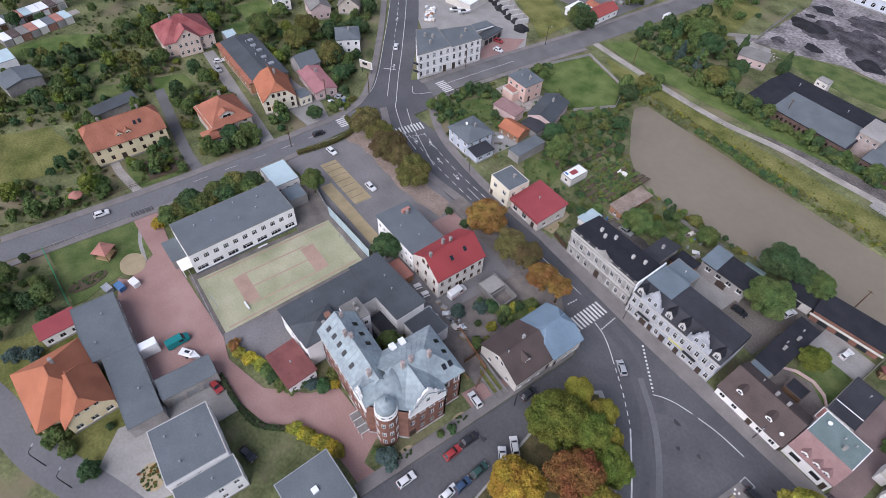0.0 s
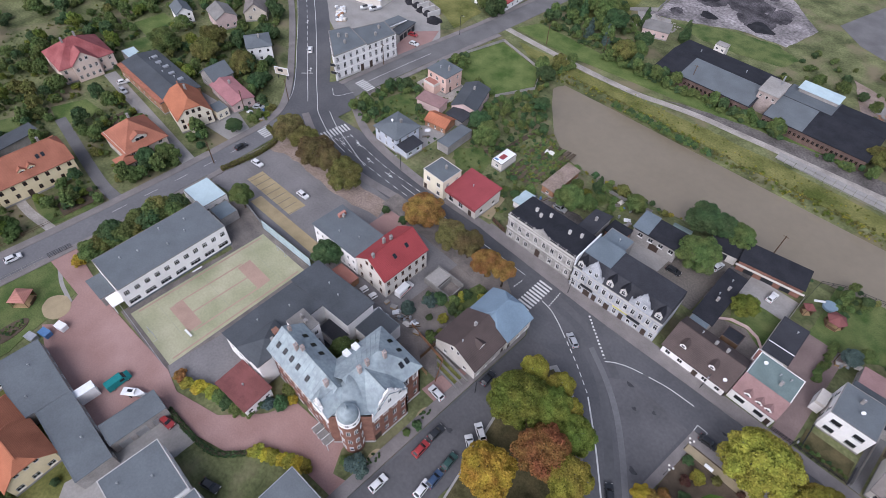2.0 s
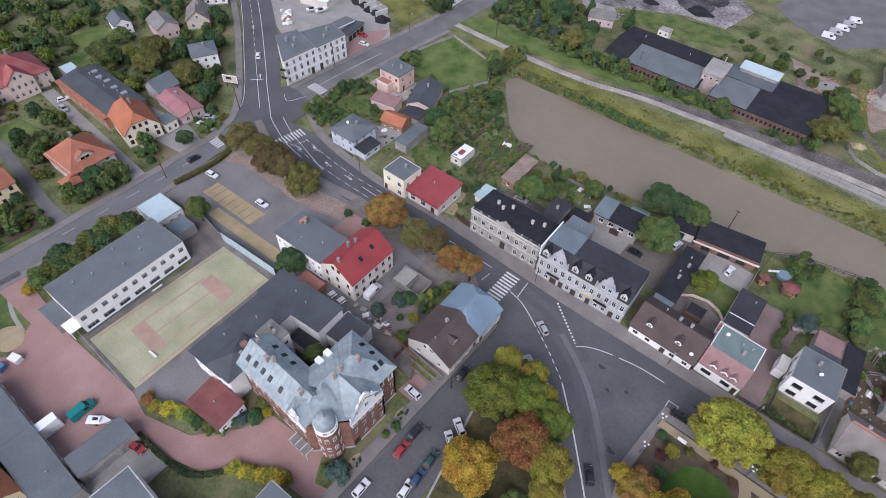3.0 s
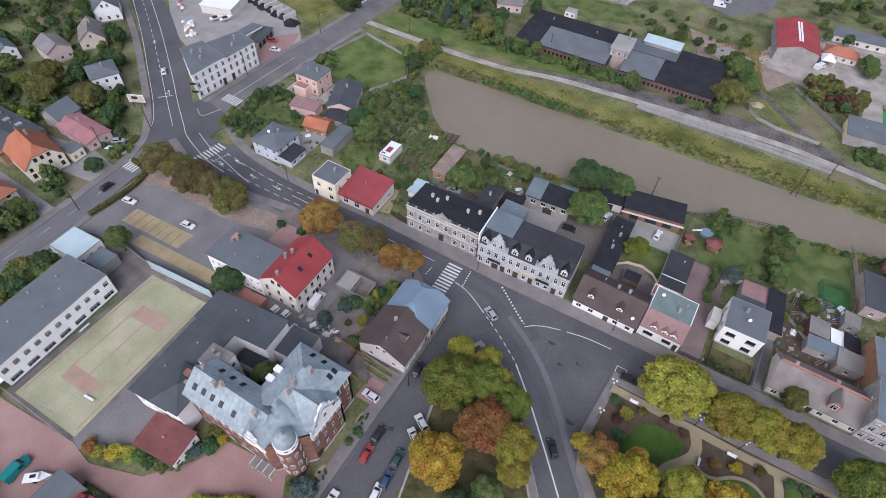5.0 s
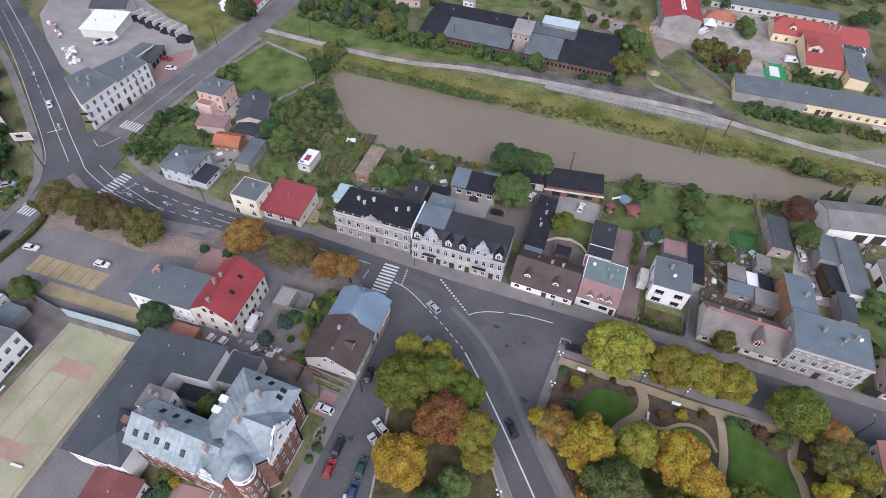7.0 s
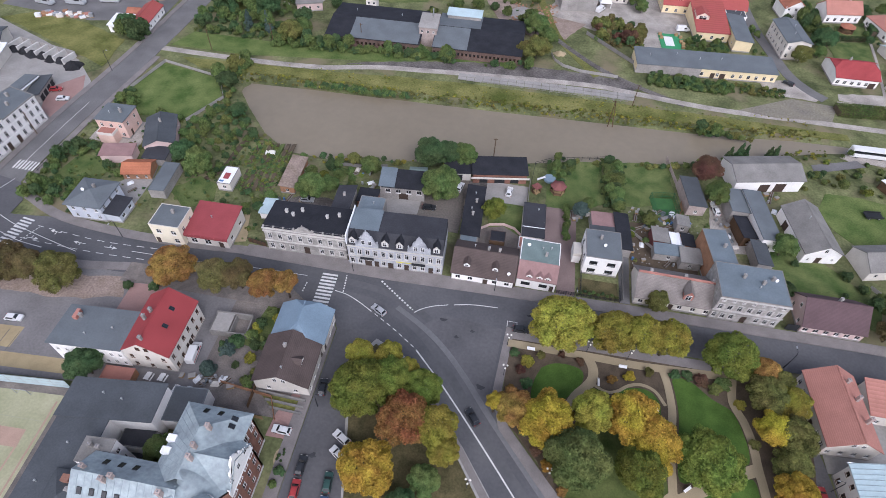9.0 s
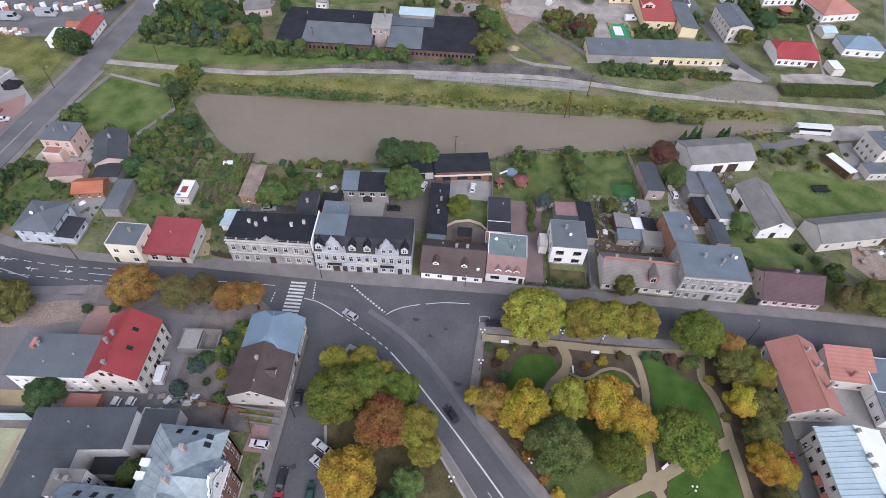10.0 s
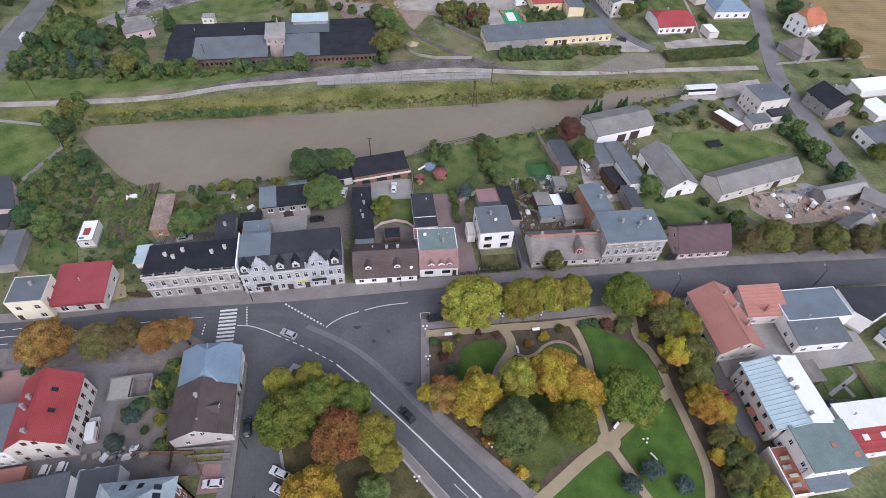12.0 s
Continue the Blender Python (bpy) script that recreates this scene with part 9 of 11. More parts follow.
for x, y, r, k in ((-21.8, 124.0, 4.5, "dark"), (-17, 124.6, 3.8, "dark"), (-11.6, 125.2, 3.5, "green"), (-16.4, 110.6, 4.8, "green"), (-51.5, 103.4, 4.0, "green"), (-47.5, 106, 2.6, "green"), (-85.4, 133.0, 2.4, "dark"), (-86, 106.3, 4.0, "green"), (-92, 109.8, 3.4, "dark"), (-0.8, 105.6, 3.0, "moss"), (-38, 116.0, 2.8, "green"),
                   (94.4, 84.4, 3.2, "brown"), (101, 85.0, 4.6, "olive"), (106.6, 83.8, 3.8, "brown"), (115.8, 83.0, 4.3, "olive"), (125, 82.3, 4.0, "brown"), (134, 82, 4, "olive"), (41.2, 83.2, 2.6, "olive"), (22.6, 111.2, 2.0, "blue"), (25.2, 114.6, 1.8, "green"), (41.4, 111.6, 2.0, "green"), (59.2, 134.3, 4.0, "wine"), (60.6, 124.6, 3.5, "green"), (75.4, 107.6, 3.2, "green"), (72.8, 93.6, 2.2, "dark")):
    tree(x, y, r, k, r * 2 + (0.6 if r < 4 else 0))
for x, y, r, h, k in ((-50, 116.2, 1.8, 5, "dark"), (68.0, 145.4, 1.3, 5.0, "dark"), (71.0, 146.4, 1.4, 6.2, "dark"), (73.0, 147, 1.2, 5.4, "dark"), (80.6, 148.6, 1.3, 4.6, "dark"), (82.6, 149.2, 1.2, 5.0, "dark"), (-103.9, 184.9, 2.2, 8, "blue"), (-96.9, 186.3, 2.0, 8, "blue"), (-77.2, 211, 2.6, 9, "dark"), (-94.3, 209.8, 2.2, 8, "dark"), (-115, 196, 2.4, 8, "dark"), (146.0, 183.5, 2.6, 7, "dark"), (139.4, 149.6, 2.0, 7, "dark"), (139.0, 146.6, 1.8, 6, "dark"), (150.4, 131.6, 2.4, 4.4, "blue")):
    conifer(x, y, r, h, k)
for k in range(9):
    bush(19.2 + RNG.uniform(-0.4, 0.4), 101.6 + 1.5 * k, RNG.uniform(0.8, 1.3), "green", 1.3)
for k in range(14):
    tree(31.6 + RNG.uniform(-1.0, 1.8), 115.5 + 1.5 * k, RNG.uniform(1.3, 2.2), GREEN[k % 4], RNG.uniform(2.8, 4.6), size="small")
plant(28.8, 114, 35.2, 137, 60, GREEN, 0.6, 1.25, 0.0, label="dense shrubs between two garden lawns")
plant(14.6, 123.5, 20.4, 135, 26, GREEN, 0.7, 1.6, 0.3, label="shrubs in a garden by the river")
plant(-10, 128, 70, 150, 420, ("dark", "olive", "dark", "green", "green"), 0.35, 1.5, 0.0, lambda x, y: 0.8 < outline_distance(x, y, RIVER) < 3.4, gap=0.3, label="rough scrub along the river bank")
plant(-58, 116, -10, 130, 220, ("dark", "olive", "green", "lime"), 0.35, 1.2, 0.0, lambda x, y: 0.6 < outline_distance(x, y, RIVER) < 3.0, gap=0.2, label="rough scrub along the river bank")
plant(36, 96, 58, 118, 22, GARDEN, 0.7, 1.4, 0.1)
plant(88, 92, 100, 108, 34, GREEN, 1.0, 2.0, 0.3, lambda x, y: abs(x - (88 + (108 - y) * 0.7)) < 2.2)
plant(76, 92, 96, 108, 14, GREEN, 0.9, 1.8, 0.2, lambda x, y: x > 89 or y > 104)
plant(116, 102, 144, 142, 330, GREEN, 0.9, 2.3, 0.35, lambda x, y: -10.5 < x - (138.6 + max(0, 140 - y) * 0.2) < -4.2)
plant(86, 130, 128, 156, 44, GARDEN, 0.8, 1.8, 0.15, lambda x, y: y > 135 and outline_distance(x, y, RIVER) > 1)
plant(150, 90, 215, 145, 120, GREEN, 1.4, 2.8, 0.4, lambda x, y: x > 156)
for x, y, r, k in ((1, 190, 3.4, "olive"), (5.4, 190, 4.6, "olive"), (4, 207, 4.6, "green"), (9, 200, 3.6, "green"), (39.2, 209.6, 2.6, "wine"), (43.6, 212.4, 3.0, "olive"), (44.4, 240.6, 3.4, "green"), (46.4, 236.4, 2.6, "green"), (104.0, 210.4, 3.6, "olive"), (114.4, 222.6, 4.6, "dark"), (112.4, 216, 2.4, "green"), (177.6, 182.5, 4.6, "green"), (179.5, 174.1, 4.2, "olive"), (172.5, 207, 4.6, "dark"), (161, 142.6, 3.4, "green"), (154.6, 117.6, 3.0, "moss"), (-108.5, 200.3, 5.6, "green"), (-100.5, 196, 4.8, "dark"), (-86, 181.3, 4.2, "olive"), (-83, 186, 3.6, "green"), (-146.0, 173.0, 3.8, "dark"), (-96, 147.6, 3.2, "dark")):
    tree(x, y, r, k, r * 1.9)
# factory hedge and north bank
plant(-92, 176, 4, 192, 700, ("green", "dark", "green", "dark", "green"), 0.8, 2.1, 0.35, lambda x, y: 176.6 + (x + 82) * 0.055 < y < 182.2 + (x + 82) * 0.03 and not (-20 < x < -14), gap=-0.4, label="overgrown green hedge along the factory")
plant(-126, 180, -84, 208, 120, GREEN, 0.8, 2.6, 0.4, lambda x, y: x > -126 + (y - 172) * 0.05)
plant(-124, 179, -96, 183, 40, ("dark", "green"), 0.7, 1.5, 0.1, label="overgrown hedge above the verge")
plant(-124, 206, -98, 232, 26, GREEN, 1.6, 3.0, 0.5, lambda x, y: x < -112 or y < 214)
plant(-40, 212, 4, 246, 44, GREEN, 0.9, 2.6, 0.4)
plant(26, 205, 46, 222, 90, ("brown", "olive", "wine", "brown", "green", "dark"), 1.0, 2.2, 0.3, lambda x, y: y > 233 - 0.98 * x and y < 238 - 0.3 * x, label="brownish untrimmed shrubs by the workshop yard")
plant(62, 206.5, 78.5, 216, 44, ("green", "dark", "green"), 0.8, 1.9, 0.2, gap=0.2, label="shrubs of the restaurant garden")
plant(46.5, 181.5, 76, 188.6, 230, ("green", "dark", "green"), 0.7, 1.6, 0.06, gap=0.1, label="dense untrimmed hedge before the office")
plant(70, 183.5, 94, 190, 70, ("green", "olive", "dark"), 0.7, 1.3, 0.0, gap=0.1, label="dense untrimmed hedge before the office")
plant(60, 155.8, 78, 158.4, 22, ("dark", "olive", "green"), 1.2, 2.2, 0.1)
hedge([(109.6, 179.8), (128, 181.4), (143, 182.4)], 5.6, 1.9, "green", "long broad clipped green hedge")
hedge([(122.6, 231.8), (137, 234.2)], 1.4, 1.6, "dark", "dark clipped hedge between two lawns")
hedge([(119.8, 253), (117.4, 234), (118.6, 226)], 2.0, 2.6, "dark", "tall dark hedge beside a lawn")
hedge([(143, 262), (139.6, 238)], 2.0, 2.6, "dark", "tall dark hedge beside a lawn")
plant(104, 226, 118, 262, 40, GREEN, 1.0, 2.4, 0.4, label="trees and shrubs of the far gardens")
plant(86, 205, 93, 232, 34, GREEN, 0.7, 1.4, 0.2, gap=0.0, label="shrubs along the lane wall")
north_bank = lambda lo, hi: lambda x, y: y > 150 and lo < outline_distance(x, y, RIVER) < hi
plant(-96, 151, 100, 168, 2600, ("olive", "moss", "olive", "lime"), 0.25, 0.7, 0.0, north_bank(-0.4, 5.0), gap=0.1, label="tall weeds and low scrub on the river bank")
plant(-96, 151, 100, 172, 700, ("olive", "lime", "moss"), 0.2, 0.4, 0.0, north_bank(4.0, 12.0), gap=0.1, label="tufts of long grass on the river bank")
plant(-72, 152, -34, 160, 240, ("green", "dark"), 0.7, 1.5, 0.0, north_bank(-0.4, 2.4), label="green scrub at the water's edge")
plant(134, 188, 168, 262, 70, GREEN, 0.9, 2.2, 0.3, lambda x, y: not (y < 191) and not (138 < x < 160 and 192 < y < 208) and not (140 < x - (y - 183) * 0.44 + 8 < 168))
plant(20, 252, 120, 300, 60, GREEN, 1.6, 3.0, 0.5)
plant(-146, 166, -139, 174, 12, ("dark", "green"), 1.6, 3.0, 0.7)
plant(-150, 190, -138, 260, 30, GREEN, 1.5, 2.8, 0.5, lambda x, y: x < -141.5)
plant(-126, 232, -108, 330, 30, GREEN, 1.5, 3.0, 0.5)
plant(158, 140, 240, 230, 60, GREEN, 1.4, 2.8, 0.4, lambda x, y: not (185 < x and y > 160) and x > 152 + max(0, y - 165) * 0.45)
slab("field", [(186, 168), (260, 150), (330, 330), (214, 330), (196, 240), (190, 200)], 0.0, mat("stubble", (0.32, 0.24, 0.12), 0.95, 0.2, 0.1, 3, 0.4, course=1.6, axis="Y"), "pale brown stubble field", "field")
slab("courtyard", [(-65.2, 24.0), (-50.7, 24.0), (-50.7, 34), (-65.2, 32)], 0.05, M["asphalt"], "dark paved inner courtyard", "courtyard")


# ---------------- vehicles ----------------
def car_mesh(w, prof, inset=0.0):
    """A car shell from its side outline (x, z), narrowed towards the top."""
    bm = bmesh.new()
    top = max(z for x, z in prof)
    a = [bm.verts.new((x, -(w / 2 - inset * max(0, (z - 0.8)) / (top - 0.8 + 1e-6)), z)) for x, z in prof]
    b = [bm.verts.new((x, (w / 2 - inset * max(0, (z - 0.8)) / (top - 0.8 + 1e-6)), z)) for x, z in prof]
    bm.faces.new(a)
    bm.faces.new(b[::-1])
    for i in range(len(prof)):
        j = (i + 1) % len(prof)
        bm.faces.new((a[j], a[i], b[i], b[j]))
    bmesh.ops.recalc_face_normals(bm, faces=bm.faces)
    bmesh.ops.bevel(bm, geom=[e for e in bm.edges if abs(e.verts[0].co.y - e.verts[1].co.y) < 0.1], offset=0.07, segments=2, affect="EDGES")
    return bm


PAINT = {k: mat("car_" + k, c, 0.3, 0.03, 0.5, 8, 0, spec=0.5) for k, c in (("white", (0.68, 0.68, 0.67)), ("black", (0.025, 0.027, 0.03)), ("blue", (0.04, 0.07, 0.13)), ("red", (0.33, 0.04, 0.04)), ("silver", (0.36, 0.37, 0.38)), ("green", (0.03, 0.07, 0.06)))}
LOWER = [(-2.1, 0.25), (2.1, 0.25), (2.15, 0.6), (2.0, 0.82), (0.9, 0.95), (-2.0, 0.98), (-2.15, 0.7)]
CABIN = [(-1.95, 0.95), (1.0, 0.93), (0.3, 1.42), (-0.4, 1.5), (-1.4, 1.46)]


def wheel(parent, x, y, r=0.32):
    bm = bmesh.new()
    tube(bm, [(0, -0.1, 0), (0, 0.1, 0)], [r, r], 14)
    ty = put("wheel", shared(("tyre", r), lambda: bm, M["tyre"]), parent, at=pose(x, y, r))
    b2 = bmesh.new()
    tube(b2, [(0, -0.105, 0), (0, 0.105, 0)], [r * 0.6, r * 0.6], 10)
    put("rim", shared(("rim", r), lambda: b2, M["steel"]), ty)


def car(x, y, ang, colour="white", z=0.05, kind="car"):
    words = {"white": "white", "black": "black", "blue": "dark blue", "red": "red", "silver": "silver grey", "green": "dark green"}[colour]
    t = thing("car", f"{words} hatchback car parked on the ground", "car", x, y, z, ang, "parked cars")
    t.matrix_basis = t.matrix_basis @ Matrix.Diagonal((0.92, 0.92, 0.92, 1))
    put("body", shared(("car_body", colour), lambda: car_mesh(1.76, LOWER), PAINT[colour]), t)
    cab = put("cabin", shared(("car_cabin", colour), lambda: car_mesh(1.66, CABIN, 0.22), PAINT[colour]), t)

    def pane(pts):
        b = bmesh.new()
        b.faces.new([b.verts.new(p) for p in pts])
        return b
    put("windscreen", shared("car_windscreen", lambda: pane([(0.98, -0.66, 0.97), (0.98, 0.66, 0.97), (0.42, 0.58, 1.37), (0.42, -0.58, 1.37)]), M["glass"]), cab, at=pose(0.035, 0, 0.03))
    put("rear_window", shared("car_rear_window", lambda: pane([(-1.9, 0.62, 1.02), (-1.9, -0.62, 1.02), (-1.5, -0.56, 1.38), (-1.5, 0.56, 1.38)]), M["glass"]), cab, at=pose(-0.06, 0, 0.02))
    for s in (1, -1):
        put("side_window", shared(("car_side", s), lambda: pane([(-1.6, s * 0.815, 1.0), (0.75, s * 0.815, 1.0), (0.22, s * 0.66, 1.38), (-1.3, s * 0.66, 1.38)][::-s]), M["glass"]), cab, at=pose(0, s * 0.012, 0))
        put("headlight", shared("car_headlight", lambda: bmbox(-0.06, -0.17, -0.07, 0.06, 0.17, 0.07), M["lamp_glass"]), t, at=pose(2.08, s * 0.62, 0.68))
        put("tail_light", shared("car_tail_light", lambda: bmbox(-0.05, -0.14, -0.1, 0.05, 0.14, 0.1), M["red_paint"]), t, at=pose(-2.1, s * 0.66, 0.8))
        for wx in (-1.3, 1.32):
            wheel(t, wx, s * 0.8)


def van(x, y, ang, material, label, length=5.2, width=1.95, height=2.2, stripe=None, category="van"):
    t = thing("van" if category == "van" else category, label, category, x, y, 0.05 if length < 8 else -0.02, ang)
    L = length / 2
    nose = 0.9 if length < 8 else 0.25
    prof = [(-L, 0.35), (L, 0.35), (L, 0.95), (L - nose, height * 0.62 if length < 8 else 1.2), (L - nose - (0.6 if length < 8 else 0.1), height), (-L + 0.15, height), (-L, height - 0.3)]
    part("body", car_mesh(width, prof, 0.1), material, t)
    for s in (1, -1):
        part("side_window", bmbox(-L + 0.5 if length > 8 else 0.2, s * (width / 2 - 0.03) - 0.03, height * 0.55, L - nose - 0.5, s * (width / 2 - 0.03) + 0.03, height * 0.83), M["glass"], t)
        if stripe:
            part("stripe", bmbox(-L + 0.1, s * width / 2 - 0.012, 0.75, L - nose, s * width / 2 + 0.012, 1.0), stripe, t)
        for wx in (-L * 0.62, L * 0.62):
            wheel(t, wx, s * (width / 2 - 0.12), 0.36 if length < 8 else 0.5)
    bm = bmesh.new()
    bm.faces.new([bm.verts.new(p) for p in ((L - nose + 0.03, -width * 0.4, height * 0.62), (L - nose + 0.03, width * 0.4, height * 0.62), (L - nose - 0.5 * (length < 8) - 0.02, width * 0.38, height * 0.95), (L - nose - 0.5 * (length < 8) - 0.02, -width * 0.38, height * 0.95))])
    part("windscreen", bm, M["glass"], t)
    return t


for x, y, a, c in ((-125, 49.2, 8, "white"), (-105, 51.4, 5, "white"), (-36.0, 37.7, 178, "white"), (-30.8, 48.2, 96, "black"), (-29.8, 31.7, 90, "black"), (-29.5, 27.2, 94, "red"), (-30.2, 16.8, 92, "white"), (-23.4, 35.1, 147, "white"), (-23.7, 38.4, 151, "white"),
                   (-23.8, 29.6, 96, "green"), (-23.4, 25.2, 96, "blue"), (-23.7, 22.2, 98, "white"), (-69.0, -6.6, 12, "red"), (-51.6, -6.4, 20, "black"), (-18.8, 105.4, 5, "black"), (-11.6, 115.2, 80, "white"), (2.6, 116.2, 84, "white"),
                   (61.0, 120.8, 100, "white"), (9.8, 70.8, 3, "black"), (96.8, 193.8, 145, "black"), (-148.6, 64.4, 35, "silver"), (-166.8, 97.4, 143, "white"), (-134.2, -14.6, 88, "white"), (-134.8, 49.6, 92, "black"), (-150.2, 133.6, 20, "red"), (-144.9, 129.4, 15, "white"), (-24.0, 69.6, 150, "silver"), (1.6, 47.6, 128, "black"),
                   (-52.6, 101.4, 5, "silver"), (-186, 35.8, 0, "silver"), (-191, 38, 80, "white"), (92, 40.4, 30, "blue"), (70.4, 44.4, 92, "red")):
    car(x, y, a, c)
van(-61.0, 50.6, 97, PAINT["white"], "white ambulance van with a red stripe beside the house", stripe=M["red_paint"])
van(-84.0, -9.8, 96, M["teal_paint"], "teal delivery van in the brick yard", 5.0, 2.0, 2.1)
van(112.8, 156.4, 1, PAINT["white"], "white coach parked by the river road", 11.6, 2.5, 3.2, category="bus")
van(-128.4, 207, 92, PAINT["white"], "white van on the northern road")
van(62.4, 224.6, 10, PAINT["white"], "white van in the workshop yard")
t = thing("boat", "small white boat on a trailer in the yard", "boat", -79.2, -8.6, 0, 40)
bm = bmesh.new()
o = [(-2.4, -0.9), (0.6, -0.95), (2.6, 0), (0.6, 0.95), (-2.4, 0.9)]
lo, up = [bm.verts.new((x * 0.85, y * 0.6, 0.55)) for x, y in o], [bm.verts.new((x, y, 1.25)) for x, y in o]
bm.faces.new(lo[::-1])
for i in range(5):
    bm.faces.new((lo[i], lo[(i + 1) % 5], up[(i + 1) % 5], up[i]))
bm.faces.new(up)
part("hull", bm, M["white_paint"], t)
part("cabin", bmbox(-1.4, -0.55, 1.25, 0.5, 0.55, 1.8), M["white_paint"], t)
part("hatch", bmbox(-1.0, -0.3, 1.8, 0.1, 0.3, 1.83), M["glass"], t)
part("trailer", bmbox(-2.0, -0.5, 0.3, 3.4, 0.5, 0.5), M["steel"], t)
wheel(t, -0.6, 0.75, 0.3)
wheel(t, -0.6, -0.75, 0.3)


# ---------------- lamps, poles, fences ----------------
def street_lamp(x, y, h, ang, style="arm"):
    t = thing("street_lamp", "dark street lamp on a tall pole" if style == "arm" else "park lamp with white globes", "street lamp", x, y, 0, ang)
    bm = bmesh.new()
    if style == "arm":
        tube(bm, [(0, 0, 0), (0, 0, h * 0.9), (0.3, 0, h), (1.4, 0, h + 0.1)], [0.11, 0.08, 0.06, 0.05], 8)
        part("pole", bm, M["dark_metal"], t)
        part("lamp_head", bmbox(1.2, -0.12, h + 0.02, 1.8, 0.12, h + 0.16), M["steel"], t)
    else:
        tube(bm, [(0, 0, 0), (0, 0, 0.6), (0, 0, h)], [0.13, 0.07, 0.05], 8)
        part("pole", bm, M["dark_metal"], t)
        for k in range(3):
            a = 2.09 * k
            bm = bmesh.new()
            tube(bm, [(0, 0, h - 0.2), (0.5 * math.cos(a), 0.5 * math.sin(a), h)], [0.03, 0.03], 6)
            part("arm", bm, M["dark_metal"], t)
            bm = bmesh.new()
            bmesh.ops.create_icosphere(bm, subdivisions=2, radius=0.22)
            part("globe", bm, M["lamp_glass"], t, at=pose(0.5 * math.cos(a), 0.5 * math.sin(a), h + 0.2))


for x, y, h, a in ((-33.2, 79.9, 6.4, 270), (2.4, 81.0, 6.5, 270), (69.4, 72.6, 6.5, 90), (-94.8, 79.0, 6.5, 270), (-138.9, 148, 8, 0), (21.4, 81.4, 6.5, 270), (-30.6, 44, 6.0, 0), (107.3, 72.0, 6.5, 90), (-71, -39.2, 6.5, 140), (-64, -36, 6, 140), (72.6, 46, 5.5, 180), (76, 27, 6.5, 180)):
    street_lamp(x, y, h, a)
for x, y in ((6.9, 58.6), (17.4, 38.4), (2.4, 33.6), (7.0, 66.3), (34, 67.6), (48, 36.2), (25, 68)):
    street_lamp(x, y, 4.0, 30, "globe")


def pole(x, y, h, lean=(0, 0), twin=False, label="weathered wooden power pole", z=0.0):
    t = thing("power_pole", label, "power pole", x, y, z)
    bm = bmesh.new()
    tube(bm, [(0, 0, -1.6), (lean[0], lean[1], h)], [0.16, 0.11], 8)
    part("pole", bm, M["wood"], t)
    if twin:
        bm = bmesh.new()
        tube(bm, [(1.6, 0, -1.6), (lean[0] + 0.15, lean[1], h)], [0.16, 0.11], 8)
        part("strut", bm, M["wood"], t)
    part("crossbar", bmbox(lean[0] - 0.7, lean[1] - 0.06, h - 0.4, lean[0] + 0.7, lean[1] + 0.06, h - 0.28), M["wood"], t)


pole(31.6, 155.6, 9, twin=True, label="twin legged wooden power pole standing in the river", z=0)
pole(-3.6, 131.2, 7)
for x, y in ((-112, 168.6), (-92, 178), (-60, 185.6), (40, 168), (-134, 40), (-146, 74), (-150, 60), (-142, 112)):
    pole(x, y, 8)
t = thing("crossing_sign", "small blue crossing sign on a post", "road sign", -41.6, 66.6)
part("post", bmbox(-0.03, -0.03, 0, 0.03, 0.03, 2.8), M["steel"], t)
part("plate", bmbox(-0.3, -0.05, 2.2, 0.3, -0.03, 2.8), M["blue_paint"], t)


def fence(pts, h, step, material, label, rails=2, panel=None, name="fence"):
    """Posts and rails along a line; panel: a solid infill."""
    o = Vector(pts[0])
    t = thing(name, label, "fence", o.x, o.y)
    post = shared(("fence_post", h, material.name), lambda: bmbox(-0.05, -0.05, 0, 0.05, 0.05, h), material)
    for a, b in zip(pts, pts[1:]):
        a, b = Vector(a), Vector(b)
        d = b - a
        ang = math.degrees(math.atan2(d.y, d.x))
        n = max(1, round(d.length / step))
        for k in range(n):
            p = a + d * k / n - o
            put("post", post, t, at=pose(p.x, p.y, 0, 0, 0, ang))
        for r in range(rails):
            z = h * (r + 1) / rails - 0.06
            part("rail", bmbox(0, -0.03, z - 0.04, d.length, 0.03, z + 0.04), material, t, at=pose(a.x - o.x, a.y - o.y, 0, 0, 0, ang))
        if panel:
            part("panel", bmbox(0, -0.02, 0.1, d.length, 0.02, h * 0.92), panel, t, at=pose(a.x - o.x, a.y - o.y, 0, 0, 0, ang))


fence([(-101.8, 36.6), (-82.4, 38.2)], 3.6, 3.0, M["steel"], "tall pale fence along the sports court and car park", 3, M["metal_blue"])
fence([(-102, -1.4), (-80, -1.2)], 2.2, 3.0, M["steel"], "metal fence beside the school yard", 3)
fence([(-119, 38.6), (-102, 36.8)], 1.6, 2.5, M["steel"], "low metal fence by the car park", 2, M["asbestos"])
fence([(-128.8, -29.6), (-106.6, -27.6)], 1.8, 2.5, M["green_paint"], "green wire fence along the kindergarten lawn", 3)
fence([(-128.8, -29.6), (-128.8, -9)], 1.4, 2.5, M["concrete"], "low fence beside the road", 2)
fence([(-128.9, -8), (-128.7, -2.4)], 1.6, 1.4, M["dark_metal"], "dark metal gate of the school drive", 4)
fence([(-127.4, 140.2), (-124.0, 157.4), (-101.4, 152.2), (-95.2, 141.4), (-101.4, 127.4)], 1.2, 2.5, M["concrete"], "low pale wall round the meadow", 1, M["concrete"])
fence([(-20, 169.6), (38.5, 169.4)], 0.9, 2.4, M["concrete"], "concrete post railing along the river bank", 2)
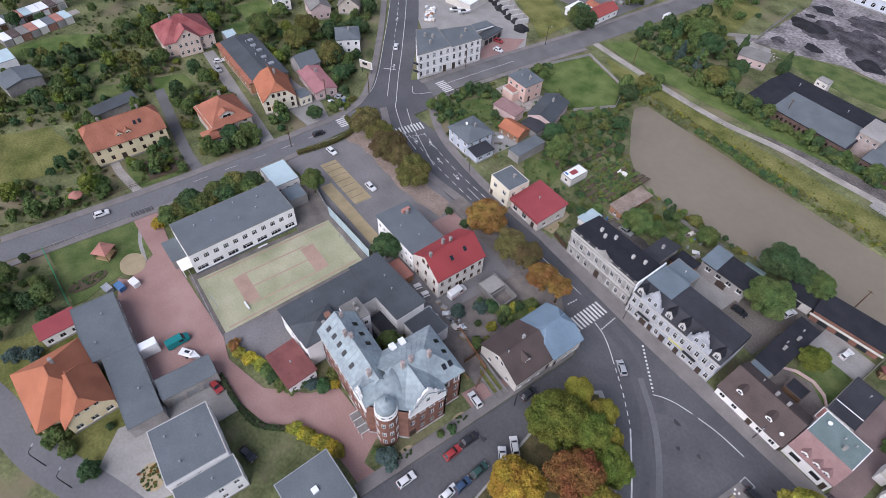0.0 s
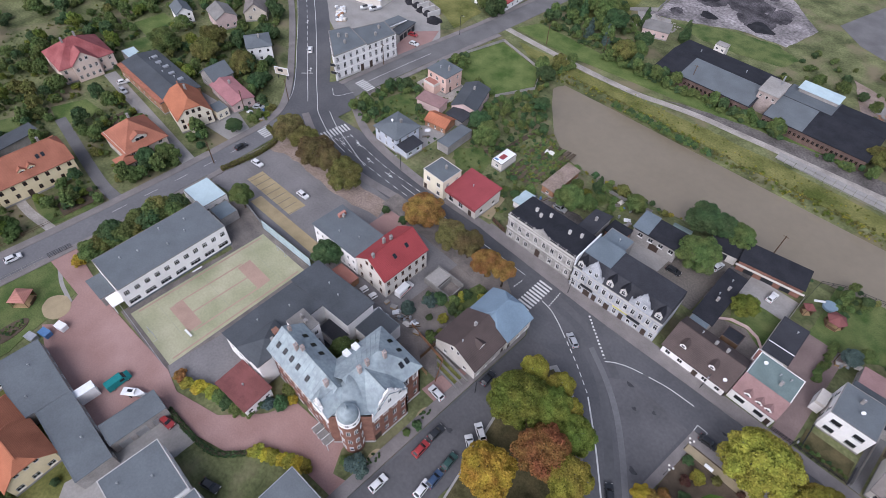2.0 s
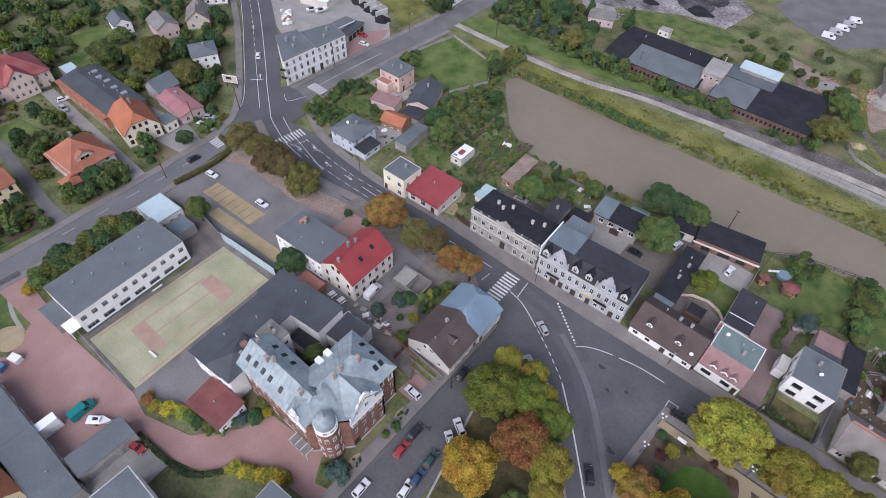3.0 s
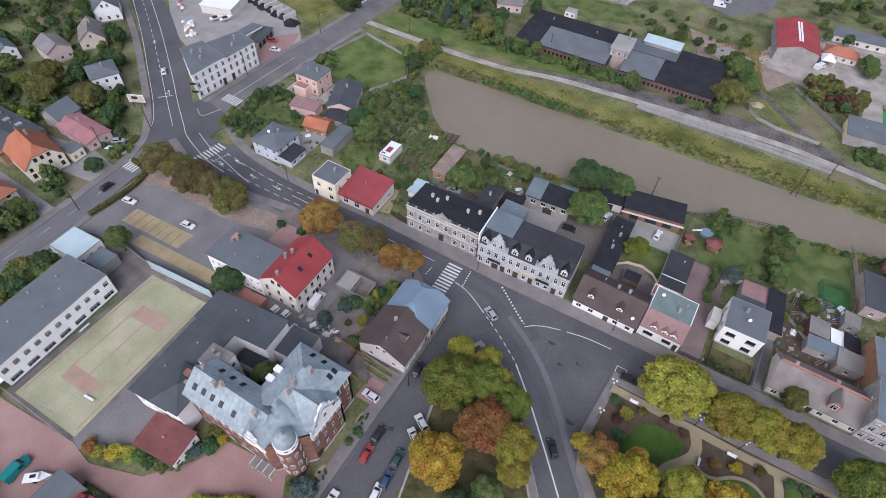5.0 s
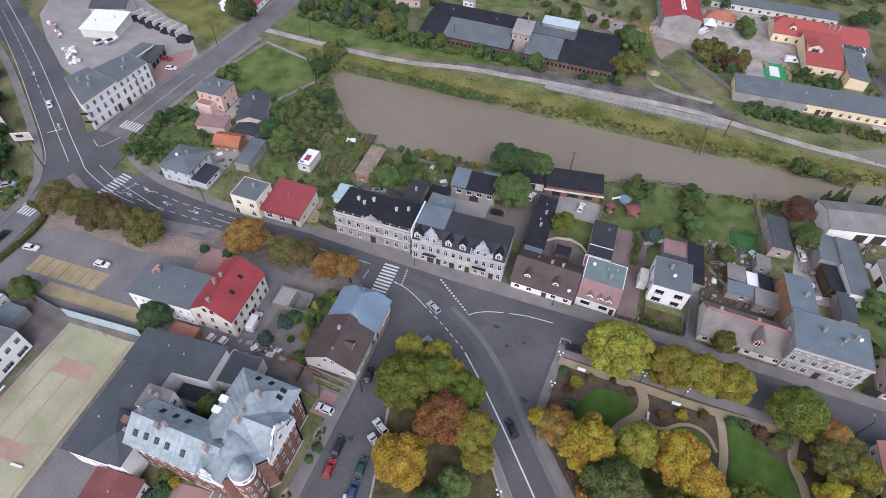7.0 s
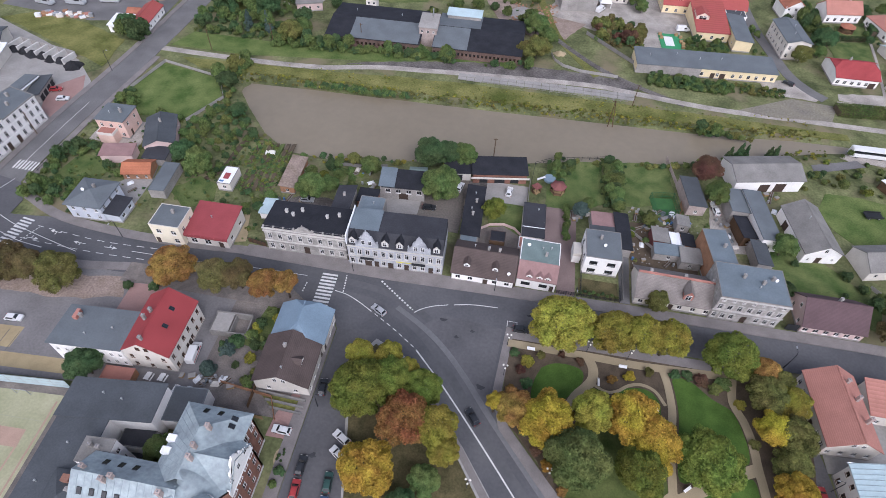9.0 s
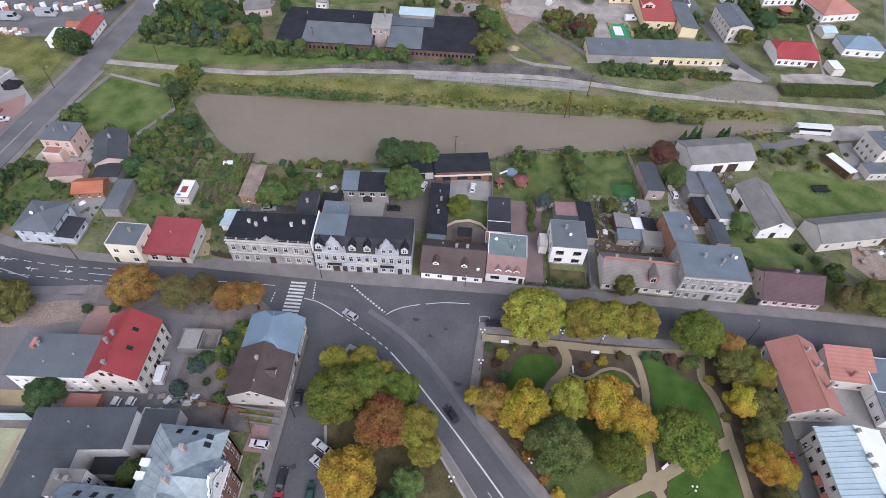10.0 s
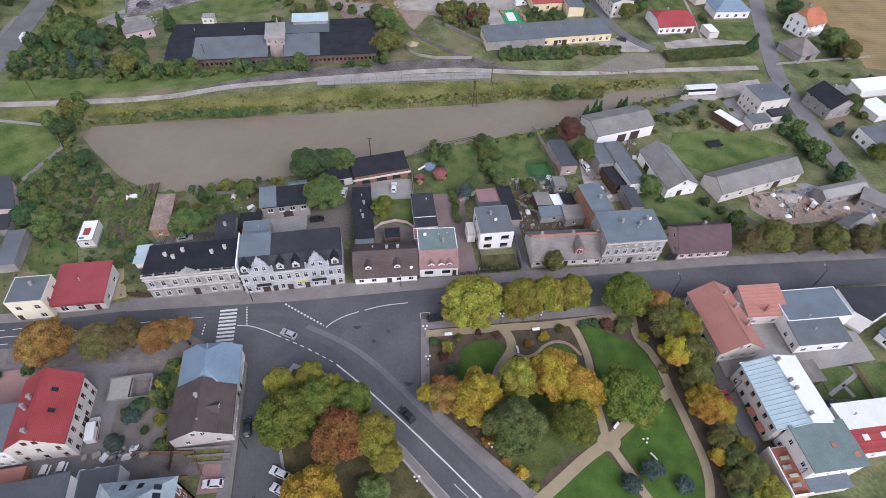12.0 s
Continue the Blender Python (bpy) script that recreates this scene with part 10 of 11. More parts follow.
fence([(8.2, 97), (8.2, 122)], 1.7, 2.4, M["concrete"], "pale concrete garden fence", 1, M["concrete"])
fence([(50.9, 117.6), (51.2, 121.6)], 1.9, 2.4, M["brick_orange"], "old brick garden wall by the lawn", 1, M["brick_orange"])
fence([(-3.6, 100.6), (-1.4, 102.4), (2.3, 103.2), (5.4, 102.2), (7.4, 100)], 1.1, 1.2, M["rose"], "curved pale rose patio wall", 1, M["rose"])
fence([(6.0, 82.4), (7.0, 83.0)], 1.8, 0.4, M["dark_metal"], "dark metal gate between the low houses", 3, M["door"])
fence([(17.4, 83.2), (22.2, 83.4)], 1.4, 0.6, M["dark_metal"], "dark metal gate of a drive", 3)
fence([(22.4, 83.4), (33, 83.6), (33, 88)], 1.1, 1.2, M["dark_metal"], "dark metal fence of a front garden", 3)
slab("lawn", [(22.8, 84), (32.6, 84), (32.6, 89.2), (22.8, 89.2)], 0.03, M["dim_grass"], "small front garden lawn with low shrubs", "lawn")
for k in range(9):
    bush(23.4 + k * 1.1, 84.6 + (k % 2) * 0.5, 0.55, GREEN[k % 4], 0.8)
fence([(24, 212.6), (43.7, 192.1)], 1.6, 2.5, M["asbestos"], "long grey wall beside the dirt track", 1, M["asbestos"], "garden_wall")
fence([(11, 194), (12.4, 190), (15.6, 186.7), (22, 184.4), (35.4, 183.6)], 1.3, 2.5, M["concrete"], "pale concrete panel wall beside the track", 1, M["concrete"])
fence([(-106, 217), (-98, 226), (-104, 262)], 1.5, 2.5, M["concrete"], "low wall of the coal yard", 1, M["concrete"])
fence([(-131, 92), (-131.4, 110)], 1.3, 2.5, M["dark_metal"], "dark garden fence by the road", 2)
fence([(-62.4, 84.0), (-57.2, 83.2)], 1.8, 1.5, M["dark_metal"], "dark yard gate beside the terrace", 3, M["wood"])
fence([(-44.6, 41.0), (-45.6, 66)], 1.5, 2.4, M["wood"], "weathered wooden yard fence", 2, M["wood"])
fence([(-50.4, 39.6), (-40.6, 39.2)], 1.6, 2.4, M["wood_light"], "orange brown wooden fence beside the town hall", 2, M["wood_light"])
fence([(-140.8, -30), (-140.6, 2), (-141, 11)], 1.2, 2.5, M["wood"], "garden fence along the road", 2)
fence([(150.8, 172.6), (192, 175.6)], 1.1, 2.5, M["concrete"], "long pale garden wall", 1, M["concrete"])
fence([(103.6, 49.6), (103.6, 41.0)], 1.3, 2.4, M["yellow_paving"], "yellow plastered garden wall", 1, M["yellow_paving"])
fence([(104, 92), (99.6, 97), (96.4, 100.6)], 1.3, 2.4, M["concrete"], "broken pale yard wall", 1, M["concrete"])


# ---------------- small things in yards and gardens ----------------
# terraced yard between the corner house and the town hall
fence([(-52.2, 45.2), (-40.6, 44.0), (-38.2, 39.4)], 1.5, 2.4, M["brick_orange"], "orange brick garden wall", 1, M["brick_orange"], "garden_wall")
for y0, x0 in ((44.9, -43.8), (43.4, -41.8), (42.0, -40.4)):
    w = thing("retaining_wall", "low grey stone wall of a terraced garden", "garden wall", x0, y0, 0, -2)
    part("stones", bmbox(0, -0.2, -0.05, -33.4 - x0, 0.2, 0.9 - (44.9 - y0) * 0.15), M["asbestos"], w)
slab("garden_bed", [(-43.6, 44.8), (-33.6, 44.4), (-33.8, 41.8), (-40.2, 42.1)], 0.1, M["dry"], "grassy terraces below the corner house", "garden bed")
ru = thing("ruined_shed", "roofless grey shed with broken walls", "ruin", -55.6, 58.8, 0, 3)
for q in ((-4.2, -2.6, 4.2, -2.3, 1.9), (-4.2, 2.3, 4.2, 2.6, 2.3), (-4.2, -2.3, -3.9, 2.3, 2.1), (3.9, -2.3, 4.2, 2.3, 1.6), (0.2, -2.3, 0.45, 2.3, 1.7)):
    part("wall", bmbox(q[0], q[1], 0, q[2], q[3], q[4]), M["asbestos"], ru)
part("slab_roof", bmbox(-4.0, -2.4, 1.95, 0.1, 2.4, 2.1), M["concrete"], ru)
for x, y, r, h, k in ((-56.4, 47.6, 1.9, 3.6, "blue"), (-54.6, 52.6, 1.5, 4.6, "dark"), (-53.4, 54.0, 1.2, 4.0, "dark"), (-48.6, 55.0, 1.2, 4.0, "dark"), (-47.2, 56.2, 1.0, 3.4, "green"), (-50.0, 59.2, 1.3, 3.0, "lime")):
    conifer(x, y, r, h, k)


def clutter(x0, y0, x1, y1, n, seed):
    """Boxes, boards, barrels and covers left about a yard, each a thing of its own."""
    rng = random.Random(seed)
    for k in range(n):
        x, y, a = rng.uniform(x0, x1), rng.uniform(y0, y1), rng.uniform(0, 90)
        if not clear(x, y, 0.6):
            continue
        kind = k % 4
        if kind == 0:
            t = thing("crate", "pale wooden crate standing in a yard", "crate", x, y, 0, a)
            w = rng.uniform(0.4, 0.8)
            part("box", bmbox(-w, -w * 0.7, -0.02, w, w * 0.7, w), M["wood_light"], t)
            part("lid", bmbox(-w - 0.04, -w * 0.7 - 0.04, w, w + 0.04, w * 0.7 + 0.04, w + 0.06), M["concrete"], t)
        elif kind == 1:
            t = thing("board_stack", "stack of weathered boards lying in a yard", "boards", x, y, 0, a)
            for m in range(4):
                part("board", bmbox(-1.3, -0.5 + 0.26 * m, -0.02, 1.3, -0.3 + 0.26 * m, 0.22 + 0.05 * (m % 3)), M["wood" if m % 2 else "asbestos"], t)
        elif kind == 2:
            t = thing("barrel", "blue or grey barrel in a yard", "barrel", x, y, 0, a)
            bm = bmesh.new()
            tube(bm, [(0, 0, -0.02), (0, 0, 0.45), (0, 0, 0.9)], [0.3, 0.34, 0.3], 10)
            part("drum", bm, M["blue_paint" if rng.random() < 0.4 else "steel"], t)
        else:
            t = thing("tarpaulin", "crumpled pale sheet spread over a heap", "tarpaulin", x, y, 0, a)
            bm = bmesh.new()
            g = [[bm.verts.new((u * 0.4 - 1.0, v * 0.35 - 0.7, -0.03 + (0 if u in (0, 5) or v in (0, 4) else rng.uniform(0.25, 0.6)))) for u in range(6)] for v in range(5)]
            for v in range(4):
                for u in range(5):
                    bm.faces.new((g[v][u], g[v][u + 1], g[v + 1][u + 1], g[v + 1][u]))
            part("cover", bm, M[("metal_white", "bitumen_light", "offwhite")[k % 3]], t)


for x0, y0, x1, y1, n in ((36.5, 98, 53, 116, 46), (37, 112, 50, 118, 22), (58, 108, 66, 116, 20), (-66, 44.6, -50, 46.4, 16), (-43, 99, -34, 118, 18), (-9, 98, -4.6, 118, 10), (20, 106, 33, 113, 14), (-62, 98, -54, 103, 8), (60, 116, 64, 126, 8), (107, 96, 128, 107, 40), (-110, 90, -96, 100, 8), (-152, 58, -142, 66, 8), (130, 92, 142, 100, 16), (76, 122, 80, 132, 8)):
    clutter(x0, y0, x1, y1, n, int(x0 * 3 + y0))
fence([(36.6, 108.0), (43.1, 101.9)], 1.1, 2.4, M["concrete"], "low pale yard wall", 1, M["concrete"], "garden_wall")
fence([(23.4, 100), (23.4, 83.6)], 1.2, 2.2, M["dark_metal"], "dark wire fence beside a drive", 3)
fence([(33.6, 84), (34.4, 108)], 1.2, 2.4, M["concrete"], "pale fence between two plots", 1, M["concrete"])
fence([(51.8, 124), (48.9, 141)], 1.6, 2.4, M["rosy_grey"], "crumbling garden wall by the lawn", 1, M["rosy_grey"], "garden_wall")
fence([(8.6, 121), (9.2, 130), (14, 133), (30, 137)], 1.3, 2.5, M["dark_metal"], "thin wire fence round the gardens", 2)
fence([(-52, 117.6), (-44, 117.6), (-34, 119.4)], 1.4, 2.4, M["asbestos"], "low grey wall above the river", 1, M["asbestos"], "garden_wall")

def pavilion(x, y, r, roof, label, sides=6):
    t = thing("pavilion", label, "pavilion", x, y)
    bm = bmesh.new()
    tube(bm, [(0, 0, 2.2), (0, 0, 2.35), (0, 0, 3.6)], [r + 0.3, r + 0.3, 0.05], sides)
    part("roof", bm, M[roof], t)
    for k in range(sides):
        a = 2 * math.pi * k / sides
        part("post", bmbox(-0.07, -0.07, 0, 0.07, 0.07, 2.25), M["wood"], t, at=pose(r * math.cos(a), r * math.sin(a), 0))
    bm = bmesh.new()
    tube(bm, [(0, 0, 0), (0, 0, 0.12)], [r, r], sides)
    part("floor", bm, M["wood_light"], t)
    for k in range(sides - 1):
        a = 2 * math.pi * (k + 0.5) / sides
        part("railing", bmbox(-r * 0.45, -0.04, 0.12, r * 0.45, 0.04, 0.95), M["wood"], t, at=pose(r * 0.86 * math.cos(a), r * 0.86 * math.sin(a), 0, 0, 0, math.degrees(a) + 90))


pavilion(-119.2, -17.0, 2.6, "tile_pink", "square wooden pavilion with a red brown roof", 4)
pavilion(16.3, 119.8, 2.1, "felt_red", "six sided garden pavilion with a red roof")
pavilion(10.2, 118.4, 1.3, "felt_red", "small garden shelter with a red roof", 4)
t = thing("garden_pool", "round teal garden pool with a white slide", "pool", 13.8, 124.4, 0, 10)
bm = bmesh.new()
tube(bm, [(0, 0, 0), (0, 0, 0.7), (0, 0, 0.72), (0, 0, 0.5)], [1.7, 1.75, 1.6, 1.55], 20, False)
part("rim", bm, M["blue_sheet"], t)
bm = bmesh.new()
tube(bm, [(0, 0, 0.4), (0, 0, 0.5)], [1.56, 1.56], 20)
part("pool_water", bm, M["blue_roof"], t)
bm = bmbox(-3.6, -0.35, 0, -1.4, 0.35, 0.12)
for v in bm.verts:
    v.co.z += max(0, (v.co.x + 3.6) * 0.5)
part("slide", bm, M["white_paint"], t)
t = thing("play_court", "small dark green play court inside a wire cage", "play court", 46.5, 119.8, 0, 8)
part("turf", bmbox(-3.3, -3.4, 0, 3.3, 3.4, 0.05), M["court_turf"], t)
for px in (-3.3, 0, 3.3):
    for py in (-3.4, 3.4):
        part("post", bmbox(px - 0.05, py - 0.05, 0, px + 0.05, py + 0.05, 2.4), M["court_frame"], t)
for z in (0.9, 2.36):
    for s in (-1, 1):
        part("rail", bmbox(3.3 * s - 0.04, -3.4, z, 3.3 * s + 0.04, 3.4, z + 0.07), M["court_frame"], t)
        part("rail", bmbox(-3.26, 3.4 * s - 0.04, z, 3.26, 3.4 * s + 0.04, z + 0.07), M["court_frame"], t)
bm = bmesh.new()
for k in range(1, 22):
    q = -3.3 + 0.3 * k
    for s in (-1, 1):
        box(bm, q - 0.012, 3.4 * s - 0.012, 0.05, q + 0.012, 3.4 * s + 0.012, 2.36)
        box(bm, 3.3 * s - 0.012, q - 0.012, 0.05, 3.3 * s + 0.012, q + 0.012, 2.36)
part("net", bm, M["court_frame"], t)
pavilion(129.8, 240.4, 2.8, "tile_rust", "round garden shelter with a rust red roof on a far lawn", 8)
van(29.6, 233.6, 60, PAINT["white"], "white van in front of the marquee")
strip("garden_path", [(-128.4, -6), (-120, -8.6), (-115, -9.2), (-112, -9.4)], 0.9, 0.03, M["concrete"], "curved narrow garden path", "path")
slab("sand_pit", oval(-112.4, -12.2, 3.6, 3.0, 20), 0.06, M["sand"], "round sand pit edged with stone", "sand pit", kind="")
slab("rock_bed", oval(-112.8, -22.6, 2.0, 4.6, 10), 0.12, M["soil"], "round planted rock bed", "flower bed", kind="")
plant(-114.2, -26.2, -111.4, -19, 40, GREEN, 0.25, 0.5, 0.0, gap=0.0, label="low round plants of a rock bed")
plant(-60, -25, -55.4, -21.2, 60, ("dark", "olive", "rust", "green"), 0.2, 0.4, 0.0, gap=0.0, label="small tufts in a sandy rock garden")
for x, y, a, m, lab in ((-106.4, -16.6, 20, "blue_paint", "blue covered container in the school yard"), (-105.8, -13.4, 20, "white_paint", "white container in the school yard"), (-107.4, -19.2, 20, "steel", "grey metal container in the school yard")):
    t = thing("container", lab, "container", x, y, 0, a)
    bm = bmbox(-1.2, -0.8, -0.01, 1.2, 0.8, 1.3)
    bmesh.ops.bevel(bm, geom=bm.edges[:], offset=0.06, segments=1, affect="EDGES")
    part("bin_body", bm, M[m], t)
    part("lid", bmbox(-1.25, -0.85, 1.3, 1.25, 0.85, 1.4), M[m], t)
for x, y, a in ((-90.2, 0.6, 4), (-91.2, 35.2, 184)):
    t = thing("goal", "thin grey football goal with a net frame", "goal", x, y, 0.03, a)
    for px in (-1.5, 1.5):
        part("post", bmbox(px - 0.05, -0.05, 0, px + 0.05, 0.05, 2.0), M["steel"], t)
        part("stay", bmbox(px - 0.03, -0.9, 0, px + 0.03, -0.05, 0.06), M["steel"], t)
    part("bar", bmbox(-1.55, -0.05, 2.0, 1.55, 0.05, 2.1), M["steel"], t)
for x, y, a in ((-85.2, 6.6, 5), (-100.6, 17, 92)):
    t = thing("bench", "white plank bench beside the court", "bench", x, y, 0.03, a)
    part("seat", bmbox(-1.3, -0.22, 0.42, 1.3, 0.22, 0.48), M["white_paint"], t)
    for px in (-1.0, 1.0):
        part("leg", bmbox(px - 0.05, -0.2, 0, px + 0.05, 0.2, 0.42), M["concrete"], t)
for x, y, a in ((27.6, 60.6, 90), (33, 65.4, 0), (40, 57, 90), (44.5, 41, 40), (50, 34, 120), (12.4, 66.0, 0)):
    t = thing("bench", "white park bench beside the path", "bench", x, y, 0.2, a)
    part("seat", bmbox(-0.9, -0.25, 0.42, 0.9, 0.22, 0.48), M["white_paint"], t)
    part("backrest", bmbox(-0.9, 0.2, 0.5, 0.9, 0.26, 0.95), M["white_paint"], t)
    for px in (-0.7, 0.7):
        part("leg", bmbox(px - 0.05, -0.2, 0, px + 0.05, 0.22, 0.42), M["dark_metal"], t)
t = thing("bay_marking", "white framed bay by the kerb", "road marking", 7.6, 71.9)
for q in ((-1.2, -1.0, 1.2, -0.85), (-1.2, 0.85, 1.2, 1.0), (-1.2, -0.85, -1.05, 0.85), (1.05, -0.85, 1.2, 0.85)):
    part("line", bmbox(q[0], q[1], 0.05, q[2], q[3], 0.062), M["paint"], t)


def heap(name, x, y, r, h, material, label, category, seed):
    """A loose heap with an uneven outline."""
    bm = bmesh.new()
    rng = random.Random(seed)
    rings = []
    for i in range(6):
        f = i / 5
        rings.append([bm.verts.new(((1 - f) * r * (1 + 0.25 * math.sin(3 * a + seed)) * math.cos(a) * rng.uniform(0.9, 1.1), (1 - f) * r * 0.8 * (1 + 0.2 * math.cos(2 * a + seed)) * math.sin(a) * rng.uniform(0.9, 1.1), h * f ** 0.8 - 0.05 + rng.uniform(-0.06, 0.06) * h)) for a in [2 * math.pi * k / 18 for k in range(18)]])
    for p, q in zip(rings, rings[1:]):
        for k in range(18):
            bm.faces.new((p[k], p[(k + 1) % 18], q[(k + 1) % 18], q[k]))
    bm.faces.new(rings[-1])
    o = part(name, bm, material, at=pose(x, y, 0))
    tagged(o, label, category, kind="")


def spill(x, y, r, k, seed):
    """A thin sheet of coal dust spread by wheels."""
    pts = []
    for i in range(40):
        a = 6.283 * i / 40
        q = r * (1 + 0.35 * noise.noise((math.cos(a) * 1.3, math.sin(a) * 1.3, seed)) + 0.18 * noise.noise((math.cos(a) * 4, math.sin(a) * 4, seed)))
        pts.append((x + q * math.cos(a) * k, y + q * math.sin(a)))
    slab("coal_spill", pts, 0.02 + 0.002 * seed, M["coal_spill"], "black coal dust spread over the yard", "coal dust", kind="", depth=0.05)


for i, (x, y, r, h) in enumerate(((-93, 254, 7.6, 2.0), (-81.6, 239.5, 4.0, 1.1), (-62, 246.5, 5.6, 1.0), (-97.5, 274.5, 4.6, 1.2), (-97.5, 264, 2.4, 0.6))):
    heap("coal_pile", x, y, r, h, M["coal"], "black coal heap in the yard", "coal heap", i)
for i, (x, y, r, k) in enumerate(((-88, 257, 10, 0.8), (-74, 262, 9.5, 1.0), (-66, 252, 8, 1.1), (-78, 279, 8, 1.2), (-93, 233, 3, 1.0), (-60, 262, 7, 0.8))):
    spill(x, y, r, k, i + 1)
heap("sand_heap", 14.2, 195.4, 2.4, 1.4, M["sand"], "pale sand heap on rough grass", "heap", 31)
heap("rubble_mound", 117.6, 103.4, 3.6, 1.2, M["gravel"], "heap of broken stone and brick", "rubble", 32)
heap("rubble_mound", 126, 106.4, 3.4, 1.1, M["concrete"], "heap of pale broken concrete", "rubble", 33)
heap("rubble_mound", 122, 99, 2.6, 0.7, M["brick_orange"], "low heap of broken brick", "rubble", 34)
heap("rubble_mound", -3.0, 224, 6.0, 0.8, M["concrete"], "spread heap of pale rubble", "rubble", 35)


def scraps(x0, y0, x1, y1, n, s0, s1, label):
    """Loose stones and planks, too many to count."""
    rng = random.Random(int(x0 * 7 + y0))
    bm = bmesh.new()
    for k in range(n):
        x, y, s = rng.uniform(x0, x1), rng.uniform(y0, y1), rng.uniform(s0, s1)
        v = box(bm, -s, -s * rng.uniform(0.3, 1), 0, s, s * rng.uniform(0.3, 1), s * rng.uniform(0.3, 0.9))
        m = pose(x, y, rng.uniform(-0.05, 0.1), rng.uniform(-20, 20), rng.uniform(-20, 20), rng.uniform(0, 360))
        for q in v:
            q.co = m @ q.co
    o = part("debris", bm, M[("concrete", "brick_orange", "gravel")[n % 3]])
    tagged(o, label, "debris", kind="stuff")


scraps(113, 97, 130, 107, 260, 0.1, 0.4, "scattered broken stones on bare ground")
scraps(116, 92, 138, 104, 121, 0.1, 0.35, "scattered brick pieces on reddish ground")
scraps(-100, 208, -84, 222, 200, 0.15, 0.5, "scattered stones on the apron")
scraps(-6, 216, 12, 234, 160, 0.15, 0.5, "scattered rubble on rough ground")
scraps(36, 96, 56, 116, 90, 0.08, 0.25, "odds and ends lying about the yard")
scraps(60, 108, 66, 124, 60, 0.1, 0.3, "odds and ends in the farm yard")
t = thing("tractor", "small tractor with a white cab", "tractor", 122.6, 98.8, 0, 30)
part("hood", bmbox(0, -0.4, 0.6, 1.8, 0.4, 1.2), M["dark_metal"], t)
part("cab", bmbox(-1.2, -0.7, 0.7, 0.0, 0.7, 2.3), M["white_paint"], t)
part("cab_glass", bmbox(-1.1, -0.72, 1.3, -0.1, 0.72, 2.1), M["glass"], t)
for wx, wy, r in ((-0.8, 0.8, 0.7), (-0.8, -0.8, 0.7), (1.3, 0.6, 0.4), (1.3, -0.6, 0.4)):
    wheel(t, wx, wy, r)
t = thing("trailer", "dark flat trailer standing on grass", "trailer", 105.6, 128.0, 0, 8)
part("bed", bmbox(-2.4, -1.2, 0.6, 2.4, 1.2, 0.8), M["dark_metal"], t)
part("side_board", bmbox(-2.4, -1.2, 0.8, 2.4, -1.1, 1.3), M["dark_metal"], t)
part("side_board", bmbox(-2.4, 1.1, 0.8, 2.4, 1.2, 1.3), M["dark_metal"], t)
for wx in (-1.4, 1.4):
    wheel(t, wx, 1.0, 0.4)
    wheel(t, wx, -1.0, 0.4)
house("long open shelter with a white sheet roof", 114.6, 138.6, 3.0, 9.0, 2.4, "monoE", 0.3, "wood", "metal_white", 28, name="shelter", category="shelter", plinth=None, over=0.2)


def picnic_table(x, y, ang):
    """A white outdoor table with two benches."""
    t = thing("picnic_table", "white outdoor table with two benches", "picnic table", x, y, 0.02, ang, "tables in the yard")
    put("tabletop", shared("picnic_top", lambda: bmbox(-0.9, -0.4, 0.7, 0.9, 0.4, 0.76), M["white_paint"]), t)
    for side in (-0.75, 0.75):
        put("bench", shared("picnic_bench", lambda: bmbox(-0.9, -0.15, 0.42, 0.9, 0.15, 0.47), M["white_paint"]), t, at=pose(0, side, 0))
    for px in (-0.6, 0.6):
        put("leg", shared("picnic_leg", lambda: bmbox(-0.05, -0.85, 0.3, 0.05, 0.85, 0.42), M["steel"]), t, at=pose(px, 0, 0))
        put("upright", shared("picnic_upright", lambda: bmbox(-0.05, -0.3, 0, 0.05, 0.3, 0.7), M["steel"]), t, at=pose(px, 0, 0))


for x, y in ((-67.9, 43.6), (-64.9, 43.9), (-60.7, 42.0), (-58.0, 42.1), (-55.6, 42.1)):
    picnic_table(x, y, 84)


# coal bunkers and goods in the yard behind the corner block
bunker = thing("coal_bunker", "row of open concrete coal bays holding black coal", "coal bunker", -155.7, 153.4, 0, 169)
part("back_wall", bmbox(0, -0.25, 0, 24.8, 0, 2.2), M["concrete"], bunker)
for k in range(7):
    part("bay_wall", bmbox(4.06 * k, 0, 0, 4.06 * k + 0.6, 5.6, 2.0), M["greywhite"], bunker)
for k in range(6):
    a = radians(169)
    u, v = 4.06 * k + 2.3, 4.4 + 0.7 * (k % 2)
    heap("coal_pile", -155.7 + u * math.cos(a) - v * math.sin(a), 153.4 + u * math.sin(a) + v * math.cos(a), 2.7, 2.0, M["coal"], "black coal heap in a concrete bay", "coal heap", 50 + k)
heap("coal_pile", -153.0, 147.6, 3.4, 2.4, M["coal"], "black coal heap before the bays", "coal heap", 61)


def goods(x, y, w, d, h, m, label):
    """A stack of goods on a pallet."""
    t = thing("goods_stack", label, "stacked goods", x, y, 0, RNG.uniform(-14, 14) + 28)
    part("pallet", bmbox(-w / 2, -d / 2, 0, w / 2, d / 2, 0.14), M["wood_light"], t)
    bm = bmbox(-w / 2 + 0.05, -d / 2 + 0.05, 0.14, w / 2 - 0.05, d / 2 - 0.05, h)
    bmesh.ops.bevel(bm, geom=bm.edges[:], offset=0.06, segments=1, affect="EDGES")
    part("load", bm, M[m], t)


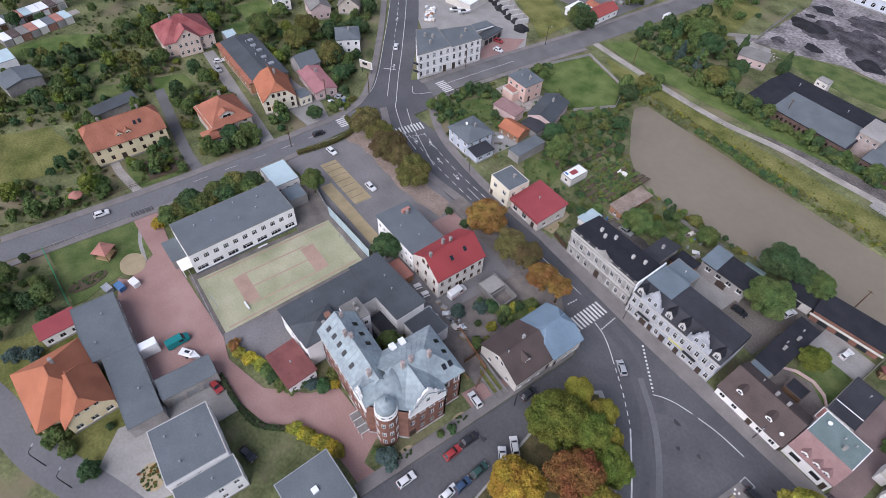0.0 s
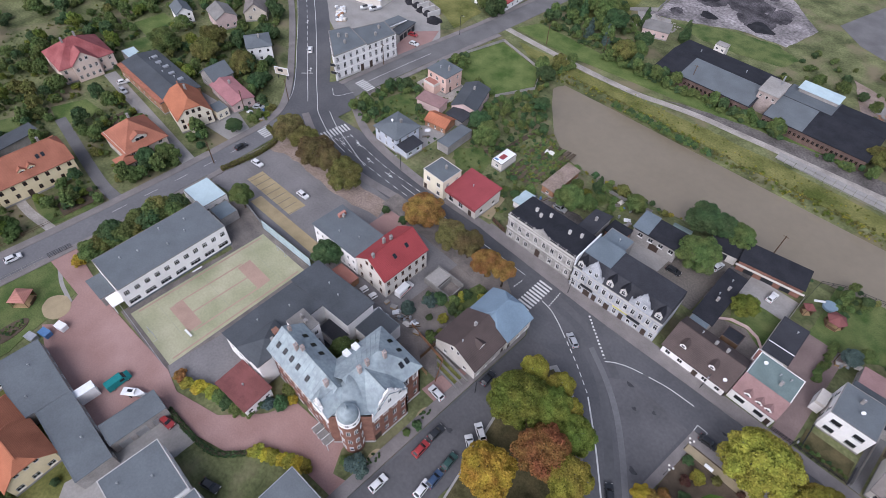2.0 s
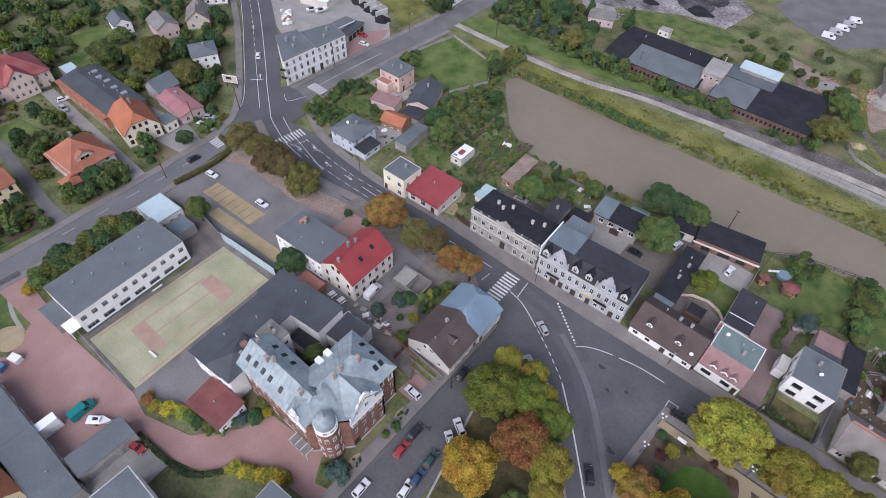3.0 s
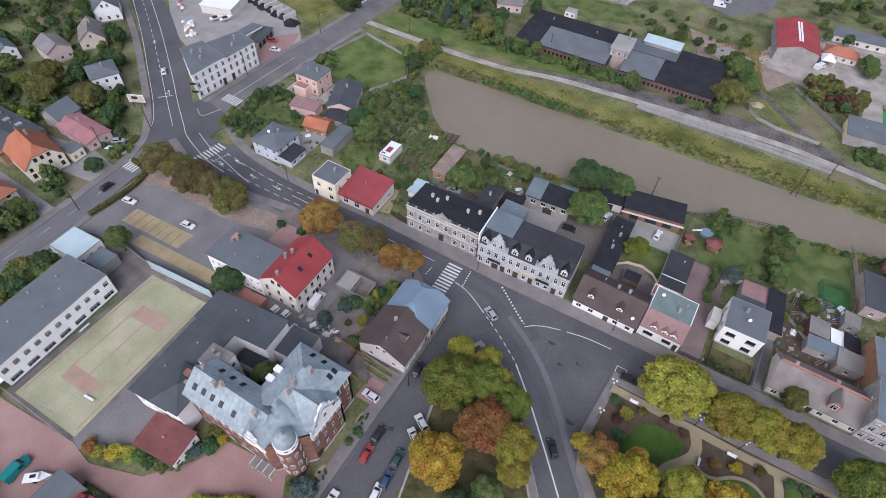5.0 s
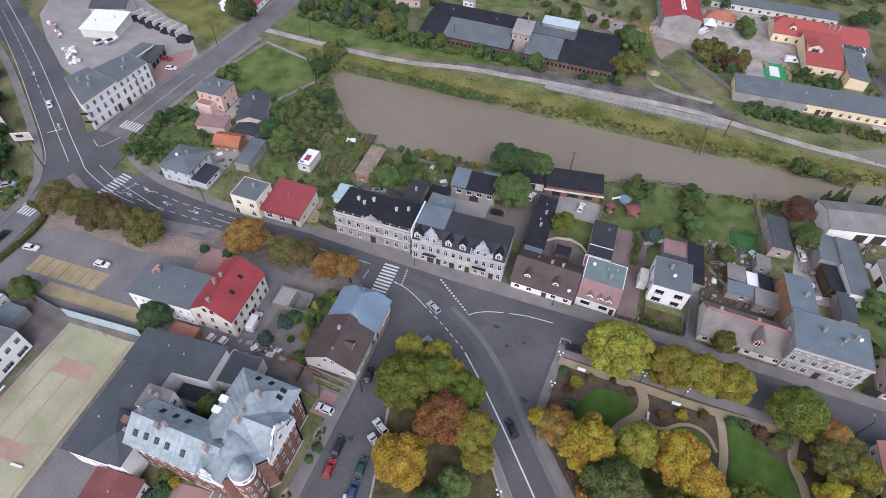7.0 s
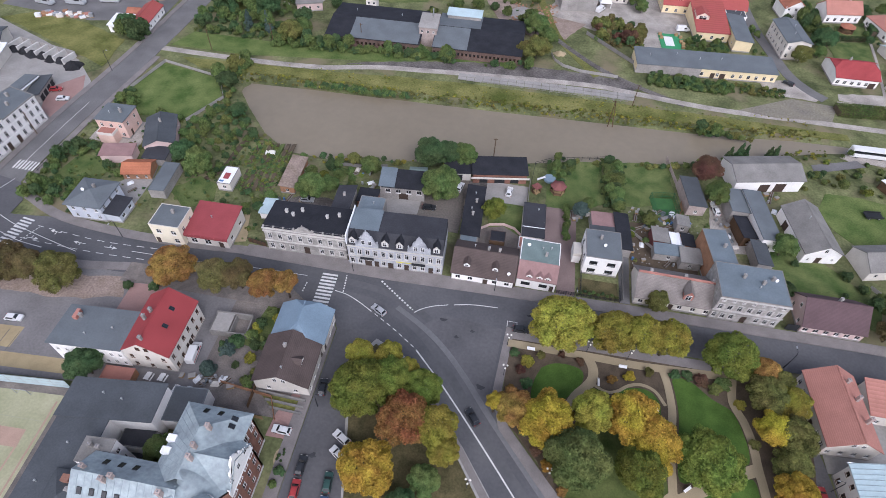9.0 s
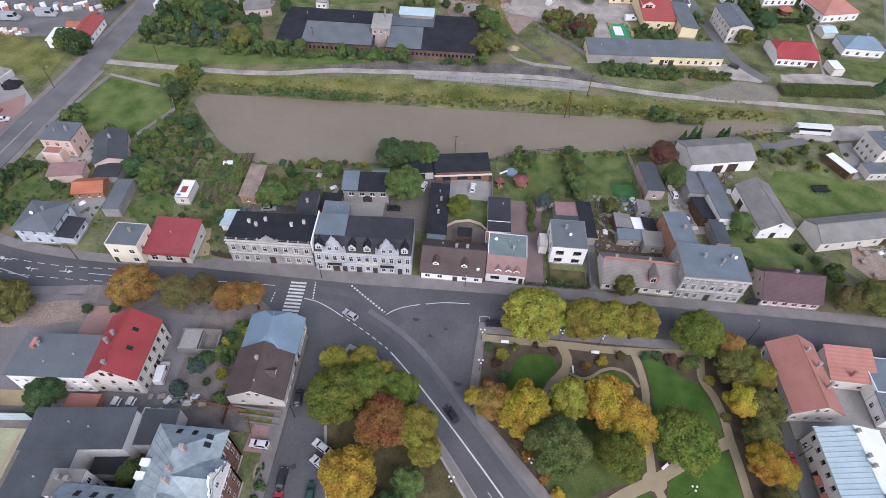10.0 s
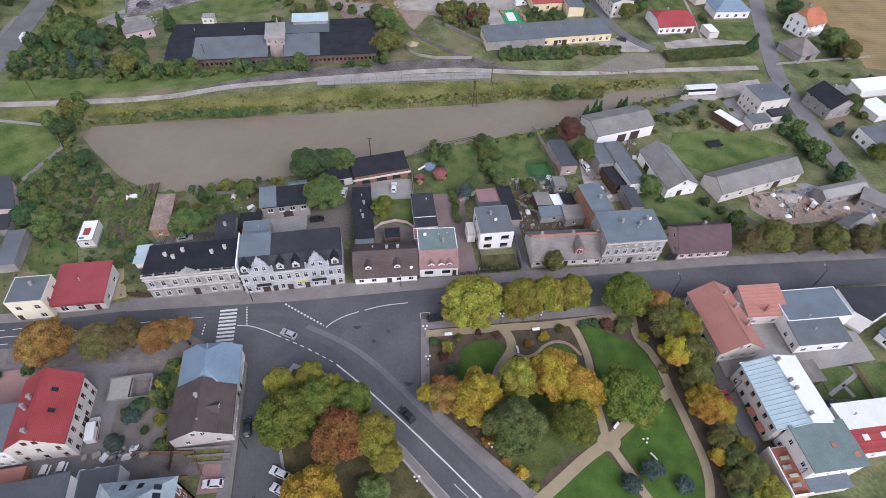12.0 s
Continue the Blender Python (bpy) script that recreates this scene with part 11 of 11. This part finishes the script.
for k in range(26):
    u, v = RNG.random(), RNG.random()
    goods(-187.6 + 9.0 * u + 2.6 * v, 124.8 - 6.4 * u + 2.4 * v, RNG.uniform(0.9, 1.6), RNG.uniform(0.9, 1.6), RNG.uniform(0.5, 1.5), ("white_paint", "offwhite", "white_paint", "steel", "brick_orange", "metal_white")[k % 6], "wrapped building goods stacked on a pallet")
for k in range(14):
    goods(-206 + 0.85 * k, 137.6 - 0.5 * k + RNG.uniform(-0.8, 0.8), 1.3, 1.2, RNG.uniform(0.5, 1.3), ("white_paint", "steel", "offwhite", "tile_pink")[k % 4], "wrapped building goods stacked on a pallet")
for k in range(30):
    goods(-186 + 0.66 * k, 177.4 + 0.12 * k + RNG.uniform(-1.6, 1.6), RNG.uniform(1.2, 2.6), 1.6, RNG.uniform(0.6, 1.6), ("white_paint", "tile_pink", "offwhite", "brick_orange", "steel")[k % 5], "wrapped building goods stacked on a pallet")
for k in range(40):
    goods(-200 + 1.36 * k, 194.6 + 0.2 * k + RNG.uniform(-2.6, 2.6), RNG.uniform(1.4, 3.0), RNG.uniform(1.2, 2.4), RNG.uniform(0.8, 2.2), ("white_paint", "offwhite", "metal_white", "steel", "white_paint", "tile_pink", "bitumen_light")[k % 7], "wrapped building goods stacked on a pallet")
for x, y, a in ((-178.4, 188.6, 4), (-166.6, 193.2, 8), (-190, 186, -6)):
    van(x, y, a, PAINT["silver"], "grey box lorry parked in the goods yard", 7.6, 2.4, 3.0, category="lorry")
sh = house("grey roofed shed behind the corner block with a white edge", -158.6, 125.0, 4.4, 20.0, 3.4, "monoW", 0.5, "offwhite", "bitumen_light", -2, doors={"E": [(0.6, 2.2, 2.2), (0.75, 2.2, 2.2), (0.9, 2.2, 2.2)]}, name="shed", category="shed", plinth=None)
part("roof_edge", bmbox(2.1, -10.2, 3.55, 2.9, 10.2, 3.7), M["metal_white"], sh)
house("low workshop with a white sheet roof in the yard", -183.2, 142.6, 13.0, 13.0, 3.2, "monoS", 0.6, "offwhite", "metal_white", 16, name="workshop", category="workshop", plinth=None, vents=((3, 2), (-3, -1)))
house("dark felt roofed hall behind the white workshop", -189.6, 153.4, 13.0, 9.0, 4.2, "gable", 1.0, "offwhite", "bitumen_mid", 22, name="workshop", category="workshop", plinth=None)
for x, y, a in ((-178.6, 133.6, 70), (-175.4, 135.6, 75)):
    t = thing("boat", "white motor boat on a trailer in the yard", "boat", x, y, 0, a)
    bm = bmesh.new()
    ring = [[bm.verts.new((px, py * q, z)) for px, py in ((-2.6, 0.9), (0.6, 1.0), (2.0, 0.6), (2.9, 0.02), (2.0, -0.6), (0.6, -1.0), (-2.6, -0.9))] for q, z in ((0.45, 0.45), (1.0, 1.3))]
    for n in range(7):
        m = (n + 1) % 7
        bm.faces.new((ring[0][n], ring[0][m], ring[1][m], ring[1][n]))
    bm.faces.new(ring[0][::-1])
    bm.faces.new(ring[1])
    part("hull", bm, M["white_paint"], t)
    part("cockpit", bmbox(-1.6, -0.6, 1.31, 0.4, 0.6, 1.62), M["dark_metal"], t)
    part("trailer", bmbox(-2.2, -0.5, 0.2, 2.4, 0.5, 0.44), M["steel"], t)
    for sy in (-0.7, 0.7):
        wheel(t, -0.6, sy, 0.28)

for k in range(5):
    t = van(-14 + 1.2 * k, 262 + 5.4 * k, 8 + 3 * k, PAINT["white" if k % 2 == 0 else "silver"], "pale delivery van parked in the far yard")
    t.matrix_basis = pose(0, 0, -0.06) @ t.matrix_basis
